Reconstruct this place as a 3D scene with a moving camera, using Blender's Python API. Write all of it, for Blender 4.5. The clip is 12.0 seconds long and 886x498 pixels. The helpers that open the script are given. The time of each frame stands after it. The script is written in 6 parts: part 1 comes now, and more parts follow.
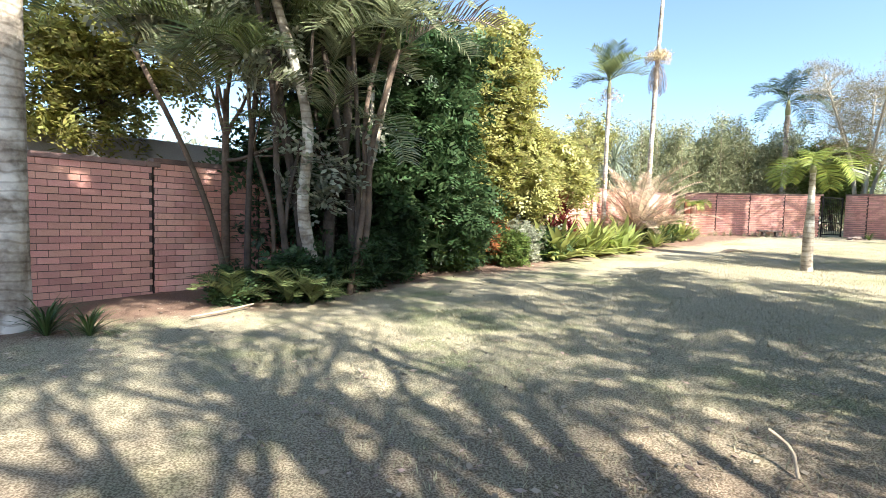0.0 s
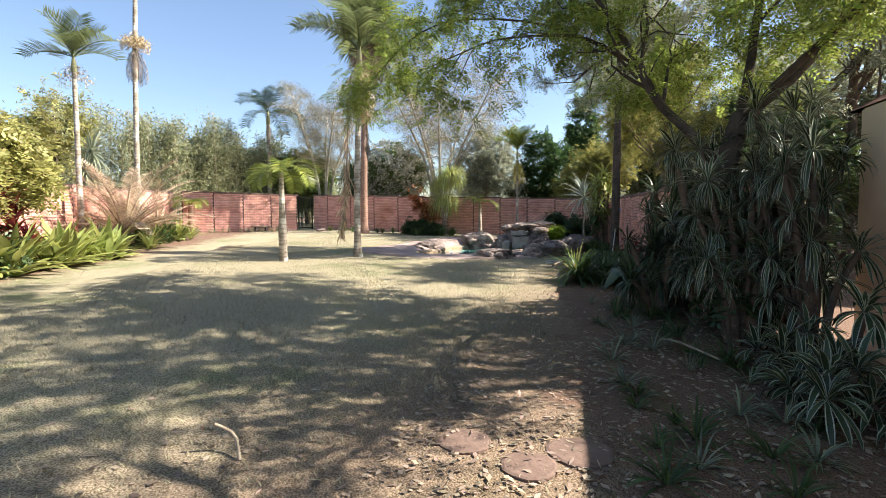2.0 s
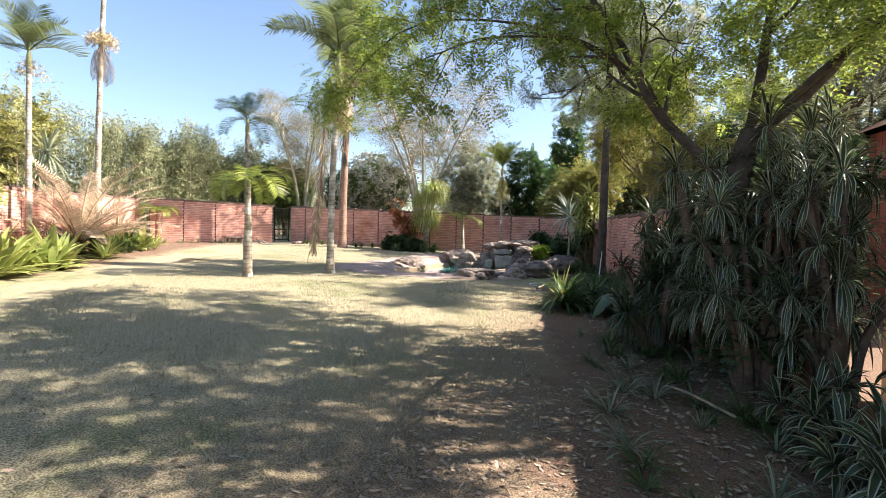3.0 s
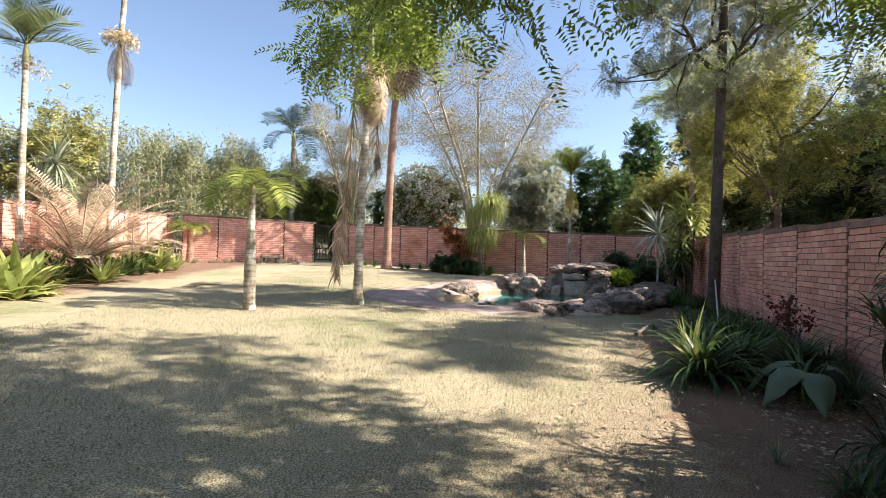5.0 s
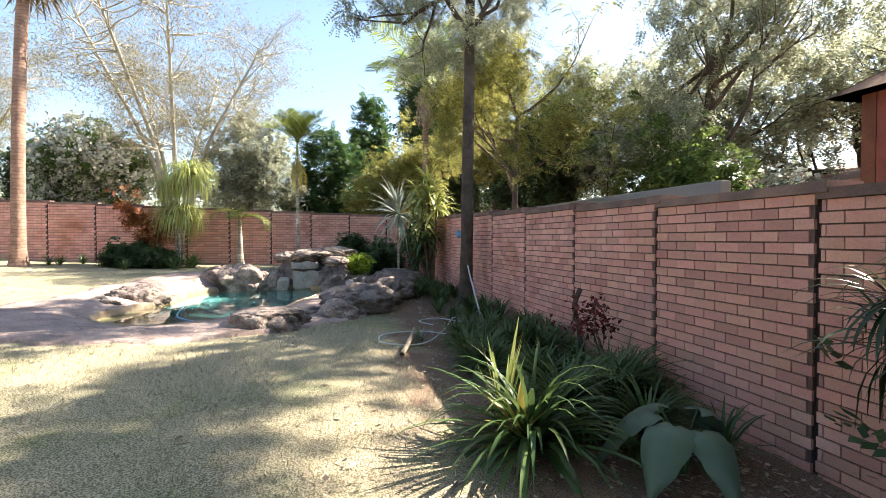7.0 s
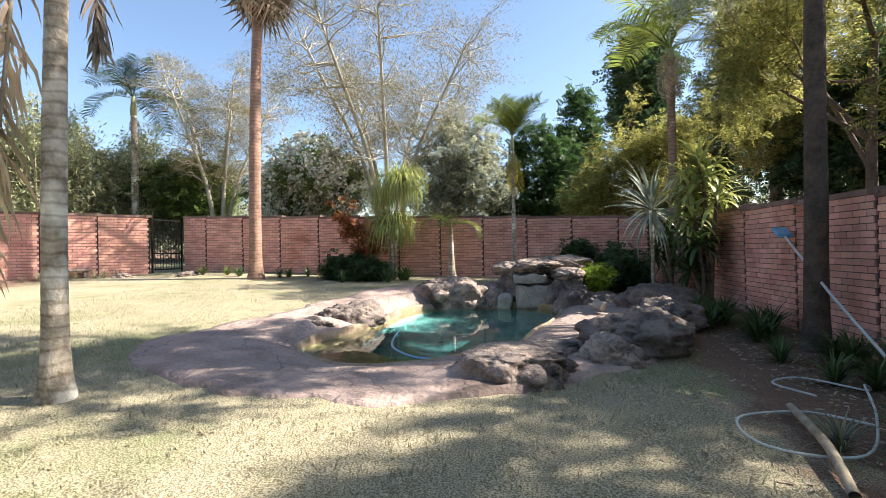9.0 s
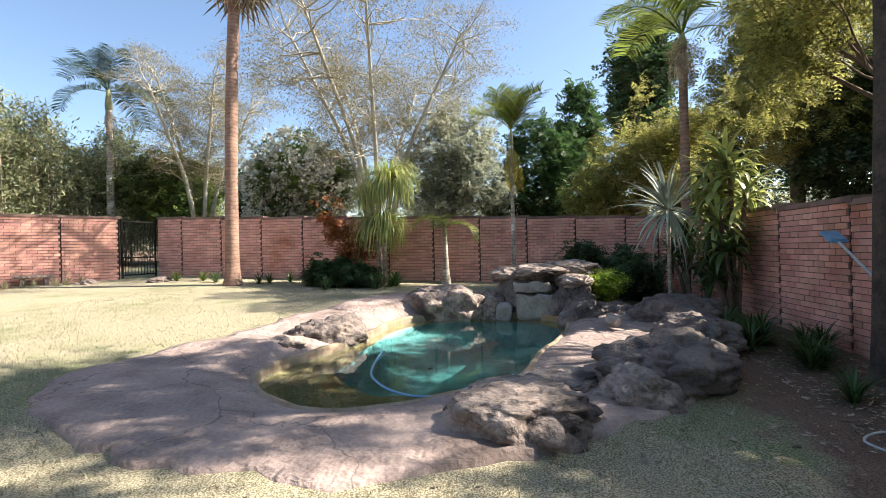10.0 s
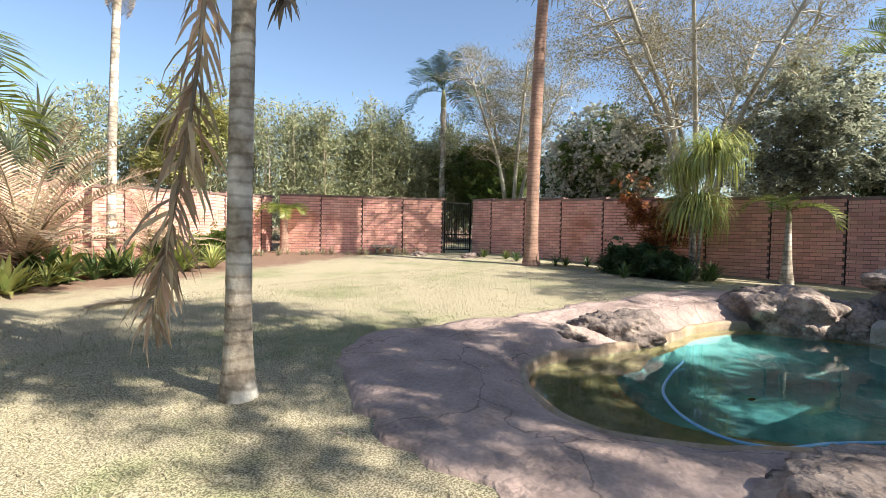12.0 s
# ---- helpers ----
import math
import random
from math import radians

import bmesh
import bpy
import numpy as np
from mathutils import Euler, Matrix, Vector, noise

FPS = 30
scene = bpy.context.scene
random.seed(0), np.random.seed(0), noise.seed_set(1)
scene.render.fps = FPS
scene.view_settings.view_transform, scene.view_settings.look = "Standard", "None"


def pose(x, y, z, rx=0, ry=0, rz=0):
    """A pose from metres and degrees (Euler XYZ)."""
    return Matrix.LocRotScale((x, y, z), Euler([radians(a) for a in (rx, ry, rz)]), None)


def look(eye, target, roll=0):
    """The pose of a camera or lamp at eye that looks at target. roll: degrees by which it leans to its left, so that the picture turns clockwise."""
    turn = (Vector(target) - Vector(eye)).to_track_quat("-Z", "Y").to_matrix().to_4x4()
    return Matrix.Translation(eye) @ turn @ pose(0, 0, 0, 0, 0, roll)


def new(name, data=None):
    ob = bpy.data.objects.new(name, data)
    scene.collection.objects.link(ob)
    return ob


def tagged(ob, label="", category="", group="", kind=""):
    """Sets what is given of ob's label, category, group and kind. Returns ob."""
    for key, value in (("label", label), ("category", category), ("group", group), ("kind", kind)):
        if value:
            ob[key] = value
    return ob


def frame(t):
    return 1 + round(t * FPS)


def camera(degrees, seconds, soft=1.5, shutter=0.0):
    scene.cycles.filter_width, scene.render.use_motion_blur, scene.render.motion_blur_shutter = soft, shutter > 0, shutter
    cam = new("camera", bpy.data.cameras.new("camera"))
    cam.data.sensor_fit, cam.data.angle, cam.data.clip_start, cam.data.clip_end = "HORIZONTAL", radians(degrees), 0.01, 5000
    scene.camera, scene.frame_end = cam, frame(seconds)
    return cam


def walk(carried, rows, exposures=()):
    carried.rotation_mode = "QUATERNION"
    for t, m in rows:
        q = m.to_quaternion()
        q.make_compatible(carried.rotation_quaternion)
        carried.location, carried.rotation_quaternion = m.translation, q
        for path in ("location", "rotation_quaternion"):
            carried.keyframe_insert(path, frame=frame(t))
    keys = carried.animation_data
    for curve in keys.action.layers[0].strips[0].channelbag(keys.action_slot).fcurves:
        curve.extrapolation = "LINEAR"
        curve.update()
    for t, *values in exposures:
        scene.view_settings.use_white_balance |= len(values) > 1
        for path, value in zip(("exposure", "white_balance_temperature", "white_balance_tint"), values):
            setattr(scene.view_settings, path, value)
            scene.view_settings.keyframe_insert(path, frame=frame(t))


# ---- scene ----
cam = camera(84.6, 12.0, soft=0.8)
PATH = [
    (0, (0.199, 0.439, 1.47), (0.992, 2.271, 1.355), 1.6),
    (0.5, (0.301, 0.381, 1.514), (1.639, 1.865, 1.434), -0.4),
    (1, (0.344, 0.251, 1.545), (2.052, 1.287, 1.459), -1.5),
    (1.5, (0.392, 0.174, 1.542), (2.273, 0.847, 1.436), -1.5),
    (2, (0.472, 0.147, 1.561), (2.416, 0.604, 1.453), -0.4),
    (2.5, (0.84, 0.079, 1.543), (2.8, 0.463, 1.441), 0.9),
    (3, (1.286, 0.199, 1.621), (3.247, 0.591, 1.575), 1.2),
    (3.5, (2.064, 0.292, 1.613), (4.005, 0.771, 1.615), 0.8),
    (5.3, (4.714, 0.895, 1.715), (6.609, 1.534, 1.751), 1.0),
    (5.5, (5.027, 0.916, 1.726), (6.922, 1.556, 1.776), 0.3),
    (6, (5.77, 1.064, 1.761), (7.717, 1.517, 1.804), 0.7),
    (6.5, (6.57, 1.062, 1.8), (8.564, 0.902, 1.805), 0.4),
    (7, (7.294, 1.117, 1.847), (9.239, 0.651, 1.804), -0.0),
    (7.5, (8.071, 1.214, 1.865), (10.059, 0.992, 1.829), 1.2),
    (7.7, (8.391, 1.263, 1.865), (10.39, 1.21, 1.826), 1.4),
    (9.3, (10.579, 2.021, 1.781), (12.555, 2.331, 1.787), -1.3),
    (9.5, (10.832, 2.031, 1.818), (12.809, 2.332, 1.821), -1.4),
    (10, (11.333, 2.02, 1.908), (13.312, 2.312, 1.908), -1.4),
    (10.5, (11.786, 2.09, 1.892), (13.754, 2.448, 1.879), -1.5),
    (11, (12.072, 2.081, 1.893), (13.986, 2.656, 1.844), -0.6),
    (11.5, (12.168, 2.106, 1.912), (13.92, 3.069, 1.837), 0.8),
    (12, (12.139, 2.124, 1.885), (13.59, 3.499, 1.824), 1.0),
]
EXPOSURE = [(0.0, 2.0, 6200, 9), (0.7, 2.4, 6250, 9), (1.05, 1.6, 6350, 10), (1.5, 1.42, 6400, 11), (2.5, 1.72, 6750, 12), (3.5, 1.8, 6700, 12), (5.5, 1.5, 6800, 13), (6.3, 1.55, 6900, 13), (6.55, 1.75, 6900, 12), (7.0, 2.2, 6800, 11), (7.5, 2.1, 6800, 12), (9.5, 1.6, 6500, 10), (10.5, 1.6, 6600, 10), (12.0, 1.36, 6500, 10)]
walk(cam, [(t, look(eye, target, roll)) for t, eye, target, roll in PATH], EXPOSURE)

# ---- light ----
SUN_EL = 40.0
SUN_AZ = (0.26, -0.966)
world = bpy.data.worlds.new("sky")
scene.world = world
world.use_nodes = True
wn = world.node_tree
sky = wn.nodes.new("ShaderNodeTexSky")
sky.sky_type = "NISHITA"
sky.sun_disc = False
sky.sun_elevation = radians(SUN_EL)
sky.sun_rotation = radians(165)
sky.air_density, sky.dust_density, sky.ozone_density = 1.0, 0.7, 1.8
bg = wn.nodes["Background"]
bg.inputs["Strength"].default_value = 0.085
wn.links.new(sky.outputs["Color"], bg.inputs["Color"])
sun = new("sun", bpy.data.lights.new("sun", "SUN"))
sun.data.energy, sun.data.angle, sun.data.color = 5.0, radians(0.53), (1.0, 0.93, 0.82)
_c = math.cos(radians(SUN_EL))
sun.matrix_world = look((0, 0, 30), Vector((0, 0, 30)) - Vector((SUN_AZ[0] * _c, SUN_AZ[1] * _c, math.sin(radians(SUN_EL)))))


# ---- materials ----
def material(name, base, dark=None, rough=0.8, scale=3.0, fine=40.0, bump=0.3, bump_scale=None, spread=0.0, leaf=0.0, metal=0.0, wear=None, wear_at=0.62, spec=0.3, bump_dist=0.02, bands=0.0, cracks=0.0):
    """Two scales of noise between base and dark, optional wear colour, per-object and per-island variation, leaf: share of light let through."""
    m = bpy.data.materials.new(name)
    m.use_nodes = True
    nt = m.node_tree
    n, l = nt.nodes, nt.links
    p = n["Principled BSDF"]
    tc = n.new("ShaderNodeTexCoord")
    big = n.new("ShaderNodeTexNoise")
    big.inputs["Scale"].default_value, big.inputs["Detail"].default_value = scale, 4
    small = n.new("ShaderNodeTexNoise")
    small.inputs["Scale"].default_value, small.inputs["Detail"].default_value = fine, 3
    for t in (big, small):
        l.new(tc.outputs["Object"], t.inputs["Vector"])
    add = n.new("ShaderNodeMath")
    add.operation = "MULTIPLY_ADD"
    l.new(small.outputs["Fac"], add.inputs[0])
    add.inputs[1].default_value = 0.5
    l.new(big.outputs["Fac"], add.inputs[2])
    ramp = n.new("ShaderNodeValToRGB")
    dark = dark or tuple(c * 0.55 for c in base)
    ramp.color_ramp.elements[0].position, ramp.color_ramp.elements[0].color = 0.52, (*dark, 1)
    ramp.color_ramp.elements[1].position, ramp.color_ramp.elements[1].color = 0.95, (*base, 1)
    l.new(add.outputs[0], ramp.inputs["Fac"])
    col = ramp.outputs["Color"]
    if wear:
        wn_ = n.new("ShaderNodeTexNoise")
        wn_.inputs["Scale"].default_value, wn_.inputs["Detail"].default_value = scale * 0.37, 6
        l.new(tc.outputs["Object"], wn_.inputs["Vector"])
        wr = n.new("ShaderNodeValToRGB")
        wr.color_ramp.elements[0].position, wr.color_ramp.elements[1].position = wear_at - 0.06, wear_at + 0.06
        l.new(wn_.outputs["Fac"], wr.inputs["Fac"])
        mx = n.new("ShaderNodeMixRGB")
        l.new(wr.outputs["Color"], mx.inputs["Fac"])
        l.new(col, mx.inputs["Color1"])
        mx.inputs["Color2"].default_value = (*wear, 1)
        col = mx.outputs["Color"]
    if cracks:
        wob = n.new("ShaderNodeMixRGB")
        wob.inputs["Fac"].default_value = 0.4
        l.new(tc.outputs["Object"], wob.inputs["Color1"])
        l.new(big.outputs["Color"], wob.inputs["Color2"])
        vo = n.new("ShaderNodeTexVoronoi")
        vo.feature = "DISTANCE_TO_EDGE"
        vo.inputs["Scale"].default_value = cracks
        l.new(wob.outputs["Color"], vo.inputs["Vector"])
        gap = n.new("ShaderNodeMapRange")
        gap.inputs["From Max"].default_value = 0.007
        gap.inputs["To Min"].default_value = 0.5
        l.new(vo.outputs["Distance"], gap.inputs["Value"])
        cm = n.new("ShaderNodeMixRGB")
        cm.blend_type = "MULTIPLY"
        cm.inputs["Fac"].default_value = 1.0
        l.new(col, cm.inputs["Color1"])
        l.new(gap.outputs["Result"], cm.inputs["Color2"])
        col = cm.outputs["Color"]
    if bands:
        wv = n.new("ShaderNodeTexWave")
        wv.bands_direction = "Z"
        wv.inputs["Scale"].default_value, wv.inputs["Distortion"].default_value, wv.inputs["Detail"].default_value = bands, 5.0, 4
        l.new(tc.outputs["Object"], wv.inputs["Vector"])
        br = n.new("ShaderNodeValToRGB")
        br.color_ramp.elements[0].position, br.color_ramp.elements[0].color = 0.02, (0.72, 0.69, 0.66, 1)
        br.color_ramp.elements[1].position, br.color_ramp.elements[1].color = 0.25, (1, 1, 1, 1)
        l.new(wv.outputs["Fac"], br.inputs["Fac"])
        bm_ = n.new("ShaderNodeMixRGB")
        bm_.blend_type = "MULTIPLY"
        bm_.inputs["Fac"].default_value = 1.0
        l.new(col, bm_.inputs["Color1"])
        l.new(br.outputs["Color"], bm_.inputs["Color2"])
        col = bm_.outputs["Color"]
    if spread:
        geo = n.new("ShaderNodeNewGeometry")
        info = n.new("ShaderNodeObjectInfo")
        s = n.new("ShaderNodeMath")
        l.new(geo.outputs["Random Per Island"], s.inputs[0])
        l.new(info.outputs["Random"], s.inputs[1])
        fr = n.new("ShaderNodeMath")
        fr.operation = "FRACT"
        l.new(s.outputs[0], fr.inputs[0])
        mr = n.new("ShaderNodeMapRange")
        mr.inputs["To Min"].default_value, mr.inputs["To Max"].default_value = 1 - spread, 1 + spread
        l.new(fr.outputs[0], mr.inputs["Value"])
        hs = n.new("ShaderNodeHueSaturation")
        hue = n.new("ShaderNodeMapRange")
        hue.inputs["To Min"].default_value, hue.inputs["To Max"].default_value = 0.5 - spread * 0.05, 0.5 + spread * 0.05
        sq = n.new("ShaderNodeMath")
        sq.operation = "FRACT"
        k = n.new("ShaderNodeMath")
        k.operation = "MULTIPLY"
        k.inputs[1].default_value = 7.31
        l.new(fr.outputs[0], k.inputs[0])
        l.new(k.outputs[0], sq.inputs[0])
        l.new(sq.outputs[0], hue.inputs["Value"])
        l.new(mr.outputs["Result"], hs.inputs["Value"])
        l.new(hue.outputs["Result"], hs.inputs["Hue"])
        l.new(col, hs.inputs["Color"])
        col = hs.outputs["Color"]
    l.new(col, p.inputs["Base Color"])
    p.inputs["Roughness"].default_value, p.inputs["Metallic"].default_value = rough, metal
    p.inputs["Specular IOR Level"].default_value = spec
    if bump:
        bn = n.new("ShaderNodeTexNoise")
        bn.inputs["Scale"].default_value, bn.inputs["Detail"].default_value = bump_scale or fine * 0.6, 5
        l.new(tc.outputs["Object"], bn.inputs["Vector"])
        b = n.new("ShaderNodeBump")
        b.inputs["Strength"].default_value, b.inputs["Distance"].default_value = bump, bump_dist
        l.new(bn.outputs["Fac"], b.inputs["Height"])
        l.new(b.outputs["Normal"], p.inputs["Normal"])
    if leaf:
        tr = n.new("ShaderNodeBsdfTranslucent")
        l.new(col, tr.inputs["Color"])
        ms = n.new("ShaderNodeMixShader")
        ms.inputs["Fac"].default_value = leaf
        l.new(p.outputs["BSDF"], ms.inputs[1])
        l.new(tr.outputs["BSDF"], ms.inputs[2])
        l.new(ms.outputs["Shader"], n["Material Output"].inputs["Surface"])
    return m


def leafy(name, base, leaf=0.35, rough=0.5, spread=0.45):
    return material(name, base, tuple(c * 0.7 for c in base), rough, 1.2, 9, 0, spread=spread, leaf=leaf, spec=0.35)


BRICK = material("red brick", (0.75, 0.425, 0.345), (0.56, 0.27, 0.21), 0.85, 2.0, 60, 0.6, spread=0.17, wear=(0.50, 0.22, 0.14), wear_at=0.64, bump_dist=0.006)
# near-black recess colour stands in for the shadow line beside each pier
SEAMSHADE = material("joint in shadow colour", (0.07, 0.05, 0.045), (0.03, 0.024, 0.022), 0.95, 3, 70, 0.5, bump_dist=0.006)
MORTAR = material("grey mortar", (0.19, 0.125, 0.11), (0.11, 0.078, 0.068), 0.95, 3, 70, 0.5, bump_dist=0.006)
COPING = material("weathered coping brick", (0.27, 0.17, 0.14), (0.13, 0.095, 0.085), 0.9, 4, 60, 0.6, spread=0.25, bump_dist=0.006)
PLASTER = material("peach plaster", (0.86, 0.66, 0.47), (0.76, 0.56, 0.39), 0.9, 1.2, 120, 0.35, wear=(0.62, 0.43, 0.30), wear_at=0.6, bump_dist=0.004)
GREYPLASTER = material("grey plaster", (0.34, 0.32, 0.30), (0.24, 0.225, 0.21), 0.9, 1.0, 40, 0.2)
WHITEPLASTER = material("white plaster", (0.72, 0.70, 0.66), (0.55, 0.53, 0.5), 0.9, 1.0, 40, 0.2)
ROOF = material("brown roof tile", (0.30, 0.16, 0.10), (0.18, 0.10, 0.07), 0.8, 3, 40, 0.3, spread=0.2)
SHEDWOOD = material("red-stained timber", (0.28, 0.10, 0.055), (0.15, 0.05, 0.03), 0.65, 3, 50, 0.3, spread=0.25)
# near-black patches stand for dirt and for shadow patches on the rocks
ROCK = material("brown pool rock", (0.46, 0.365, 0.305), (0.14, 0.105, 0.09), 0.85, 3.6, 22, 1.0, 12, wear=(0.065, 0.052, 0.047), wear_at=0.57, bump_dist=0.06, cracks=1.6)
# darker tone of the pool rock with lighter noise patches
ROCKDARK = material("dark brown rock", (0.25, 0.20, 0.175), (0.075, 0.06, 0.056), 0.8, 3.2, 22, 1.0, 12, wear=(0.30, 0.24, 0.2), wear_at=0.64, bump_dist=0.05, cracks=1.8)
PANEL = material("pale waterfall slab", (0.40, 0.365, 0.32), (0.22, 0.195, 0.17), 0.85, 2.2, 18, 0.6, wear=(0.16, 0.13, 0.12), wear_at=0.6, cracks=1.3)
RIM = material("cream pool rim plaster", (0.42, 0.33, 0.24), (0.24, 0.17, 0.11), 0.8, 3, 25, 0.4, wear=(0.3, 0.2, 0.1), wear_at=0.6)
DECK = material("pinkish screed paving", (0.44, 0.335, 0.295), (0.22, 0.165, 0.145), 0.85, 1.9, 30, 0.9, 10, wear=(0.15, 0.11, 0.095), wear_at=0.63, bump_dist=0.05, cracks=0.9)
BASIN = material("teal pool plaster", (0.115, 0.29, 0.29), (0.03, 0.11, 0.13), 0.6, 1.0, 6, 0.1)
SHELF = material("algae-brown pool step", (0.36, 0.23, 0.11), (0.17, 0.10, 0.045), 0.7, 2.6, 10, 0.3)
PALEBARK = material("pale ringed palm bark", (0.48, 0.42, 0.34), (0.19, 0.155, 0.12), 0.9, 6.0, 26, 1.0, wear=(0.74, 0.70, 0.62), wear_at=0.56, bands=3.0)
REDBARK = material("red-brown palm bark", (0.40, 0.25, 0.185), (0.19, 0.115, 0.085), 0.9, 4.0, 24, 0.7, bands=3.0)
DARKBARK = material("dark rough bark", (0.115, 0.09, 0.072), (0.045, 0.036, 0.03), 0.95, 5.0, 30, 0.8, 14, bump_dist=0.03)
BROWNBARK = material("brown bark", (0.20, 0.145, 0.105), (0.085, 0.062, 0.05), 0.95, 5.0, 30, 0.8, 14, bump_dist=0.03)
FEVERBARK = material("pale yellow fever bark", (0.52, 0.48, 0.39), (0.33, 0.30, 0.24), 0.7, 3.0, 20, 0.2)
CROWNSHAFT = material("green crownshaft", (0.30, 0.31, 0.15), (0.20, 0.17, 0.09), 0.5, 2, 12, 0.1)
FROND = leafy("palm frond green", (0.17, 0.21, 0.085), 0.5, 0.4)
FRONDGREY = leafy("pale grey-green palm frond", (0.30, 0.33, 0.19), 0.5, 0.45)
FRONDYEL = leafy("yellow-green palm frond", (0.24, 0.29, 0.06), 0.4, 0.4)
FRONDDARK = leafy("blue-green palm frond", (0.055, 0.095, 0.05), 0.25, 0.4)
DEAD = leafy("dry straw frond", (0.60, 0.46, 0.32), 0.3, 0.8)
DEADGREY = leafy("grey-brown dead frond", (0.26, 0.21, 0.165), 0.2, 0.85)
FLOWER = leafy("cream flower spray", (0.62, 0.50, 0.31), 0.25, 0.8)
LEAFDARK = leafy("dark hedge leaf", (0.07, 0.12, 0.048), 0.35, 0.4)
LEAFMID = leafy("green leaf", (0.17, 0.235, 0.065), 0.5, 0.45)
LIME = leafy("bright lime leaf", (0.34, 0.46, 0.06), 0.5)
LEAFYEL = leafy("yellow-green hedge leaf", (0.45, 0.44, 0.16), 0.45, 0.45)
LEAFOLIVE = leafy("grey-olive leaf", (0.36, 0.38, 0.28), 0.5, 0.5)
LEAFFEATHER = leafy("feathery olive-gold leaf", (0.36, 0.35, 0.105), 0.55, 0.55)
LEAFACACIA = leafy("feathery green leaf", (0.27, 0.34, 0.07), 0.6, 0.55)
LEAFFEVER = leafy("sparse dry yellow leaf", (0.27, 0.23, 0.11), 0.5, 0.6)
LEAFCYPRESS = leafy("cypress green", (0.075, 0.14, 0.045), 0.4, 0.6)
LEAFBAMBOO = leafy("pale bamboo leaf", (0.37, 0.39, 0.22), 0.5, 0.55)
LEAFGUM = leafy("grey-green gum leaf", (0.40, 0.42, 0.29), 0.55, 0.55)
BLOSSOM = leafy("white blossom", (0.80, 0.78, 0.66), 0.4, 0.7)
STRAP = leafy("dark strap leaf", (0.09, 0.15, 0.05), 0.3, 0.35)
STRAPDARK = leafy("dark glossy dracaena leaf", (0.055, 0.085, 0.04), 0.2, 0.3)
LEAFEDGE = leafy("cream leaf margin", (0.48, 0.50, 0.38), 0.2, 0.4, 0.2)
STRAPPALE = leafy("variegated strap leaf", (0.25, 0.285, 0.19), 0.25, 0.4)
STRAPGREY = leafy("grey-blue yucca leaf", (0.40, 0.455, 0.385), 0.2, 0.45)
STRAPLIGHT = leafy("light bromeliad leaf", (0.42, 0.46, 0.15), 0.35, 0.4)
STRAPYEL = leafy("yellowed strap leaf", (0.45, 0.38, 0.08), 0.35, 0.5)
BIGLEAF = leafy("large grey-green leaf", (0.14, 0.21, 0.145), 0.2, 0.45, 0.2)
REDLEAF = leafy("dark red cordyline leaf", (0.165, 0.03, 0.025), 0.3, 0.4)
RUSTLEAF = leafy("rusty orange leaf", (0.36, 0.14, 0.05), 0.35, 0.5)
LITTER = leafy("dry leaf litter", (0.38, 0.30, 0.23), 0.1, 0.85, 0.6)
GRASS = leafy("dry winter grass", (0.42, 0.38, 0.25), 0.3, 0.7, 0.35)
GRASSGREEN = leafy("greener grass", (0.17, 0.215, 0.06), 0.3, 0.7, 0.35)
STONE = material("path slab stone", (0.22, 0.15, 0.12), (0.15, 0.10, 0.08), 0.9, 4, 40, 0.4)
METAL = material("black gate metal", (0.03, 0.03, 0.03), None, 0.45, 5, 40, 0.05, metal=0.6)
BLUE = material("blue plastic hose", (0.22, 0.45, 0.66), (0.14, 0.32, 0.5), 0.4, 6, 40, 0.05)
PALEHOSE = material("pale pool hose", (0.58, 0.62, 0.62), (0.42, 0.47, 0.48), 0.5, 6, 40, 0.05)
STICK = material("pale dry stick", (0.46, 0.38, 0.28), (0.25, 0.2, 0.15), 0.9, 8, 50, 0.3)
POT = material("grey plastic pot", (0.36, 0.34, 0.31), (0.25, 0.23, 0.21), 0.7, 8, 50, 0.1)


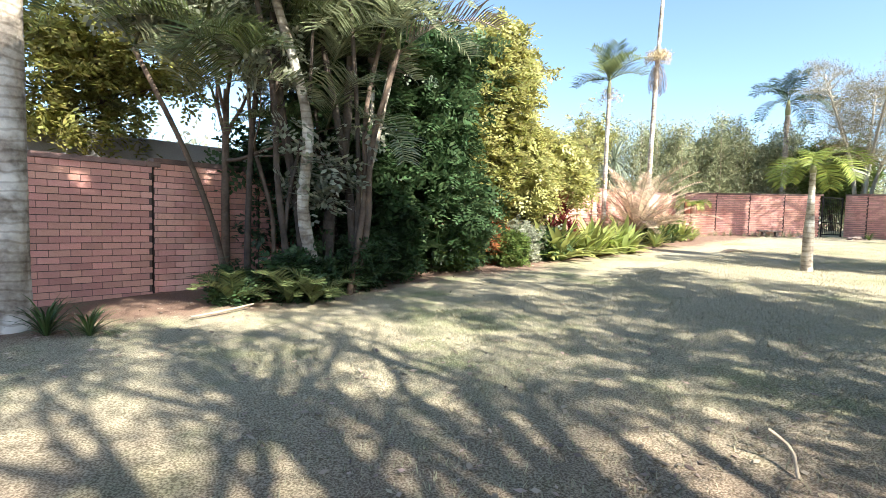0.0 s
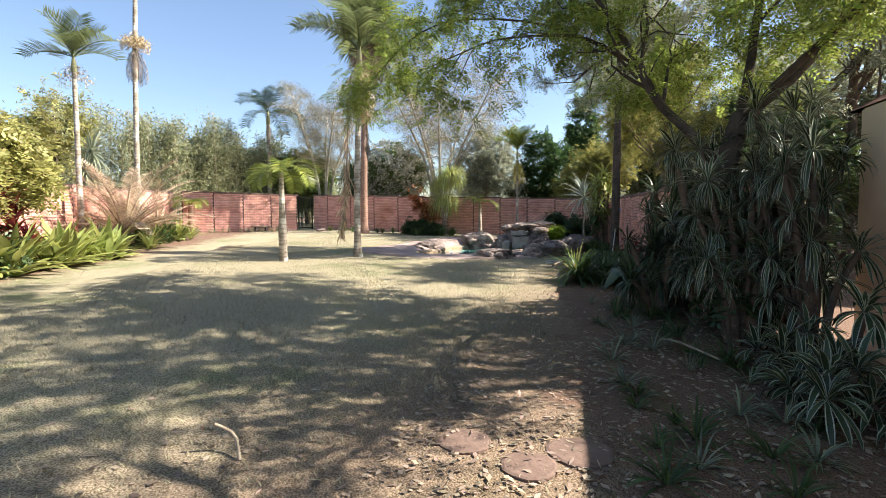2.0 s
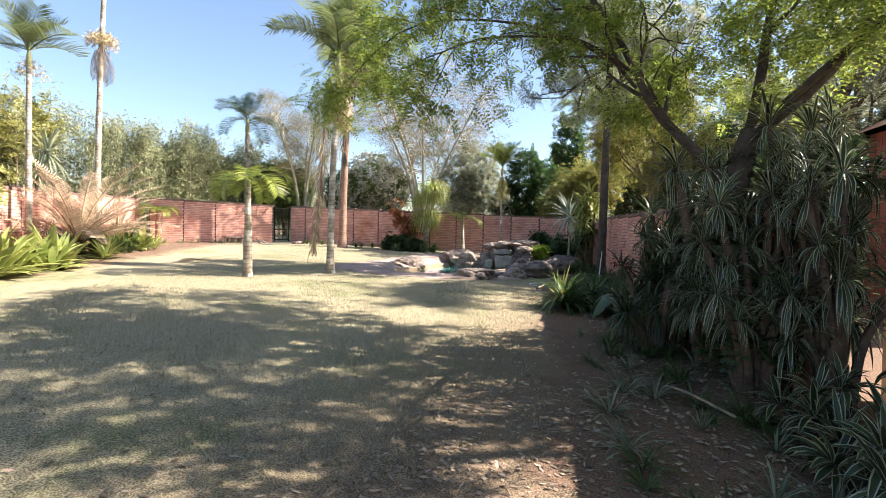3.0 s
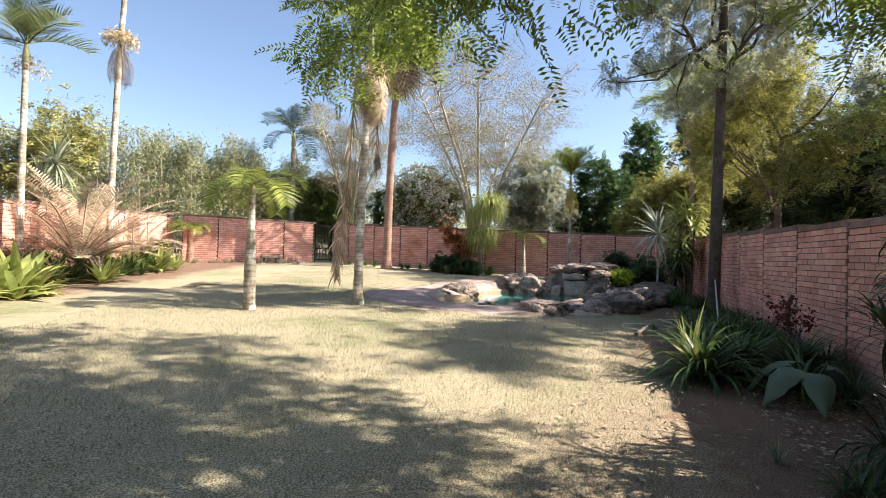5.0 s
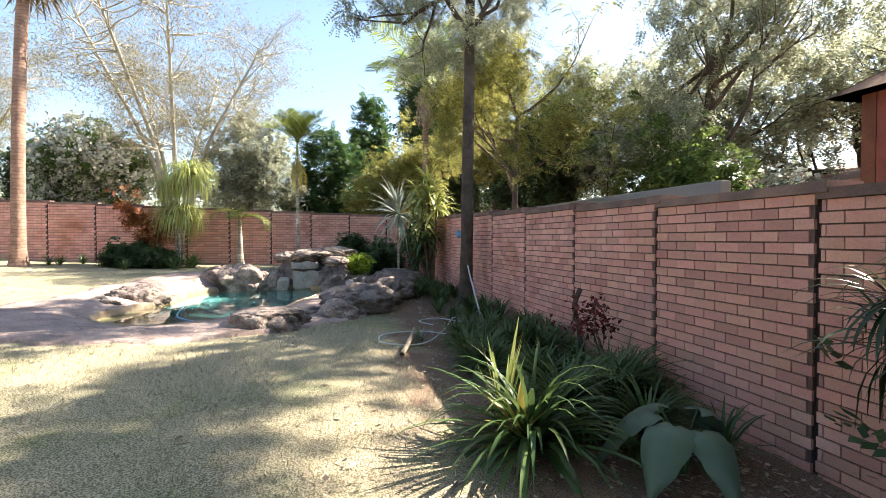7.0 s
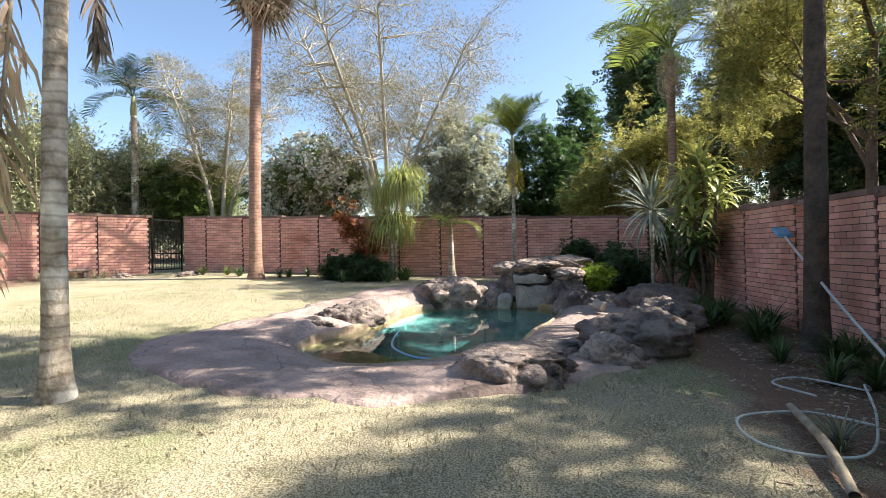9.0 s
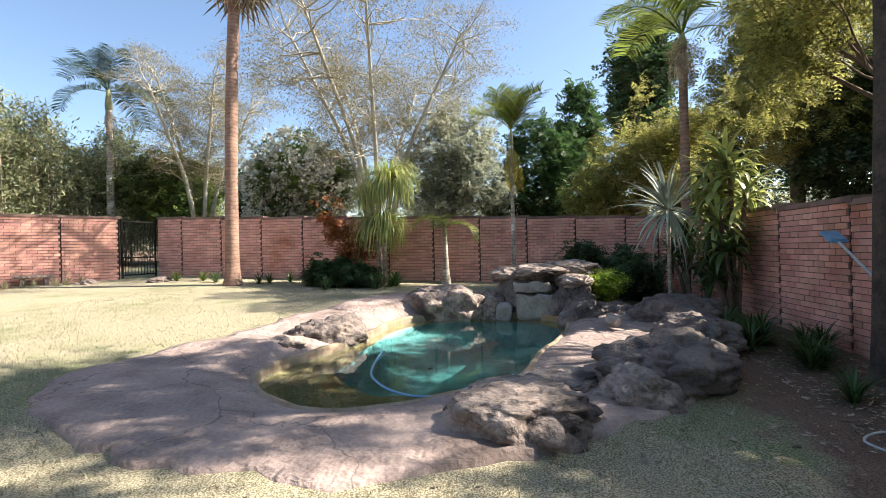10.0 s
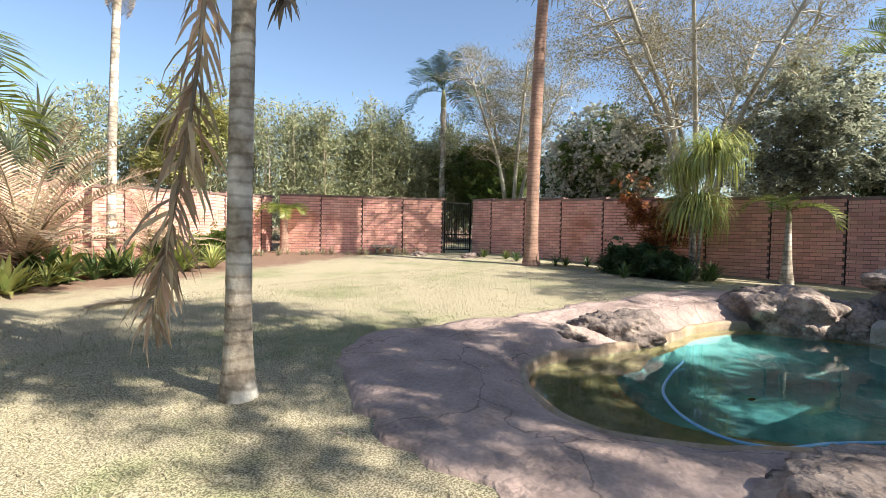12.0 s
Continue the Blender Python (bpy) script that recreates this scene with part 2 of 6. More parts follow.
def ground_material():
    m = bpy.data.materials.new("dry lawn and red soil")
    m.use_nodes = True
    nt = m.node_tree
    n, l = nt.nodes, nt.links
    p = n["Principled BSDF"]
    geo = n.new("ShaderNodeNewGeometry")
    sep = n.new("ShaderNodeSeparateXYZ")
    l.new(geo.outputs["Position"], sep.inputs[0])

    def tex(scale, detail=5):
        t = n.new("ShaderNodeTexNoise")
        t.inputs["Scale"].default_value, t.inputs["Detail"].default_value = scale, detail
        l.new(geo.outputs["Position"], t.inputs["Vector"])
        return t.outputs["Fac"]

    def maths(op, a, b, c=None):
        k = n.new("ShaderNodeMath")
        k.operation = op
        for i, v in enumerate((a, b, c)):
            if v is None:
                continue
            if isinstance(v, (int, float)):
                k.inputs[i].default_value = v
            else:
                l.new(v, k.inputs[i])
        return k.outputs[0]

    def mix(f, a, b):
        k = n.new("ShaderNodeMixRGB")
        l.new(f, k.inputs["Fac"])
        for s, v in (("Color1", a), ("Color2", b)):
            if isinstance(v, tuple):
                k.inputs[s].default_value = (*v, 1)
            else:
                l.new(v, k.inputs[s])
        return k.outputs["Color"]

    def step(v, a, b):
        k = n.new("ShaderNodeMapRange")
        k.interpolation_type = "SMOOTHSTEP"
        l.new(v, k.inputs["Value"])
        k.inputs["From Min"].default_value, k.inputs["From Max"].default_value = a, b
        return k.outputs["Result"]

    blade = tex(80, 6)
    patch = tex(0.55, 4)
    mid = tex(3.2, 5)
    dry = mix(step(blade, 0.36, 0.66), (0.165, 0.14, 0.085), (0.52, 0.465, 0.33))
    green = mix(step(blade, 0.36, 0.66), (0.09, 0.10, 0.05), (0.33, 0.335, 0.185))
    lawn = mix(step(maths("MULTIPLY_ADD", mid, 0.5, patch), 0.70, 1.0), dry, green)
    soil = mix(step(blade, 0.3, 0.7), (0.105, 0.066, 0.047), (0.28, 0.185, 0.135))
    # bare soil in the beds along both walls and under the trees near the start
    wob = maths("MULTIPLY_ADD", mid, 1.6, maths("MULTIPLY", patch, 1.8))
    right = maths("ADD", sep.outputs["Y"], wob)
    right_bed = step(right, 2.2, 1.5)
    near = maths("ADD", maths("MULTIPLY_ADD", sep.outputs["X"], 0.28, sep.outputs["Y"]), wob)
    near_bed = maths("MULTIPLY", step(near, 6.6, 3.2), 0.75)
    left = maths("SUBTRACT", maths("SUBTRACT", sep.outputs["Y"], maths("MULTIPLY", sep.outputs["X"], 0.36)), wob)
    left_bed = step(left, 4.9, 5.9)
    bare = maths("MAXIMUM", maths("MAXIMUM", right_bed, near_bed), left_bed)
    l.new(mix(bare, lawn, soil), p.inputs["Base Color"])
    p.inputs["Roughness"].default_value = 0.95
    p.inputs["Specular IOR Level"].default_value = 0.12
    b = n.new("ShaderNodeBump")
    b.inputs["Strength"].default_value, b.inputs["Distance"].default_value = 0.7, 0.015
    l.new(blade, b.inputs["Height"])
    l.new(b.outputs["Normal"], p.inputs["Normal"])
    return m


GROUND = ground_material()


def water_material():
    m = bpy.data.materials.new("pool water")
    m.use_nodes = True
    n, l = m.node_tree.nodes, m.node_tree.links
    p = n["Principled BSDF"]
    p.inputs["Base Color"].default_value = (0.50, 0.86, 0.82, 1)
    p.inputs["Roughness"].default_value = 0.02
    p.inputs["Transmission Weight"].default_value = 1.0
    p.inputs["IOR"].default_value = 1.33
    t = n.new("ShaderNodeTexNoise")
    t.inputs["Scale"].default_value, t.inputs["Detail"].default_value = 2.2, 3
    tc = n.new("ShaderNodeTexCoord")
    l.new(tc.outputs["Object"], t.inputs["Vector"])
    b = n.new("ShaderNodeBump")
    b.inputs["Strength"].default_value, b.inputs["Distance"].default_value = 0.12, 0.03
    l.new(t.outputs["Fac"], b.inputs["Height"])
    l.new(b.outputs["Normal"], p.inputs["Normal"])
    return m


WATER = water_material()


# ---- mesh helpers ----
def rng_of(seed):
    return np.random.RandomState(seed)


def mesh_np(name, v, quads):
    """A mesh from arrays of corners and four-cornered faces."""
    me = bpy.data.meshes.new(name)
    v = np.asarray(v, dtype=np.float32).reshape(-1, 3)
    q = np.asarray(quads, dtype=np.int32).reshape(-1, 4)
    me.vertices.add(len(v))
    me.vertices.foreach_set("co", v.ravel())
    me.loops.add(q.size)
    me.loops.foreach_set("vertex_index", q.ravel())
    me.polygons.add(len(q))
    me.polygons.foreach_set("loop_start", np.arange(0, q.size, 4, dtype=np.int32))
    me.update(calc_edges=True)
    return me


def piece(name, me, mat, parent=None, label="", smooth=False):
    ob = new(name, me)
    if mat and not me.materials:
        me.materials.append(mat)
    elif mat and me.materials[0] != mat:
        ob.material_slots[0].link = "OBJECT"
        ob.material_slots[0].material = mat
    if smooth:
        me.polygons.foreach_set("use_smooth", [True] * len(me.polygons))
    if parent:
        ob.parent = parent
    if label:
        ob["label"] = label
    return ob


def part(name, bm, mat, parent=None, label="", smooth=False):
    me = bpy.data.meshes.new(name)
    bm.to_mesh(me)
    bm.free()
    return piece(name, me, mat, parent, label, smooth)


def root(name, x, y, z, label, category, group="", turn=0.0):
    ob = new(name)
    ob.empty_display_size = 0.1
    ob.matrix_basis = pose(x, y, z, 0, 0, turn)
    return tagged(ob, label, category, group)


def ground_z(x, y):
    r2 = (x - 18.0) ** 2 + (y - 3.2) ** 2
    roll = 0.012 * math.sin(1.1 * x + 0.4 * y) + 0.01 * math.sin(0.7 * y - 0.5 * x)
    return 0.0354 + 0.0307 * min(max(x, -20), 40) + 0.03 * min(max(y, -20), 40) - 0.10 * math.exp(-r2 / 22.0) + roll


def box(bm, x0, x1, y0, y1, z0, z1):
    v = [bm.verts.new(p) for p in ((x0, y0, z0), (x1, y0, z0), (x1, y1, z0), (x0, y1, z0), (x0, y0, z1), (x1, y0, z1), (x1, y1, z1), (x0, y1, z1))]
    for f in ((0, 3, 2, 1), (4, 5, 6, 7), (0, 1, 5, 4), (1, 2, 6, 5), (2, 3, 7, 6), (3, 0, 4, 7)):
        bm.faces.new([v[i] for i in f])


class Tubes:
    """Tapered tubes along lines of points, gathered as quads."""

    def __init__(self, sides=7):
        self.v, self.q, self.sides = [], [], sides

    def add(self, pts, radii, sides=None, rough=0.0, rng=None):
        s = sides or self.sides
        pts = [Vector(p) for p in pts]
        start = len(self.v)
        ref = Vector((0.31, 0.87, 0.2)).normalized()
        for i, p in enumerate(pts):
            d = (pts[min(i + 1, len(pts) - 1)] - pts[max(i - 1, 0)]).normalized()
            a = d.cross(ref)
            if a.length < 1e-3:
                a = d.cross(Vector((1, 0, 0)))
            a.normalize()
            b = d.cross(a)
            for k in range(s):
                t = 2 * math.pi * k / s
                r = radii[i] * (1 + (rng.uniform(-rough, rough) if rng is not None else 0))
                self.v.append(tuple(p + (a * math.cos(t) + b * math.sin(t)) * r))
        for i in range(len(pts) - 1):
            for k in range(s):
                k2 = (k + 1) % s
                self.q.append((start + i * s + k, start + i * s + k2, start + (i + 1) * s + k2, start + (i + 1) * s + k))

    def mesh(self, name):
        return mesh_np(name, self.v, self.q)


def curve_pts(ctrl, n):
    """n points on a smooth line through the control points."""
    c = [Vector(p) for p in ctrl]
    out = []
    for i in range(n):
        t = i / (n - 1) * (len(c) - 1)
        k = min(int(t), len(c) - 2)
        u = t - k
        p0, p1, p2, p3 = c[max(k - 1, 0)], c[k], c[k + 1], c[min(k + 2, len(c) - 1)]
        out.append(0.5 * ((2 * p1) + (p2 - p0) * u + (2 * p0 - 5 * p1 + 4 * p2 - p3) * u * u + (3 * p1 - p0 - 3 * p2 + p3) * u ** 3))
    return out


def leaf_mesh(name, at, length, width, rng, droop=0.0, heading=None, follow=0.0):
    """Many small folded leaves, one quad each, round the given places."""
    at = np.asarray(at, dtype=float)
    n = len(at)
    d = rng.normal(size=(n, 3))
    d[:, 2] -= droop
    if heading is not None:
        d = d * (1 - follow) + np.asarray(heading) * follow * 2
    d /= np.linalg.norm(d, axis=1)[:, None]
    s = np.cross(d, rng.normal(size=(n, 3)))
    s /= np.linalg.norm(s, axis=1)[:, None] + 1e-9
    up = np.cross(d, s)
    le = length * rng.uniform(0.6, 1.3, n)[:, None]
    wi = width * rng.uniform(0.7, 1.3, n)[:, None]
    v = np.empty((n, 4, 3))
    v[:, 0] = at
    v[:, 1] = at + d * le * 0.5 + s * wi * 0.5 + up * wi * 0.15
    v[:, 2] = at + d * le - up * le * 0.08
    v[:, 3] = at + d * le * 0.5 - s * wi * 0.5 + up * wi * 0.15
    return mesh_np(name, v.reshape(-1, 3), np.arange(n * 4).reshape(-1, 4))


def spray_mesh(name, at, rng, long=0.3, pairs=9, leaf=0.05, width=0.014, droop=0.5):
    """Feathery twigs: small leaflets in two rows along a short drooping line."""
    at = np.asarray(at, dtype=float)
    n = len(at)
    d = rng.normal(size=(n, 3))
    d[:, 2] = d[:, 2] * 0.5 - droop
    d /= np.linalg.norm(d, axis=1)[:, None]
    s = np.cross(d, rng.normal(size=(n, 3)) * 0.5 + np.array((0, 0, 1.0)))
    s /= np.linalg.norm(s, axis=1)[:, None] + 1e-9
    le = long * rng.uniform(0.6, 1.3, n)
    v = np.empty((n, pairs, 2, 4, 3))
    for k in range(pairs):
        f = (k + 0.6) / pairs
        b = at + d * (le * f)[:, None] + np.array((0, 0, -1.0)) * (0.25 * le * f * f)[:, None]
        for j, sg in enumerate((-1.0, 1.0)):
            t = s * sg * 0.9 + d * 0.45 + rng.normal(size=(n, 3)) * 0.12
            t /= np.linalg.norm(t, axis=1)[:, None]
            ll = leaf * (1.15 - 0.6 * f)
            v[:, k, j, 0] = b
            v[:, k, j, 1] = b + t * ll * 0.5 + d * width * 0.5
            v[:, k, j, 2] = b + t * ll
            v[:, k, j, 3] = b + t * ll * 0.5 - d * width * 0.5
    return mesh_np(name, v.reshape(-1, 3), np.arange(n * pairs * 8).reshape(-1, 4))


def clumps(blobs, count, per, rng, spread=0.28, shell=0.45):
    """Places of leaves: clumps in ellipsoids, thicker towards the outside."""
    vol = np.array([b[3] * b[4] * b[5] for b in blobs]) ** 0.75
    out = []
    for b, share in zip(blobs, vol / vol.sum()):
        k = max(int(count * share), 3)
        u = rng.normal(size=(k, 3))
        u /= np.linalg.norm(u, axis=1)[:, None]
        r = shell + (1 - shell) * rng.uniform(0, 1, k) ** 0.6
        r *= 1 + 0.18 * np.sin(3.1 * u[:, 0] * 2 + b[0]) * np.cos(4.3 * u[:, 2] + b[1])
        c = np.array(b[:3]) + u * r[:, None] * np.array(b[3:6])
        size = spread * rng.uniform(0.35, 1.15, k)
        pts = c[:, None, :] + rng.normal(size=(k, per, 3)) * size[:, None, None]
        out.append(pts.reshape(-1, 3))
    return np.concatenate(out)


def branch_out(tubes, rng, start, heading, length, radius, depth, tips, wander=0.35, kids=3, shrink=0.66, lift=0.08):
    pts, rad = [Vector(start)], [radius]
    d = Vector(heading).normalized()
    steps = 4
    for i in range(steps):
        d = (d + Vector(rng.normal(size=3)) * wander * 0.4 + Vector((0, 0, lift))).normalized()
        pts.append(pts[-1] + d * length / steps)
        rad.append(radius * (1 - 0.45 * (i + 1) / steps))
    tubes.add(pts, rad, 6 if radius > 0.04 else 4)
    if depth == 0:
        tips.extend(pts[1:])
        return
    for k in range(kids):
        i = steps if k == 0 else rng.randint(2, steps + 1)
        side = Vector(rng.normal(size=3)).cross(d)
        if side.length < 1e-3:
            side = Vector((1, 0, 0))
        side.normalize()
        nd = d * rng.uniform(0.55, 1.0) + side * rng.uniform(0.5, 0.95)
        branch_out(tubes, rng, pts[i], nd, length * shrink * rng.uniform(0.8, 1.15), rad[i] * 0.68, depth - 1, tips, wander, kids, shrink, lift)


# ---- plants ----
def make_frond(rng, length, pairs, leaflet, width, droop=0.9, rise=0.6, vee=0.5, hang=0.35, curl=0.0, lean=0.6):
    """One feather leaf along +x from the origin; returns corners and faces: stalk and leaflets."""
    v, q = [], []
    pts = []
    p, a = Vector((0, 0, 0)), rise
    n = 14
    for i in range(n + 1):
        pts.append(p.copy())
        a -= droop / n * (0.4 + 1.2 * i / n)
        p = p + Vector((math.cos(a), curl * i / n, math.sin(a))) * (length / n)
    for i in range(n):
        w0, w1 = 0.02 * (1 - i / n) + 0.004, 0.02 * (1 - (i + 1) / n) + 0.004
        s = len(v)
        for pp, w in ((pts[i], w0), (pts[i + 1], w1)):
            v += [(pp.x, pp.y - w, pp.z), (pp.x, pp.y, pp.z + w * 1.3), (pp.x, pp.y + w, pp.z)]
        q += [(s, s + 3, s + 4, s + 1), (s + 1, s + 4, s + 5, s + 2), (s, s + 2, s + 5, s + 3)]
    for k in range(pairs):
        f = 0.14 + 0.86 * (k + 0.5) / pairs
        t = f * n
        i = min(int(t), n - 1)
        base = pts[i].lerp(pts[i + 1], t - i)
        d = (pts[i + 1] - pts[i]).normalized()
        up = Vector((-d.z, 0, d.x))
        le = leaflet * (0.55 + 0.9 * math.sin(math.pi * min(f * 0.85 + 0.12, 1.0)) ** 0.8) * rng.uniform(0.85, 1.1)
        for sgn in (-1, 1):
            ld = (Vector((0, sgn, 0)) + d * lean + up * vee * rng.uniform(0.6, 1.2)).normalized()
            tip = base + ld * le * 0.55
            ld2 = (ld + Vector((0, 0, -hang * rng.uniform(0.6, 1.6)))).normalized()
            tip2 = tip + ld2 * le * 0.45
            w = d * width * 0.5
            s = len(v)
            v += [tuple(base - w * 0.5), tuple(base + w * 0.5), tuple(tip - w), tuple(tip + w), tuple(tip2 - w * 0.12), tuple(tip2 + w * 0.12)]
            q += [(s, s + 1, s + 3, s + 2), (s + 2, s + 3, s + 5, s + 4)]
    return v, q


def frond_mesh(name, *args, **kw):
    v, q = make_frond(*args, **kw)
    return mesh_np(name, v, q)


def put_fronds(thing, meshes, mat, top, count, rng, label="", tilt=(-25, 35), first=0.0, name="frond", size=(0.85, 1.1)):
    for i in range(count):
        ob = piece(name, meshes[i % len(meshes)], mat, thing, label)
        yaw = first + 360.0 * i / count + rng.uniform(-14, 14)
        k = rng.uniform(*size)
        ob.matrix_basis = pose(*top, 0, 0, yaw) @ pose(0, 0, 0, 0, -rng.uniform(*tilt), 0) @ Matrix.Diagonal((k, k, k, 1))


def palm_trunk(thing, height, r0, r1, mat, rng, lean=(0, 0), rings=0.0, swell=0.0, bulge=0.0, label="", bend=None):
    t = Tubes(12)
    pts, rad = [], []
    step = 0.07 if rings else 0.25
    n = max(int(height / step), 6)
    for i in range(n + 1):
        f = i / n
        b = bend if bend else 0.0
        pts.append((lean[0] * f ** 2.2 + b * math.sin(f * 3.1), lean[1] * f ** 2.2, height * f - (0.06 if i == 0 else 0)))
        r = r0 + (r1 - r0) * f + swell * math.exp(-f * height / 0.22) + bulge * math.exp(-((f - 0.35) / 0.22) ** 2)
        rad.append(r * (1 + (rings if i % 2 else 0) + rng.uniform(-0.012, 0.012)))
    t.add(pts, rad)
    piece("trunk", t.mesh("trunk"), mat, thing, label, True)
    return pts[-1]


def strap_mesh(name, rng, count, length, width, elev=(20, 85), droop=1.2, fold=0.25, spread=0.02, segs=5, height=0.0):
    """A rosette of long strap leaves from the origin."""
    v, q = [], []
    for i in range(count):
        az = rng.uniform(0, 2 * math.pi)
        a = radians(rng.uniform(*elev))
        le = length * rng.uniform(0.65, 1.15)
        w = width * rng.uniform(0.75, 1.2)
        h = Vector((math.cos(az), math.sin(az), 0))
        side = Vector((-math.sin(az), math.cos(az), 0))
        p = h * spread * rng.uniform(0, 1) + Vector((0, 0, height * rng.uniform(0, 1)))
        dr = droop * rng.uniform(0.5, 1.3)
        s = len(v)
        for k in range(segs + 1):
            f = k / segs
            ww = w * (0.5 + 0.9 * f if f < 0.4 else 0.86 * (1 - ((f - 0.4) / 0.6) ** 1.8) + 0.03) * 0.5
            nrm = Vector((0, 0, 1)) * math.cos(a) - h * math.sin(a)
            v += [tuple(p - side * ww + nrm * ww * fold), tuple(p), tuple(p + side * ww + nrm * ww * fold)]
            d = h * math.cos(a) + Vector((0, 0, 1)) * math.sin(a)
            p = p + d * le / segs
            a = max(a - dr / segs * (0.5 + f), -1.52)
        for k in range(segs):
            b = s + 3 * k
            q += [(b, b + 1, b + 4, b + 3), (b + 1, b + 2, b + 5, b + 4)]
    return mesh_np(name, v, q)


def margin_mesh(name, rng, count, length, width, elev, droop, segs=5):
    """A rosette of strap leaves as two meshes: the green middles and the pale margins."""
    v, mid, rim_ = [], [], []
    for i in range(count):
        az, a = rng.uniform(0, 2 * math.pi), radians(rng.uniform(*elev))
        le, w, dr = length * rng.uniform(0.65, 1.15), width * rng.uniform(0.8, 1.2), droop * rng.uniform(0.5, 1.3)
        h, side = Vector((math.cos(az), math.sin(az), 0)), Vector((-math.sin(az), math.cos(az), 0))
        p = h * 0.015
        s = len(v)
        for k in range(segs + 1):
            f = k / segs
            ww = w * (0.45 + 1.1 * f if f < 0.45 else 0.95 * (1 - ((f - 0.45) / 0.55) ** 1.8) + 0.03) * 0.5
            nrm = Vector((0, 0, 1)) * math.cos(a) - h * math.sin(a)
            for c in (-1.0, -0.68, 0.0, 0.68, 1.0):
                v.append(tuple(p + side * ww * c + nrm * ww * 0.3 * abs(c)))
            p = p + (h * math.cos(a) + Vector((0, 0, 1)) * math.sin(a)) * le / segs
            a = max(a - dr / segs * (0.5 + f), -1.5)
        for k in range(segs):
            b = s + 5 * k
            for j, keep in ((0, rim_), (1, mid), (2, mid), (3, rim_)):
                keep.append((b + j, b + j + 1, b + j + 6, b + j + 5))
    return mesh_np(name, v, mid), mesh_np("leaf_margin", v, rim_)


def strap_plant(name, x, y, mesh, mat, label, category, group="", scale=1.0, turn=0.0, z=None):
    th = root(name, x, y, ground_z(x, y) - 0.01 if z is None else z, label, category, group, turn)
    ob = tagged(piece("foliage", mesh, mat, th), kind="stuff")
    ob.scale = (scale,) * 3
    return th


# ---- ground ----
POOL_C = Vector((18.4, 3.3, 0.40))
POOL_EDGE = [(16.9, 5.0), (16.25, 4.86), (15.65, 4.35), (15.32, 3.65), (15.55, 3.0), (15.95, 2.55), (16.5, 2.0), (17.75, 1.72), (19.3, 1.25), (20.6, 1.15), (21.3, 1.7), (21.5, 2.7), (21.3, 3.8), (20.4, 4.35), (18.9, 4.5), (17.75, 4.78)]
DECK_EDGE = [(16.3, 6.45), (15.5, 6.55), (14.75, 6.0), (14.3, 5.2), (14.15, 4.4), (14.0, 3.5), (14.2, 2.7), (14.5, 2.2), (15.3, 1.2), (16.5, 0.2), (18.5, -0.3), (20.8, -0.2), (22.6, 0.6), (23.2, 2.2), (23.0, 4.0), (22.2, 5.3), (20.6, 5.75), (18.8, 6.0)]


def radius_of(edge, ang):
    """Distance from the pool's middle to a closed outline, in the given direction."""
    loop = curve_pts([(*edge[-1], 0)] + [(*p, 0) for p in edge] + [(*edge[0], 0)], 200)
    best, d = 1.0, Vector((math.cos(ang), math.sin(ang)))
    score = -2.0
    for p in loop:
        w = Vector((p.x - POOL_C.x, p.y - POOL_C.y))
        c = w.normalized().dot(d)
        if c > score:
            score, best = c, w.length
    return best


NA = 144
ANG = [2 * math.pi * i / NA for i in range(NA)]
R_IN = np.array([radius_of(POOL_EDGE, a) for a in ANG])
R_OUT = np.array([radius_of(DECK_EDGE, a) for a in ANG])
for arr in (R_IN, R_OUT):
    arr[:] = (np.roll(arr, 1) + arr * 2 + np.roll(arr, -1)) / 4


def build_ground():
    """One sheet: fine squares in the garden, coarse ones out to the horizon, open where the pool lies."""
    xs = sorted(set([-400, -200, -100, -60, -40, -25, -15, -10] + [-8 + 0.3 * i for i in range(126)] + [32, 36, 42, 50, 70, 100, 200, 400]))
    ys = sorted(set([-400, -200, -100, -60, -40, -25, -15, -10] + [-7 + 0.3 * i for i in range(100)] + [26, 32, 40, 50, 70, 100, 200, 400]))
    v = [(x, y, ground_z(x, y) + 0.012 * noise.noise(Vector((x * 1.3, y * 1.3, 0))) if abs(x) < 40 and abs(y) < 40 else ground_z(x, y)) for y in ys for x in xs]
    q = []
    w = len(xs)
    for j in range(len(ys) - 1):
        for i in range(w - 1):
            cx, cy = (xs[i] + xs[i + 1]) / 2 - POOL_C.x, (ys[j] + ys[j + 1]) / 2 - POOL_C.y
            r = math.hypot(cx, cy)
            k = int(round(math.atan2(cy, cx) / (2 * math.pi) * NA)) % NA
            if r < R_IN[k] + 0.55 and r < R_OUT[k] - 0.25:
                continue
            q.append((j * w + i, j * w + i + 1, (j + 1) * w + i + 1, (j + 1) * w + i))
    g = piece("ground", mesh_np("ground", v, q), GROUND, None, "", True)
    tagged(g, "dry yellow-green winter lawn with bare red soil beds", "ground", kind="structure")


build_ground()


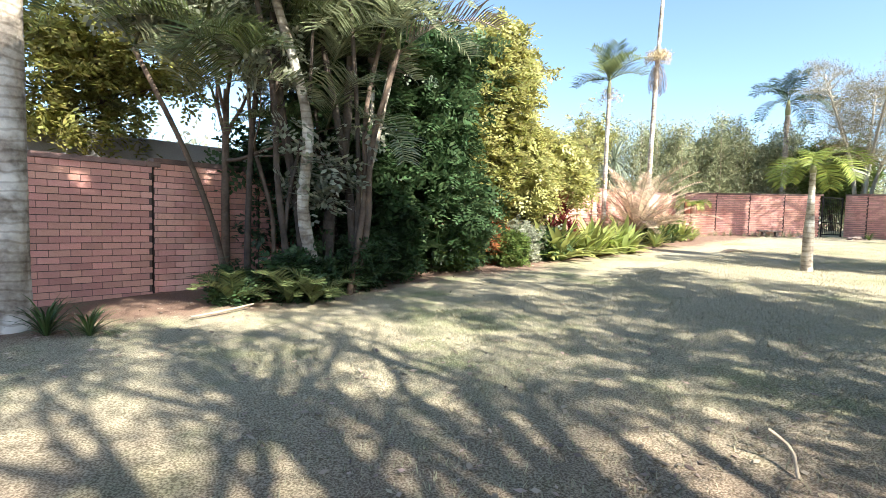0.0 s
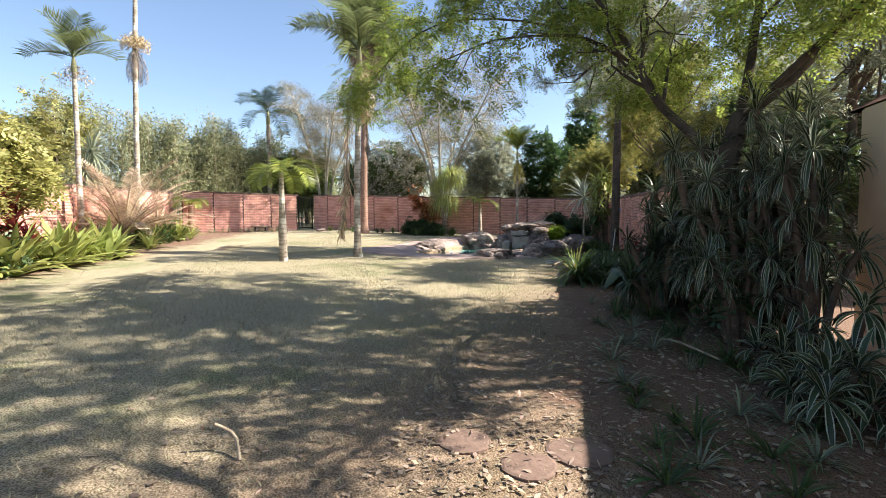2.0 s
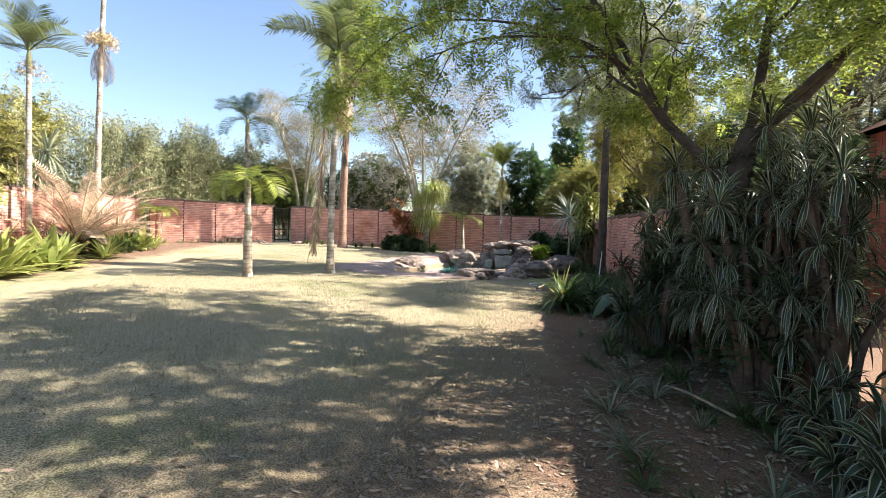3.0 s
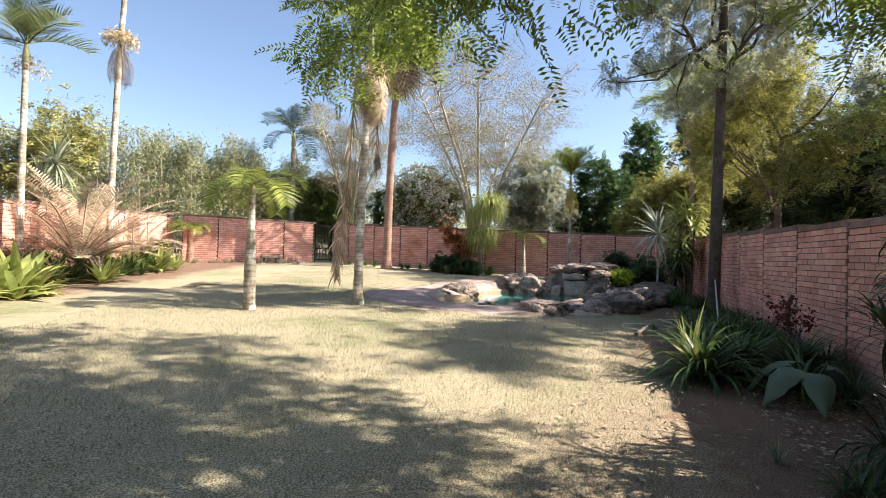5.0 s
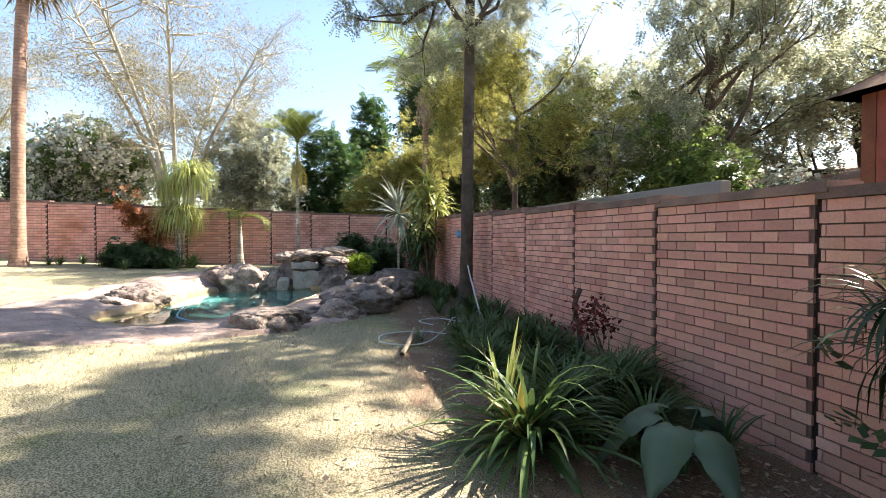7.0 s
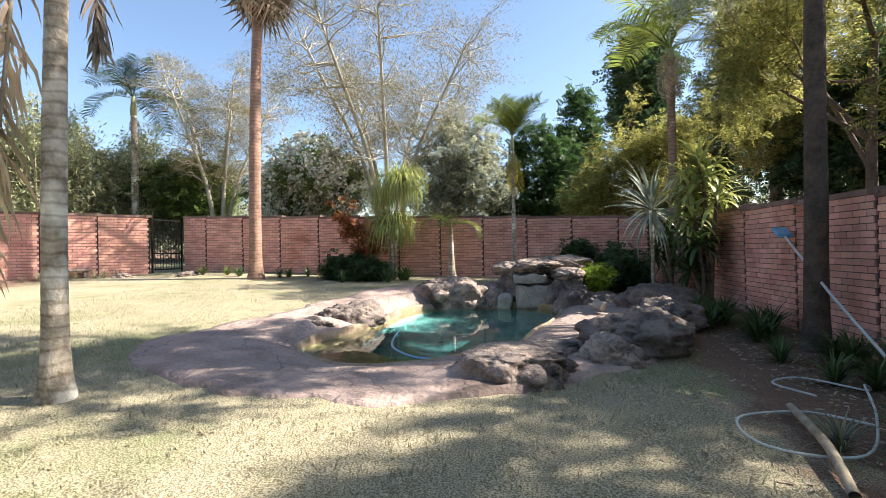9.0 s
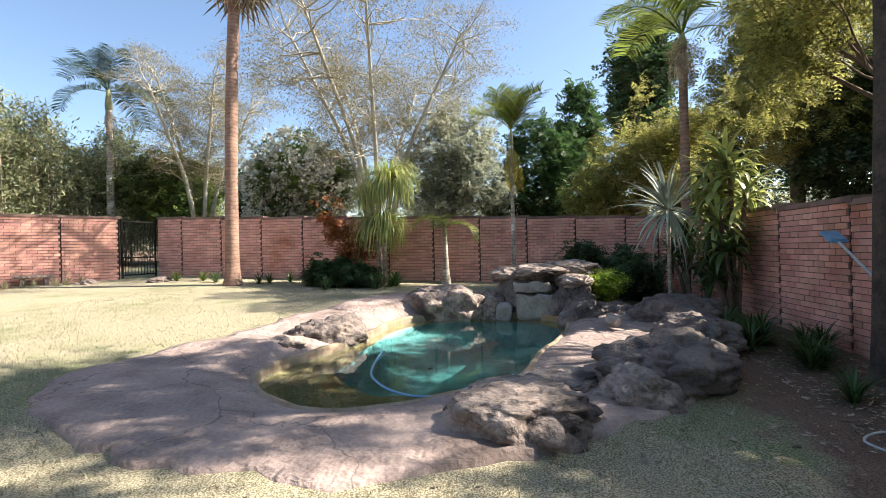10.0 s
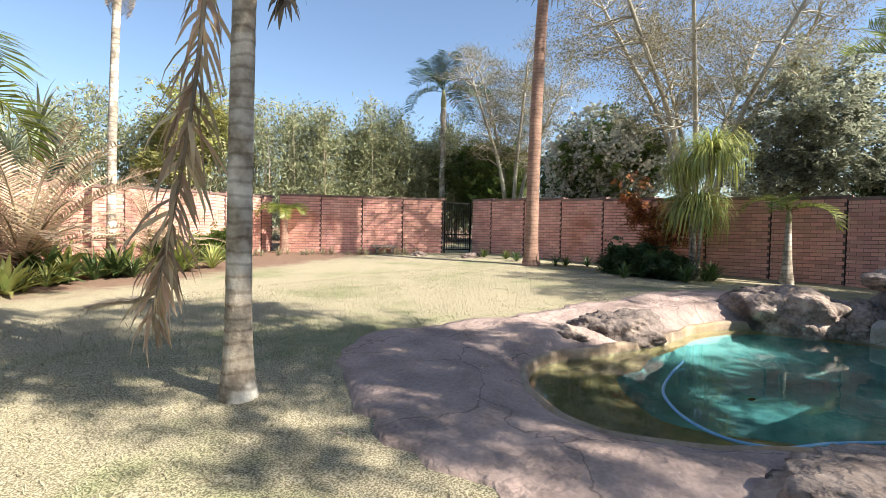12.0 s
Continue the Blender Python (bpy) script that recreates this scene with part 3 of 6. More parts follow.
def ring_mesh(name, radii, heights, jitter=0.0):
    """Rings of points round the pool's middle joined into bands."""
    v, q = [], []
    for r, z in zip(radii, heights):
        for k, a in enumerate(ANG):
            x, y = POOL_C.x + r[k] * math.cos(a), POOL_C.y + r[k] * math.sin(a)
            zz = z(x, y, k) if callable(z) else z
            v.append((x, y, zz + jitter * noise.noise(Vector((x * 2.1, y * 2.1, zz)))))
    for j in range(len(radii) - 1):
        for k in range(NA):
            k2 = (k + 1) % NA
            q.append((j * NA + k, j * NA + k2, (j + 1) * NA + k2, (j + 1) * NA + k))
    return mesh_np(name, v, q)


def deck_z(x, y, k):
    return max(ground_z(x, y) + 0.045, 0.485) + 0.03 * noise.noise(Vector((x * 0.9, y * 0.9, 3))) + 0.012 * noise.noise(Vector((x * 3.5, y * 3.5, 9)))


def lip_z(x, y, k):
    return min(deck_z(x, y, k), 0.56)


wig = np.array([0.16 * noise.noise(Vector((math.cos(a) * 5, math.sin(a) * 5, 1))) + 0.17 * noise.noise(Vector((math.cos(a) * 16, math.sin(a) * 16, 7))) for a in ANG])
R_D = R_OUT + wig
bands = [R_IN * 1.0 - 0.02, R_IN + 0.0, R_IN + 0.05] + [R_IN + 0.05 + (R_D - R_IN - 0.05) * f for f in (0.12, 0.25, 0.38, 0.5, 0.62, 0.75, 0.88, 0.97)] + [R_D + 0.02]
levels = [0.25, lambda x, y, k: lip_z(x, y, k) - 0.05, lambda x, y, k: lip_z(x, y, k) - 0.01, lambda x, y, k: (lip_z(x, y, k) + deck_z(x, y, k)) / 2] + [deck_z] * 7 + [lambda x, y, k: ground_z(x, y) - 0.08]
deck = piece("pool_paving", ring_mesh("pool_paving", bands, levels, 0.03), DECK, None, "", True)
tagged(deck, "pinkish-brown moulded screed paving round the pool", "pavement", kind="structure")

# basin with a broad shallow step on the lawn side
shelf = np.array([0.95 * max(0.0, math.cos(a - 2.75)) ** 3 + 0.08 for a in ANG])
basin = piece("pool_basin", ring_mesh("pool_basin", [R_IN - 0.0, R_IN - 0.03 - shelf, R_IN - 0.15 - shelf, R_IN * 0.6 - 0.2, R_IN * 0.02], [0.12, 0.10, -0.35, -0.6, -0.7], 0.03), BASIN, None, "", True)
tagged(basin, "teal plastered pool basin under water", "pool", kind="structure")
step_ = piece("pool_step", ring_mesh("pool_step", [R_IN - 0.03, R_IN - 0.06, R_IN - 0.06 - shelf * 0.5, R_IN - 0.05 - shelf, R_IN - 0.065 - shelf], [0.42, 0.36, 0.32, 0.25, 0.05], 0.03), SHELF, None, "", True)
tagged(step_, "algae-brown shallow step of the pool", "pool step", kind="structure")
rim = piece("pool_rim", ring_mesh("pool_rim", [R_IN + 0.06, R_IN + 0.02, R_IN - 0.03, R_IN - 0.045, R_IN - 0.05], [lambda x, y, k: lip_z(x, y, k) - 0.03, lambda x, y, k: lip_z(x, y, k) + 0.012, lambda x, y, k: lip_z(x, y, k) - 0.005, lambda x, y, k: lip_z(x, y, k) - 0.04, 0.30], 0.02), RIM, None, "", True)
tagged(rim, "cream plastered rim above the pool's waterline", "pool rim", kind="structure")
water = piece("water", ring_mesh("water", [R_IN + 0.02, R_IN * 0.66, R_IN * 0.33, R_IN * 0.01], [0.45] * 4), WATER, None, "", True)
water.visible_shadow = False
tagged(water, "clear teal still swimming pool water", "water", kind="structure")


# ---- brick walls ----
BRICK_L = 0.232


def brick_box(w, h):
    bm = bmesh.new()
    box(bm, 0.004, w - 0.004, -0.03, 0.0, 0.0055, h - 0.006)
    me = bpy.data.meshes.new("brick")
    bm.to_mesh(me)
    bm.free()
    me.materials.append(BRICK)
    return me


def brick_wall(name, label, p0, p1, panel, top, height, near=None, start=0.0, seed=1, gap=0.016):
    """A wall of stepped brick panels between piers; its bricked face looks to the left of p0 -> p1."""
    rng = rng_of(seed)
    a, b = Vector((*p0, 0)), Vector((*p1, 0))
    long = (b - a).length
    d = (b - a) / long
    yaw = math.degrees(math.atan2(d.y, d.x))
    courses = 22
    ch = (height - 0.07) / courses
    edges = [0.0]
    u = start if start > 0.3 else panel
    while u < long - 0.4:
        edges.append(u)
        u += panel
    edges.append(long)
    core, seam = bmesh.new(), bmesh.new()
    v, q, solo = [], [], []

    def add_brick(u0, u1, n0, z0, z1):
        s = len(v)
        n1 = n0 + 0.013
        u0, u1, z0, z1 = u0 + 0.004, u1 - 0.004, z0 + 0.0055, z1 - 0.006
        jig = rng.uniform(-0.002, 0.003)
        n1 += jig
        v.extend([(u0, n0 - 0.01, z0), (u1, n0 - 0.01, z0), (u1, n0 - 0.01, z1), (u0, n0 - 0.01, z1), (u0, n1, z0), (u1, n1, z0), (u1, n1, z1), (u0, n1, z1)])
        q.extend([(s + 4, s + 7, s + 6, s + 5), (s, s + 4, s + 5, s + 1), (s + 1, s + 5, s + 6, s + 2), (s + 2, s + 6, s + 7, s + 3), (s + 3, s + 7, s + 4, s)])

    cop = bmesh.new()
    for e0, e1 in zip(edges[:-1], edges[1:]):
        um = (e0 + e1) / 2
        zt = top(um)
        zb = zt - height
        box(core, e0 + gap, e1 - gap, -0.22, 0.0, zb - 0.35, zt - 0.07)
        # recessed strip, its shadow put into the colour
        box(seam, e0 - gap + 0.001, e0 + gap - 0.001, -0.2, -0.03, zb - 0.35, zt - 0.072)
        box(cop, e0, e1 - 0.004, -0.25, 0.035, zt - 0.07, zt)
        box(cop, e0 - 0.09, e0 + 0.09, -0.26, 0.05, zt - 0.072, zt + 0.005)
        for c in range(-2, courses):
            z0, z1 = zb + c * ch, zb + (c + 1) * ch
            lo, hi = e0 + gap * (0.6 if c % 2 else 1.2), e1 - gap * (1.2 if c % 2 else 0.6)
            u = e0 + 0.05 - (BRICK_L / 2 if c % 2 else 0)
            while u < hi:
                u0, u1 = max(u, lo), min(u + BRICK_L, hi)
                if u1 - u0 > 0.03:
                    if near and near[0] <= u0 and u1 <= near[1] and u1 - u0 > BRICK_L - 0.005 and c >= 0 and len(solo) < 300:
                        solo.append((u0, z0))
                    else:
                        add_brick(u0, u1, 0.0, z0, z1)
                u += BRICK_L
    w = part(name, core, MORTAR, None)
    w.matrix_basis = pose(a.x, a.y, 0, 0, 0, yaw)
    tagged(w, label, "brick wall", kind="structure")
    part("coping", cop, COPING, w, "dark weathered brick coping")
    part("panel_joint", seam, SEAMSHADE, w, "recessed panel joints, near-black for the shadow along the piers")
    m = mesh_np("bricks", v, q)
    m.polygons.foreach_set("use_smooth", [False] * len(m.polygons))
    bs = piece("bricks", m, BRICK, w)
    tagged(bs, kind="stuff")
    if solo:
        me = brick_box(BRICK_L, ch)
        for u0, z0 in solo:
            o = piece("brick", me, BRICK, w)
            o.matrix_basis = pose(u0, 0.013 + rng.uniform(-0.003, 0.004), z0)
    return w


def right_top(x):
    return 2.24 + 0.0265 * (x - 11.45)


# garden side of each wall is on the left of its run
brick_wall("wall_right", "pinkish-red brick panel wall with shadow-dark panel joints", (6.61, -2.05), (26.1, -2.05), 1.62, lambda u: right_top(6.61 + u), 1.88, near=(1.7, 4.9), start=1.62, seed=2, gap=0.023)
brick_wall("wall_back", "red brick garden wall in shade", (25.85, -2.0), (25.85, 13.66), 1.39, lambda u: 2.77 + 0.031 * (u - 2.2), 1.95, near=(4.4, 7.6), start=0.88, seed=3)
brick_wall("wall_gate", "red brick wall beside the garden gate", (24.62, 14.0), (20.35, 17.6), 1.40, lambda u: 3.14 + 0.005 * u, 1.95, near=(0.0, 3.1), seed=4)
LW0, LW1 = Vector((-7.0, 5.95)), Vector((20.35, 18.12))
brick_wall("wall_left", "sunlit red brick garden wall", (LW1.x, LW1.y), (LW0.x, LW0.y), 1.62, lambda u: 3.13 - 0.0385 * u, 2.07, near=(23.2, 26.4), start=0.55, seed=5)


# ---- gate ----
def garden_gate():
    g = root("garden_gate", 25.25, 13.84, ground_z(25.25, 13.84), "black metal bar gate closed between brick piers", "gate", turn=172)
    bm = bmesh.new()
    for z in (0.08, 0.62, 1.75):
        box(bm, -0.6, 0.6, -0.02, 0.02, z, z + 0.045)
    for x in (-0.62, 0.58):
        box(bm, x, x + 0.045, -0.022, 0.022, 0.0, 1.82)
    part("gate_frame", bm, METAL, g)
    for i in range(10):
        t = Tubes(6)
        x = -0.5 + i * 0.111
        t.add([(x, 0, 0.1), (x, 0, 1.78)], [0.009, 0.009])
        piece("bar", t.mesh("bar"), METAL, g)


garden_gate()


# ---- house corner by the start ----
def garden_house_wall():
    bm = bmesh.new()
    box(bm, -9.0, 6.62, -3.3, -3.0, -0.4, 2.74)
    bmesh.ops.bevel(bm, geom=[e for e in bm.edges], offset=0.02, segments=2, affect="EDGES")
    w = part("wall_house", bm, PLASTER)
    tagged(w, "peach plastered garden wall end with worn base", "wall", kind="structure")


garden_house_wall()


# ---- trees ----
def tree(name, x, y, label, bark, trunk_h, trunk_r, blobs, leaf, count, per, size, seed, spread=0.28, shell=0.45, lean=(0, 0), limbs=5, depth=2, limb_len=None, droop=0.2, flowers=None, group="", category="tree", z=None, limb_lift=0.1, spray=None):
    """A tapered trunk, limbs and a crown of many small leaves; blobs are ellipsoids (x, y, z, rx, ry, rz) from the foot."""
    rng = rng_of(seed)
    th = root(name, x, y, (ground_z(x, y) if z is None else z) - 0.05, label, category, group)
    t = Tubes(9)
    top = Vector((lean[0], lean[1], trunk_h))
    mid = Vector((lean[0] * 0.4 + rng.uniform(-0.08, 0.08), lean[1] * 0.4 + rng.uniform(-0.08, 0.08), trunk_h * 0.5))
    pts = curve_pts([(0, 0, 0), tuple(mid), tuple(top)], 12)
    t.add(pts, [trunk_r * (1.25 if i == 0 else 1 - 0.45 * i / 11) for i in range(12)], rough=0.06, rng=rng)
    piece("trunk", t.mesh("trunk"), bark, th, smooth=True)
    tb, tips = Tubes(5), []
    for i in range(limbs):
        b = blobs[i % len(blobs)]
        goal = Vector(b[:3]) + Vector(rng.uniform(-0.5, 0.5, 3) * np.array(b[3:6]))
        s = pts[rng.randint(6, 12)]
        d = goal - s
        branch_out(tb, rng, s, d, (limb_len or d.length * 0.75), trunk_r * 0.42, depth, tips, lift=limb_lift)
    if limbs:
        tagged(piece("branchwork", tb.mesh("branchwork"), bark, th, smooth=True), kind="stuff")
    at = clumps(blobs, count, per, rng, spread, shell)
    if tips and depth > 1:
        tp = np.array([tuple(p) for p in tips])
        extra = tp[rng.randint(0, len(tp), max(len(at) // 5, 10))] + rng.normal(size=(max(len(at) // 5, 10), 3)) * spread * 0.6
        at = np.concatenate([at, extra])
    if spray:
        me = spray_mesh("crown", at, rng, *spray)
    else:
        me = spray_mesh("crown", at[::4], rng, size * 2.5, 4, size * 1.15, size * 0.62, droop)
    tagged(piece("crown", me, leaf, th), kind="stuff")
    if flowers:
        fa = clumps([(b[0], b[1], b[2], b[3] * 1.04, b[4] * 1.04, b[5] * 1.04) for b in blobs], flowers[1], 14, rng, 0.12, 0.9)
        tagged(piece("blossom", leaf_mesh("blossom", fa, 0.15, 0.11, rng, 0.3), flowers[0], th), kind="stuff")
    return th


# feathery tree leaning over the lawn beside the house
def lawn_tree():
    rng = rng_of(11)
    x, y = 7.2, -1.98
    th = root("acacia_tree", x, y, ground_z(x, y) - 0.05, "leaning dark-barked tree with feathery green leaves", "tree")
    t = Tubes(10)
    t.add(curve_pts([(0, 0, 0), (0.02, 0.05, 1.0), (0.0, 0.1, 2.0), (0.1, -0.1, 2.7)], 10), [0.2, 0.17, 0.16, 0.15, 0.145, 0.14, 0.135, 0.13, 0.12, 0.11], rough=0.08, rng=rng)
    piece("trunk", t.mesh("trunk"), DARKBARK, th, smooth=True)
    tb, tips = Tubes(7), []
    lines = [
        ([(0, 0.08, 1.9), (0.05, 0.45, 2.45), (0.2, 0.9, 3.0), (0.35, 1.3, 3.9), (0.5, 1.9, 4.9)], 0.095),
        ([(0.3, 1.1, 3.3), (0.0, 1.7, 3.75), (-0.2, 2.8, 3.8), (-0.25, 3.5, 3.6)], 0.03),
        ([(0.3, 1.15, 3.5), (0.7, 2.4, 4.3), (1.4, 4.2, 4.7), (2.0, 5.5, 4.1)], 0.03),
        ([(0.1, -0.05, 2.5), (0.3, -0.25, 3.4), (0.35, -0.4, 4.4), (0.2, -0.8, 5.6), (0.1, -1.0, 7.6)], 0.085),
        ([(0.1, -0.05, 2.6), (0.0, -0.8, 3.3), (-0.1, -1.3, 4.2), (-0.4, -1.7, 5.4), (-1.2, -1.2, 7.4)], 0.08),
        ([(0.05, -0.4, 3.0), (-1.0, -1.0, 3.7), (-2.2, -1.6, 4.2), (-3.4, -1.7, 4.5)], 0.06),
        ([(0.25, 0.9, 3.1), (0.6, 1.0, 3.6), (0.8, 0.9, 4.2), (1.4, 0.9, 4.9)], 0.045),
    ]
    for pts, r in lines:
        c = curve_pts(pts, 12)
        tb.add(c, [r * 0.78 * (1 - 0.65 * i / 11) for i in range(12)], rough=0.06, rng=rng)
        for i in range(4, 12):
            d = (c[i] - c[i - 1]).normalized() + Vector(rng.normal(size=3)) * 0.7
            branch_out(tb, rng, c[i], d, 0.7, r * 0.3, 1, tips, 0.5, 2, 0.7, -0.02)
    tagged(piece("branchwork", tb.mesh("branchwork"), DARKBARK, th, smooth=True), kind="stuff")
    blobs = [(2.0, 5.7, 3.75, 0.75, 0.7, 0.42), (2.3, 5.2, 4.3, 0.9, 0.8, 0.45), (1.5, 4.5, 4.6, 0.9, 0.8, 0.4), (0.9, 3.3, 4.8, 1.2, 1.0, 0.5), (-0.2, 3.6, 3.3, 0.35, 0.45, 0.65), (0.5, 1.8, 4.3, 1.2, 0.9, 0.7), (0.8, 0.8, 3.4, 0.8, 0.6, 0.4), (0.2, -0.6, 4.0, 1.8, 1.1, 1.0), (-2.0, -0.9, 3.7, 1.6, 1.0, 0.8), (1.7, 0.0, 3.9, 0.9, 0.9, 0.6), (0.2, -0.4, 6.6, 2.4, 1.7, 0.8), (-1.4, 0.2, 7.9, 1.9, 1.7, 0.8), (1.4, -0.6, 8.0, 1.7, 1.6, 0.8), (0.2, 1.6, 8.3, 2.4, 1.4, 0.7), (-2.8, 1.2, 8.2, 1.2, 1.2, 0.6), (3.0, -2.3, 7.6, 1.7, 1.4, 0.6), (1.8, -2.4, 8.3, 1.7, 1.4, 0.6), (3.9, -1.2, 8.0, 1.4, 1.2, 0.6)]
    at = clumps(blobs, 950, 12, rng, 0.16, 0.15)
    tp = np.array([tuple(p) for p in tips])
    at = np.concatenate([at, (tp[:, None, :] + rng.normal(size=(len(tp), 2, 3)) * 0.12).reshape(-1, 3)])
    tagged(piece("crown", spray_mesh("crown", at, rng, 0.27, 8, 0.075, 0.026, 0.5), LEAFACACIA, th), kind="stuff")


lawn_tree()

# unseen tree behind the house wall, added so its boughs shade the near lawn
tree("shade_tree", 2.9, -5.0, "unseen wide-spreading tree behind the plastered wall", DARKBARK, 4.4, 0.3, [(0, 0.8, 6.6, 2.4, 1.6, 0.7), (-2.4, 0.8, 6.9, 1.6, 1.4, 0.6), (2.2, 1.2, 6.9, 1.6, 1.4, 0.7), (-0.6, 2.6, 7.0, 1.8, 1.1, 0.5), (1.2, 3.8, 7.4, 1.6, 1.0, 0.5), (-2.6, 3.0, 7.4, 1.6, 1.2, 0.5), (-1.6, 4.7, 7.7, 1.3, 0.9, 0.4), (-3.4, 4.4, 7.9, 1.2, 0.9, 0.4), (-4.6, 3.8, 8.0, 1.2, 0.9, 0.4)], LEAFACACIA, 470, 10, 0.12, 21, 0.18, 0.15, limbs=13, depth=2, limb_len=2.8, spray=(0.28, 8, 0.06, 0.018))
# two more unseen trees, added to shade the left wall, palm stems and lawn
tree("shade_tree", -1.6, -4.4, "unseen tall dense tree added to cast shade", DARKBARK, 7.0, 0.22, [(2.2, 3.9, 8.8, 1.5, 1.0, 0.5), (0.6, 3.6, 8.9, 1.4, 1.1, 0.5), (-0.9, 3.2, 8.8, 1.4, 1.1, 0.5), (1.2, 1.8, 8.6, 1.4, 1.2, 0.6), (4.3, 5.2, 8.8, 1.2, 0.8, 0.4), (3.0, 5.0, 9.0, 1.2, 0.8, 0.4), (5.4, 5.0, 8.8, 1.1, 0.8, 0.4), (4.4, 3.7, 8.9, 1.2, 0.8, 0.4), (5.7, 3.7, 8.9, 1.2, 0.8, 0.4), (6.6, 4.2, 8.9, 1.1, 0.8, 0.4)], LEAFMID, 620, 48, 0.13, 25, 0.22, 0.2, limbs=8, depth=2, limb_len=2.6)

tree("shade_tree", 7.0, -7.6, "unseen tall dense tree added to cast shade", DARKBARK, 6.5, 0.2, [(0.4, 1.4, 8.3, 1.4, 1.0, 0.5), (-0.6, 2.2, 8.4, 1.4, 0.9, 0.5), (1.8, 1.0, 8.2, 1.5, 1.0, 0.5), (2.8, 2.1, 8.4, 1.3, 0.8, 0.5)], LEAFMID, 85, 30, 0.12, 26, 0.22, 0.2, limbs=8, depth=2, limb_len=2.4)

tree("slender_tree", 16.75, -1.62, "slender dark trunk with sparse grey-green crown", DARKBARK, 8.6, 0.14, [(0.3, 0.9, 6.3, 1.2, 1.0, 0.5), (-0.9, 0.8, 7.4, 1.4, 1.2, 0.7), (0.9, -0.5, 8.2, 1.5, 1.2, 0.8), (-1.3, 1.8, 7.0, 0.8, 0.8, 0.4), (0.2, 0.3, 9.2, 1.5, 1.5, 0.8), (1.9, 0.3, 5.6, 0.9, 0.8, 0.4), (-1.6, 0.2, 8.6, 1.4, 1.2, 0.6), (0.0, -1.6, 7.6, 1.6, 1.2, 0.8), (1.6, -1.2, 7.0, 1.4, 1.2, 0.7), (0.5, -0.1, 5.5, 1.1, 0.9, 0.45)], LEAFGUM, 460, 12, 0.11, 22, 0.17, 0.25, lean=(0.1, -0.15), limbs=9, depth=2, limb_len=1.7, spray=(0.28, 7, 0.09, 0.032, 0.6))
tree("golden_tree", 25.3, -5.4, "feathery olive-gold tree behind the brick wall", BROWNBARK, 5.2, 0.22, [(0, 0, 6.3, 2.2, 1.9, 2.0), (-0.7, 1.3, 5.2, 1.9, 1.4, 1.3), (1.2, -0.8, 4.4, 1.7, 1.6, 1.2), (0.2, 0.2, 8.4, 1.6, 1.4, 1.1), (-1.2, 0.2, 4.1, 1.3, 1.3, 0.8)], LEAFFEATHER, 430, 13, 0.14, 23, 0.22, 0.3, limbs=7, spray=(0.38, 6, 0.125, 0.046, 0.4))
tree("golden_tree", 18.4, -3.4, "feathery olive-gold bough over the brick wall", BROWNBARK, 4.4, 0.1, [(0.2, 1.3, 4.3, 1.3, 1.0, 0.6), (1.2, 1.0, 4.9, 1.2, 1.0, 0.6), (1.6, 0.2, 5.7, 1.3, 1.1, 0.6), (-0.6, 0.6, 5.2, 1.1, 1.0, 0.6), (2.4, 1.0, 4.0, 0.9, 0.8, 0.5), (-1.4, 0.1, 3.5, 1.1, 0.9, 0.5), (-2.2, -0.5, 4.1, 1.1, 1.0, 0.5)], LEAFFEATHER, 210, 12, 0.13, 24, 0.19, 0.25, limbs=7, spray=(0.32, 7, 0.095, 0.032, 0.4))

# behind the back wall
def fever_tree(x, y, h, wide, seed, n=5):
    rng = rng_of(seed)
    th = root("fever_tree", x, y, ground_z(x, y) - 0.05, "bare pale-barked tree with sparse yellowish leaves", "tree", "trees behind the back wall")
    tb, tips = Tubes(6), []
    for i in range(n):
        a = 2 * math.pi * i / n + rng.uniform(-0.4, 0.4)
        out = wide * rng.uniform(0.4, 0.95)
        end = Vector((math.cos(a) * out, math.sin(a) * out, h * rng.uniform(0.6, 0.8)))
        c = curve_pts([(math.cos(a) * 0.1, math.sin(a) * 0.1, 0), (end.x * 0.28, end.y * 0.28, end.z * 0.45), (end.x * 0.7, end.y * 0.7, end.z * 0.78), tuple(end)], 12)
        r = 0.11 * rng.uniform(0.8, 1.1)
        t = Tubes(8)
        t.add(c, [r * (1 - 0.7 * k / 11) for k in range(12)], rough=0.05, rng=rng)
        piece("trunk", t.mesh("trunk"), FEVERBARK, th, smooth=True)
        for k in range(4, 12):
            for _ in range(4):
                d = (c[k] - c[k - 1]).normalized() * 0.5 + Vector(rng.normal(size=3) * np.array((0.75, 0.75, 0.3)))
                branch_out(tb, rng, c[k], d, wide * 0.27, r * 0.26, 2, tips, 0.45, 3, 0.68, 0.02)
    tagged(piece("branchwork", tb.mesh("branchwork"), FEVERBARK, th, smooth=True), kind="stuff")
    tp = np.array([tuple(p) for p in tips])
    at = (tp[:, None, :] + rng.normal(size=(len(tp), 8, 3)) * np.array((0.24, 0.24, 0.07))).reshape(-1, 3)
    tagged(piece("crown", leaf_mesh("crown", at, 0.085, 0.024, rng, 0.1), LEAFFEVER, th), kind="stuff")


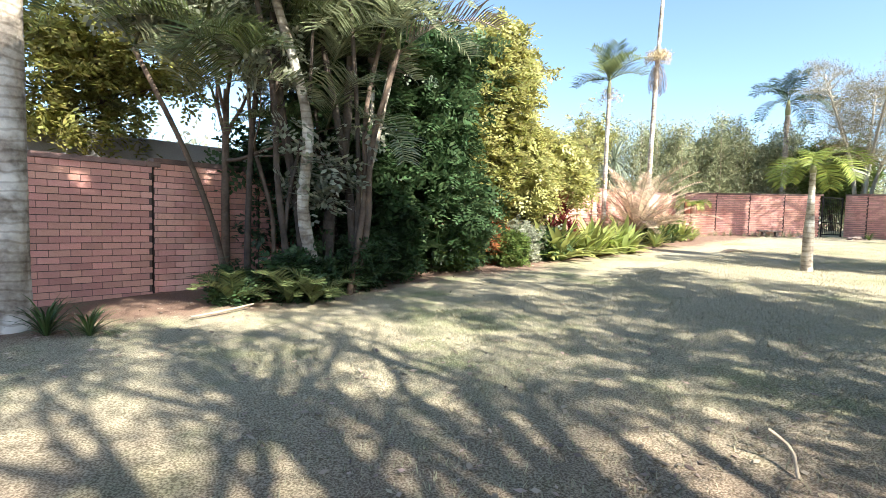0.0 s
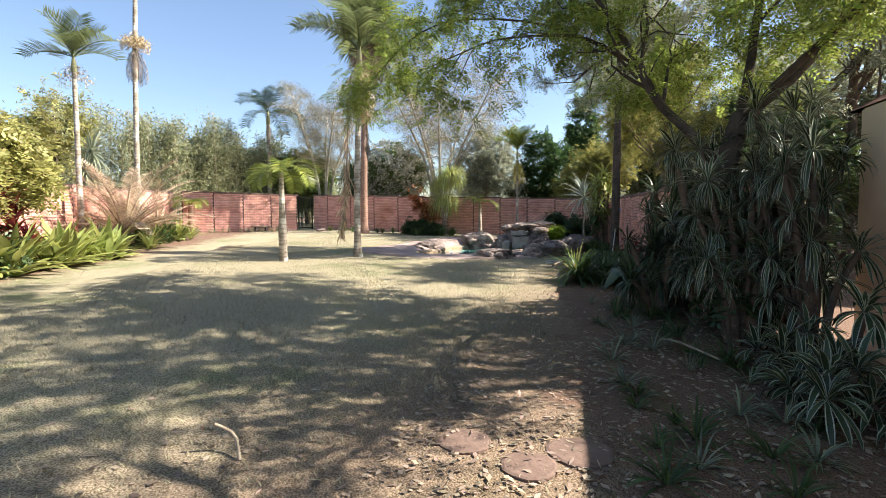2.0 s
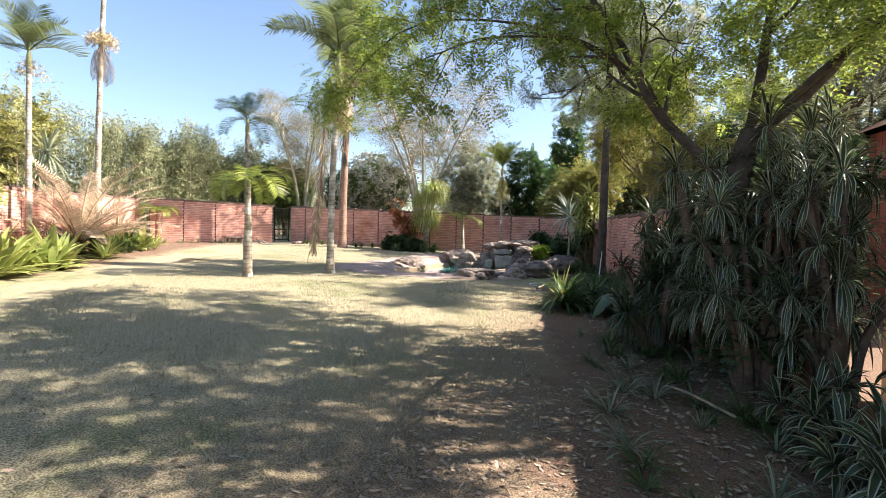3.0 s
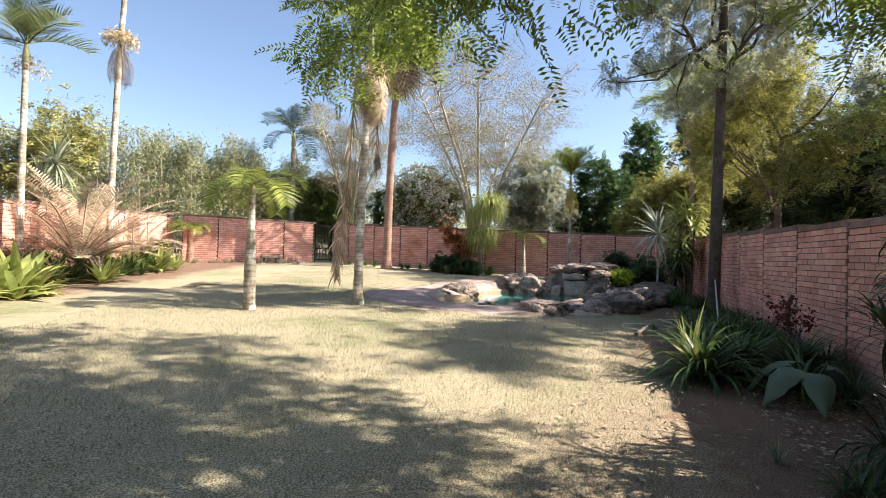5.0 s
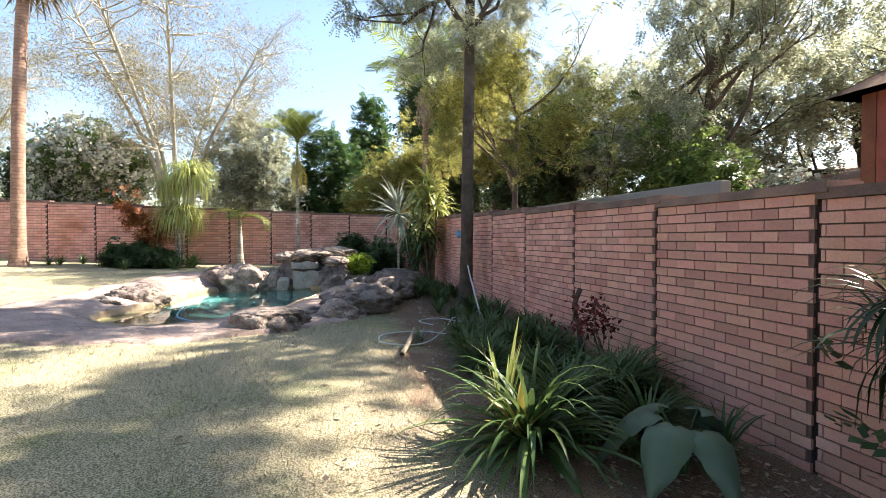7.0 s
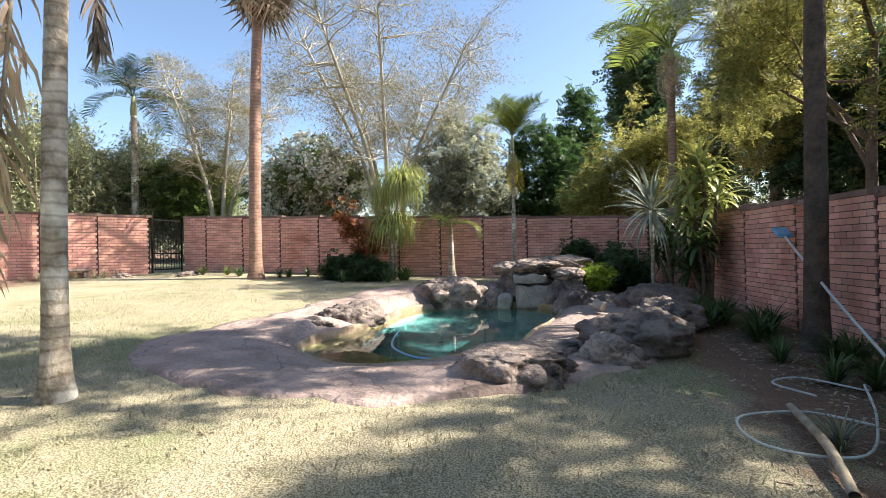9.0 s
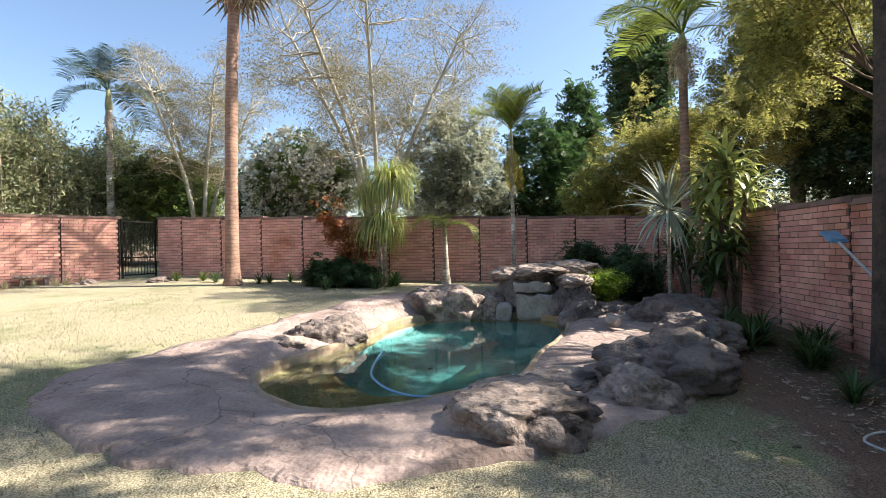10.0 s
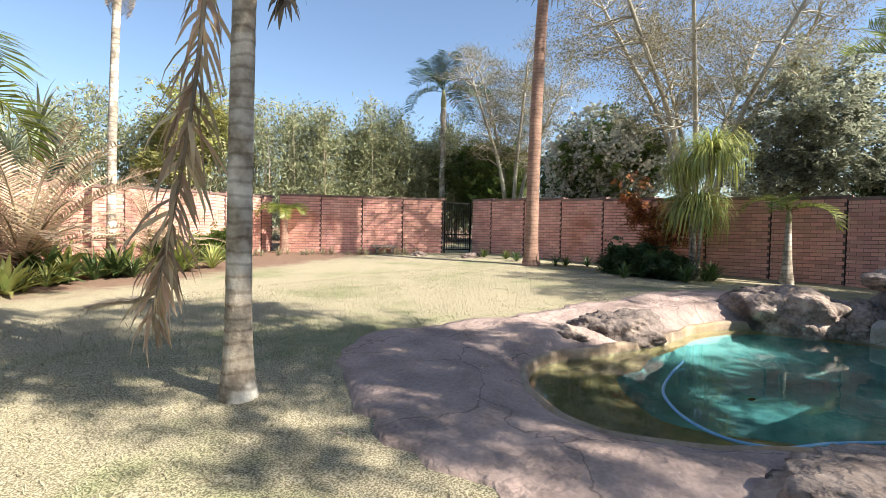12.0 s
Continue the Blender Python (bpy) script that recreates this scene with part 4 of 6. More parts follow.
fever_tree(28.7, 6.9, 11.0, 4.7, 31, 7)
fever_tree(31.0, 15.6, 11.0, 2.9, 32, 5)
BEHIND = "trees behind the back wall"
tree("flowering_tree", 28.4, 10.0, "rounded green tree covered in white blossom", BROWNBARK, 2.5, 0.15, [(0, 0, 3.6, 1.5, 1.5, 1.5), (0.2, -1.0, 3.2, 1.3, 1.2, 1.2), (0, 0.7, 2.8, 1.2, 1.2, 1.2)], LEAFMID, 210, 42, 0.13, 41, 0.22, 0.6, flowers=(BLOSSOM, 800), group=BEHIND)
tree("olive_tree", 29.2, 4.2, "rounded grey-olive tree behind the wall", BROWNBARK, 2.5, 0.15, [(0, 0, 4.1, 1.8, 1.8, 1.9), (0, 0.9, 3.2, 1.5, 1.3, 1.5), (0.2, -0.9, 3.2, 1.3, 1.3, 1.4)], LEAFOLIVE, 270, 55, 0.12, 42, 0.24, 0.6, group=BEHIND)
tree("conifer", 30.6, 0.7, "dense dark green conifer", BROWNBARK, 2.5, 0.15, [(0, 0.5, 3.4, 1.0, 1.0, 2.4), (0, -0.7, 3.2, 1.0, 1.0, 1.9), (0.3, 1.5, 2.7, 0.9, 0.9, 1.5)], LEAFCYPRESS, 420, 60, 0.12, 43, 0.2, 0.75, limbs=3, depth=1, group=BEHIND, droop=-0.6)
tree("cypress", 40.3, -1.8, "tall narrow dark cypress", BROWNBARK, 4, 0.2, [(0, 0, 4, 1.3, 1.3, 3.5), (0, 0, 7.2, 1.0, 1.0, 2.6)], LEAFCYPRESS, 300, 50, 0.2, 44, 0.25, 0.8, limbs=2, depth=1, droop=-0.8)
tree("pine_tree", 49, -7.5, "tall distant pine with layered boughs", DARKBARK, 13, 0.4, [(0, 0, 14, 2.6, 2.6, 1.4), (1.0, 0.3, 11.5, 2.6, 2.2, 1.1), (-1.2, 0.2, 12.8, 2.0, 2.0, 1.0), (0.3, -0.4, 16.2, 1.8, 1.8, 1.0), (-0.5, 0, 9.6, 2.2, 2.2, 0.8)], LEAFDARK, 260, 50, 0.35, 45, 0.5, 0.4, limbs=5, depth=1)
tree("garden_tree", 28.0, -1.9, "light green leafy tree behind the wall corner", BROWNBARK, 2.2, 0.14, [(0, 0, 3.4, 1.5, 1.6, 1.6), (0.2, 1.3, 2.6, 1.2, 1.2, 1.1), (0, -1.2, 4.2, 1.4, 1.3, 1.2)], LEAFFEATHER, 330, 13, 0.14, 46, 0.2, 0.4, group=BEHIND, spray=(0.3, 5, 0.13, 0.05, 0.3))
tree("round_bush", 31.6, 17.2, "dark green rounded tree beyond the gate", BROWNBARK, 1.6, 0.14, [(0, 0, 3.1, 1.8, 1.8, 1.8), (-0.4, 1.4, 3.4, 1.5, 1.4, 1.5)], LEAFMID, 300, 50, 0.15, 47, 0.24, 0.6, group=BEHIND)
tree("round_bush", 31.5, 13.0, "dark green rounded tree beyond the gate", BROWNBARK, 1.6, 0.14, [(0, 0, 3.0, 1.2, 1.2, 1.4)], LEAFDARK, 160, 50, 0.15, 48, 0.24, 0.6, group=BEHIND)
tree("round_bush", 31.0, 22.2, "yellowish green tree beyond the gate wall", BROWNBARK, 1.6, 0.14, [(0, 0, 3.2, 1.8, 1.8, 2.1), (0.9, -1.7, 2.9, 1.5, 1.5, 1.6)], LEAFFEATHER, 260, 50, 0.15, 49, 0.24, 0.6, group=BEHIND)
tree("yellow_tree", 20.0, 25.0, "yellow-leaved tree behind the sunlit wall", BROWNBARK, 3.0, 0.15, [(0, 0, 4.6, 1.5, 1.5, 0.8), (0.6, -0.4, 5.3, 1.0, 1.0, 0.5), (-0.6, 0.2, 3.4, 1.3, 1.3, 0.8)], LEAFYEL, 200, 50, 0.16, 50, 0.25, 0.5)


def bamboo_stand(x, y, h, w, seed):
    rng = rng_of(seed)
    th = root("bamboo_stand", x, y, ground_z(x, y) - 0.05, "tall pale green bamboo-like screen of fine leaves", "bamboo", "screen of bamboo behind the wall")
    t, at, head = Tubes(4), [], []
    for i in range(26):
        bx, by = rng.uniform(-w, w), rng.uniform(-w * 0.7, w * 0.7)
        hh = h * rng.uniform(0.7, 1.0)
        lx, ly = rng.uniform(-0.5, 0.5, 2)
        c = curve_pts([(bx, by, 0), (bx + lx * 0.3, by + ly * 0.3, hh * 0.55), (bx + lx, by + ly, hh)], 9)
        t.add(c, [0.035 * (1 - 0.8 * k / 8) for k in range(9)], 4)
        for k in range(90):
            f = rng.uniform(0.22, 1.0)
            p = c[min(int(f * 8), 8)] + Vector((0, 0, rng.uniform(-0.3, 0.3)))
            reach = 0.75 * (1.15 - f) + 0.1
            o = Vector((rng.normal() * reach, rng.normal() * reach, rng.normal() * 0.12))
            for _ in range(7):
                at.append(tuple(p + o + Vector(rng.normal(size=3)) * 0.15))
    tagged(piece("stemwork", t.mesh("stemwork"), STICK, th), kind="stuff")
    tagged(piece("crown", leaf_mesh("crown", at, 0.22, 0.055, rng, 0.4), LEAFBAMBOO, th), kind="stuff")


for i, (bx, by, bh, bw) in enumerate(((21.5, 25.4, 6.9, 2.0), (24.0, 23.6, 6.9, 1.8), (26.2, 22.2, 6.6, 1.5), (28.0, 21.4, 7.3, 1.5), (30.6, 19.8, 6.6, 1.5), (17.5, 27.5, 6.8, 2.0), (32.6, 17.6, 5.6, 1.5), (13.5, 28.5, 6.2, 2.0))):
    bamboo_stand(bx, by, bh, bw, 60 + i)

# behind the right wall
tree("neighbour_tree", 21.2, -9.6, "large grey-green tree in the neighbouring garden", DARKBARK, 4.0, 0.25, [(0, 0, 5.6, 2.3, 2.4, 1.9), (-1.6, -1.4, 5.0, 1.9, 1.7, 1.5), (0.8, 1.6, 4.3, 1.9, 1.6, 1.5), (-2.4, -2.6, 6.0, 1.7, 1.6, 1.3)], LEAFGUM, 380, 50, 0.125, 51, 0.2, 0.45, limbs=7)
tree("neighbour_tree", 23.5, -7.2, "dark leafy tree in the neighbouring garden", DARKBARK, 3.2, 0.22, [(0, 0, 4.4, 1.9, 1.6, 1.9), (0.5, 1.0, 3.2, 1.6, 1.4, 1.2)], LEAFDARK, 445, 55, 0.125, 52, 0.2, 0.5, limbs=6)
tree("neighbour_tree", 26.6, -9.4, "thin tall tree with open crown", DARKBARK, 6.5, 0.14, [(0, 0, 8.0, 1.6, 1.6, 1.3), (0.6, 0.8, 6.4, 1.2, 1.2, 0.8)], LEAFGUM, 175, 45, 0.125, 53, 0.2, 0.3, limbs=7)
tree("neighbour_tree", 18.6, -14.6, "large grey-green tree in the neighbouring garden", DARKBARK, 4.0, 0.25, [(0, 0, 6.2, 2.4, 2.4, 1.6), (1.2, 1.6, 4.6, 1.8, 1.6, 1.4), (-2, -1.6, 6.6, 2.0, 1.9, 1.4)], LEAFGUM, 240, 50, 0.125, 54, 0.2, 0.45, limbs=7)
tree("neighbour_tree", 15.4, -13.5, "leafy tree beside the timber structure", DARKBARK, 4.5, 0.22, [(0, 0, 6.2, 2.4, 2.0, 1.5), (-1.5, -0.6, 5.0, 1.7, 1.6, 1.2)], LEAFGUM, 200, 55, 0.125, 55, 0.2, 0.45, limbs=7)
tree("neighbour_tree", 31.5, -6.5, "dark leafy tree in the neighbouring garden", DARKBARK, 3.5, 0.22, [(0, 0, 4.6, 2.2, 2.2, 2.2), (0.5, 2.0, 3.8, 1.8, 1.8, 1.6)], LEAFDARK, 405, 55, 0.125, 56, 0.2, 0.5, limbs=6)
# added along the sun's direction so its unseen crown shades the lawn
tree("neighbour_tree", 15.4, -12.3, "added tall tree with an unseen high crown shading the lawn", DARKBARK, 11.2, 0.06, [(-0.2, 0.5, 12.7, 1.4, 0.9, 0.5), (-1.2, 0.2, 12.9, 0.9, 0.8, 0.4), (0.9, 0.1, 13.1, 0.9, 0.8, 0.4)], LEAFMID, 90, 40, 0.12, 58, 0.2, 0.3, limbs=5)
tree("neighbour_tree", 18.0, -8.6, "tall grey-green gum tree with drooping twigs", BROWNBARK, 6.5, 0.16, [(0, 0, 7.2, 1.9, 1.6, 1.4), (1.4, 0.6, 6.0, 1.5, 1.4, 1.1), (-1.6, -0.8, 6.6, 1.7, 1.4, 1.3), (0.2, 0.4, 9.4, 2.0, 1.7, 1.3), (-2.0, 0, 8.8, 1.6, 1.4, 1.2), (-3.0, -1.6, 7.4, 1.6, 1.4, 1.4), (0.6, 0.9, 4.6, 1.5, 1.2, 0.9)], LEAFGUM, 300, 14, 0.13, 59, 0.22, 0.3, limbs=10, limb_len=2.2, spray=(0.36, 6, 0.13, 0.045, 0.9))
tree("neighbour_tree", 16.6, -7.0, "dark shrubby tree behind the brick wall", DARKBARK, 1.8, 0.1, [(0, 0, 2.6, 1.3, 0.9, 1.0), (1.5, -0.6, 2.9, 1.2, 0.9, 1.2), (3.2, -1.0, 3.0, 1.3, 1.0, 1.3)], LEAFMID, 200, 40, 0.125, 61, 0.2, 0.4, limbs=5)
tree("flowering_shrub", 16.4, -9.2, "pale-flowered shrub beyond the brick wall", BROWNBARK, 1.6, 0.08, [(0, 0, 2.3, 0.9, 0.9, 0.8), (0.9, 0.4, 2.0, 0.8, 0.8, 0.7)], LEAFOLIVE, 120, 45, 0.12, 57, 0.2, 0.5, flowers=(BLOSSOM, 70), limbs=3, depth=1, category="shrub")


def neighbour_house():
    h = root("neighbour_house", 22.5, -15.5, ground_z(22, -15), "low pale house half hidden behind trees", "house")
    bm = bmesh.new()
    box(bm, -5, 6, -3, 3, -0.5, 3.1)
    part("wall", bm, WHITEPLASTER, h)
    bm = bmesh.new()
    v = [bm.verts.new(p) for p in ((-5.4, -3.5, 3.1), (6.4, -3.5, 3.1), (6.4, 3.5, 3.1), (-5.4, 3.5, 3.1), (-5.0, 0, 4.0), (6.0, 0, 4.0))]
    for f in ((0, 1, 5, 4), (2, 3, 4, 5), (1, 2, 5), (3, 0, 4), (3, 2, 1, 0)):
        bm.faces.new([v[i] for i in f])
    part("roof", bm, ROOF, h)
    for x in (-3.2, 0.2, 3.4):
        bm = bmesh.new()
        box(bm, x, x + 1.2, 3.0, 3.03, 0.9, 2.1)
        w = part("window", bm, METAL, h, "dark window in a white frame")
        bm = bmesh.new()
        for a in ((x - 0.06, x + 1.26, 0.82, 0.9), (x - 0.06, x + 1.26, 2.1, 2.18), (x - 0.06, x, 0.9, 2.1), (x + 1.2, x + 1.26, 0.9, 2.1), (x + 0.57, x + 0.63, 0.9, 2.1)):
            box(bm, a[0], a[1], 3.0, 3.05, a[2], a[3])
        part("frame", bm, WHITEPLASTER, w)


neighbour_house()


def timber_structure():
    h = root("timber_cabin", 11.7, -7.7, ground_z(11.7, -7.7), "red-stained timber cabin with tiled eaves behind the wall", "cabin")
    bm = bmesh.new()
    box(bm, -0.95, 0.95, -2.0, 1.4, -0.2, 3.75)
    part("wall", bm, SHEDWOOD, h)
    for i in range(10):
        bm = bmesh.new()
        box(bm, -0.97 + i * 0.193, -0.97 + i * 0.193 + 0.18, 1.405, 1.44, -0.1, 3.7)
        part("plank", bm, SHEDWOOD, h)
    for i in range(17):
        bm = bmesh.new()
        box(bm, 0.955, 0.99, -2.0 + i * 0.2, -2.0 + i * 0.2 + 0.187, -0.1, 3.7)
        part("plank", bm, SHEDWOOD, h)
    bm = bmesh.new()
    v = [bm.verts.new(p) for p in ((-1.3, -2.4, 3.7), (1.25, -2.4, 3.7), (1.25, 1.75, 3.7), (-1.3, 1.75, 3.7), (0.0, -0.4, 4.9), (0.05, -0.3, 4.9))]
    for f in ((0, 1, 5, 4), (1, 2, 5), (2, 3, 4, 5), (3, 0, 4), (3, 2, 1, 0)):
        bm.faces.new([v[i] for i in f])
    bmesh.ops.solidify(bm, geom=bm.faces[:], thickness=0.05)
    part("roof", bm, ROOF, h)


timber_structure()


def simple_wall(name, label, p0, p1, z0, z1, thick, mat):
    a, b = Vector((*p0, 0)), Vector((*p1, 0))
    bm = bmesh.new()
    box(bm, 0, (b - a).length, -thick, 0, z0, z1)
    bmesh.ops.bevel(bm, geom=[e for e in bm.edges], offset=0.015, segments=1, affect="EDGES")
    w = part(name, bm, mat)
    w.matrix_basis = pose(a.x, a.y, 0, 0, 0, math.degrees(math.atan2(b.y - a.y, b.x - a.x)))
    tagged(w, label, "wall", kind="structure")


simple_wall("wall_neighbour", "grey plastered boundary wall behind the brick wall", (13.4, -4.6), (27.5, -4.3), -0.3, 2.72, 0.2, GREYPLASTER)
simple_wall("wall_neighbour_left", "grey plastered house wall behind the garden wall", (2.6, 14.0), (-6.0, 10.2), -0.3, 3.0, 0.25, GREYPLASTER)


def far_woods():
    rng = rng_of(70)
    at = []
    for i in range(150):
        a = radians(rng.uniform(-75, 150))
        r = rng.uniform(42, 60)
        h = rng.uniform(4.0, 7.5)
        c = np.array((16 + r * math.cos(a), 4 + r * math.sin(a), 1.6 + h * 0.45))
        at.append(c + rng.normal(size=(420, 3)) * np.array((1.9, 1.9, h * 0.27)))
    w = piece("far_woods", leaf_mesh("far_woods", np.concatenate(at), 0.55, 0.3, rng), LEAFOLIVE)
    tagged(w, "distant belt of mixed green trees", "woods", kind="stuff")


far_woods()


# ---- palms ----
_r = rng_of(100)
KING = [frond_mesh("frond", _r, 2.0, 44, 0.55, 0.035, droop=1.3, rise=0.7, hang=0.6, curl=c) for c in (-0.1, 0.0, 0.12)]
KING_S = [frond_mesh("frond", _r, 1.15, 34, 0.36, 0.03, droop=1.5, rise=0.8, hang=0.45, curl=c) for c in (-0.1, 0.1)]
KING_A = [frond_mesh("frond", _r, 1.35, 40, 0.36, 0.028, droop=2.0, rise=0.75, hang=0.3, vee=0.35, curl=c) for c in (-0.15, 0.15)]
UPRIGHT = [frond_mesh("frond", _r, 1.3, 36, 0.42, 0.03, droop=0.9, rise=0.5, hang=0.25, vee=0.55, curl=c) for c in (-0.1, 0.1)]
ARECA = [frond_mesh("frond", _r, 1.8, 40, 0.42, 0.03, droop=1.3, rise=0.9, hang=0.35, vee=0.6, curl=c) for c in (-0.12, 0.05)]
DEADF = [frond_mesh("dead_frond", _r, 1.2, 26, 0.3, 0.022, droop=0.9, rise=0.1, hang=1.6, vee=0.0, curl=c, lean=1.0) for c in (-0.25, 0.25)]


def palm(name, x, y, height, label, bark, fronds, frond_mat, count, seed, r0=0.13, r1=0.09, lean=(0, 0), tilt=(-20, 45), rings=0.02, swell=0.05, bulge=0.0, shaft=0.6, dead=0, flowers=0, scale=(0.9, 1.1), first=0, group="garden palms", dead_mat=None, z=None, bend=None):
    rng = rng_of(seed)
    th = root(name, x, y, ground_z(x, y) if z is None else z, label, "palm", group)
    top = palm_trunk(th, height, r0, r1, bark, rng, lean, rings, swell, bulge, bend=bend)
    if shaft:
        t = Tubes(10)
        t.add([top, (top[0], top[1], top[2] + shaft * 0.3), (top[0], top[1], top[2] + shaft)], [r1 * 1.15, r1 * 1.25, r1 * 0.5])
        piece("crownshaft", t.mesh("crownshaft"), CROWNSHAFT, th, "smooth green crownshaft", True)
    put_fronds(th, fronds, frond_mat, (top[0], top[1], top[2] + shaft * 0.85), count, rng, tilt=tilt, size=scale, first=first)
    if dead:
        put_fronds(th, DEADF, dead_mat or DEAD, (top[0], top[1], top[2] + 0.05), dead, rng, "dry hanging straw frond", (-80, -48), name="dead_frond", size=(0.6, 1.1))
    if flowers:
        at = []
        for i in range(9):
            a = rng.uniform(0, 6.28)
            for k in range(flowers):
                f = rng.uniform(0.1, 1)
                at.append((top[0] + math.cos(a) * 0.42 * f + rng.normal() * 0.05, top[1] + math.sin(a) * 0.42 * f + rng.normal() * 0.05, top[2] + 0.1 - 0.35 * f * f + rng.normal() * 0.08))
        tagged(piece("flower_spray", leaf_mesh("flower_spray", at, 0.12, 0.02, rng, 0.6), FLOWER, th, "cream branching flower spray"), kind="stuff")
    return th, top


# the pale palm beside the pool, with one long dry frond hanging to the lawn
pa, pt = palm("king_palm", 13.78, 5.85, 5.15, "tall pale ringed palm beside the pool paving", PALEBARK, KING, FROND, 11, 101, 0.098, 0.075, lean=(0.05, -0.14), rings=0.03, swell=0.06, shaft=0.9, dead=24, flowers=60, tilt=(0, 60))

def dry_frond(thing, line, seed, mat, long=0.42, n=95):
    """A withered frond hanging along a curve, its leaflets limp and ragged."""
    rng = rng_of(seed)
    c = curve_pts(line, 40)
    t = Tubes(6)
    t.add(c, [0.026 * (1 - 0.75 * k / 39) for k in range(40)])
    o = piece("dead_frond", t.mesh("dead_frond"), DEADGREY, thing, "long dry frond hanging down to the grass")
    v, q = [], []
    for k in range(n):
        f = 0.12 + 0.88 * k / n
        i = min(int(f * 39), 38)
        p = c[i].lerp(c[i + 1], f * 39 - i)
        along = (c[i + 1] - c[i]).normalized()
        side = along.cross(Vector((0.36, 0.93, 0))).normalized()
        for sg in (-1, 1):
            if rng.uniform() < 0.12:
                continue
            d = (side * sg * rng.uniform(0.25, 0.75) + along * 0.6 + Vector(rng.normal(size=3)) * 0.22).normalized()
            le = long * rng.uniform(0.55, 1.25) * (0.55 + 0.8 * math.sin(math.pi * min(f, 0.85)))
            w = rng.uniform(0.012, 0.023)
            flat = d.cross(Vector(rng.normal(size=3))).normalized()
            b = len(v)
            x = p.copy()
            for m in range(5):
                ww = w * (0.7, 1.0, 0.9, 0.6, 0.1)[m]
                v += [tuple(x - flat * ww), tuple(x + flat * ww)]
                d = (d + Vector((0, 0, -0.42)) + Vector(rng.normal(size=3)) * 0.1).normalized()
                x = x + d * le / 4
            q += [(b + 2 * m, b + 2 * m + 1, b + 2 * m + 3, b + 2 * m + 2) for m in range(4)]
    tagged(piece("withered_foliage", mesh_np("withered_foliage", v, q), mat, o, "ragged straw leaflets"), kind="stuff")


dry_frond(pa, [(pt[0] - 0.02, pt[1] + 0.1, pt[2] + 0.3), (pt[0] - 0.12, pt[1] + 0.28, pt[2] - 0.2), (-0.19, 0.18, 3.05), (-0.29, 0.2, 2.1), (-0.43, 0.23, 1.2), (-0.53, 0.26, 0.66)], 99, DEAD, 0.4, 115)
dry_frond(pa, [(pt[0], pt[1] - 0.05, pt[2] + 0.3), (pt[0] + 0.25, pt[1] - 0.1, pt[2]), (0.22, -0.25, 3.6), (0.2, -0.28, 3.0)], 98, DEADGREY, 0.3, 60)

palm("short_palm", 11.85, 7.1, 2.15, "short pale-trunked palm on the open lawn", PALEBARK, KING_A, FRONDYEL, 7, 102, 0.095, 0.055, rings=0.03, swell=0.02, bulge=0.025, shaft=0.22, tilt=(-35, 18), scale=(0.72, 0.9))
palm("tall_palm", 14.85, 14.6, 9.2, "very tall slim palm with dry skirt", PALEBARK, KING, FROND, 9, 103, 0.095, 0.07, lean=(0.35, 0.1), shaft=0.7, tilt=(0, 50))
palm("tall_palm", 12.1, 13.9, 5.2, "tall slim palm with ragged crown", PALEBARK, UPRIGHT, FROND, 9, 104, 0.085, 0.06, shaft=0.5, tilt=(-10, 50), flowers=40, scale=(0.9, 1.2))
palm("tall_palm", 29.65, 18.85, 6.6, "slim palm outside the gate with drooping fronds", PALEBARK, KING, FRONDDARK, 9, 105, 0.17, 0.12, shaft=0.9, tilt=(-50, 30), dead=3, dead_mat=DEADGREY, scale=(1.1, 1.4))
palm("golden_cane_palm", 24.4, 2.05, 3.75, "slender palm with upright yellow-green fronds", PALEBARK, UPRIGHT, FRONDYEL, 9, 106, 0.055, 0.045, shaft=0.5, tilt=(8, 62), dead=4, scale=(0.85, 1.1), dead_mat=STRAPYEL)
palm("young_palm", 25.2, 4.0, 1.35, "young palm with an arching yellow-green frond", PALEBARK, KING_A, FRONDYEL, 4, 107, 0.11, 0.055, shaft=0.3, tilt=(-20, 5), first=-95, scale=(0.75, 1.0))
palm("queen_palm", 24.9, -2.45, 6.3, "leaning queen palm with dry grey fronds", REDBARK, KING, FRONDYEL, 9, 108, 0.13, 0.1, shaft=0.4, tilt=(-15, 40), dead=9, flowers=70, dead_mat=DEAD, scale=(1.25, 1.6), first=20)
palm("tree_fern", 20.2, 17.0, 1.35, "short fern palm against the brick wall", REDBARK, KING_A, FRONDYEL, 9, 109, 0.13, 0.12, shaft=0.0, tilt=(-25, 10), dead=0, scale=(0.6, 0.8))
palm("shade_palm", -1.95, 6.95, 6.4, "thick grey palm trunk near the boundary wall", PALEBARK, KING, FROND, 9, 110, 0.16, 0.12, shaft=0.8, dead=4, tilt=(-10, 50))

# dry skirt and flower cluster half way up the tall palm
sk = root("palm_skirt", 15.0, 14.62, ground_z(15, 14.6) + 6.8, "dry brown frond bundle and seed cluster on the palm", "dead fronds")
_r = rng_of(120)
at = [(rng_a * 0.5 * math.cos(th_), rng_a * 0.5 * math.sin(th_), 0.35 - 0.25 * rng_a + _r.normal() * 0.1) for rng_a, th_ in zip(_r.uniform(0.1, 1, 900), _r.uniform(0, 6.28, 900))]
piece("seed_head", leaf_mesh("seed_head", at, 0.14, 0.03, _r, 0.3), FLOWER, sk, "straw-coloured seed head")["kind"] = "stuff"
put_fronds(sk, DEADF, DEADGREY, (0, 0, 0.1), 4, _r, "", (-80, -60), name="dead_frond", size=(0.9, 1.15))


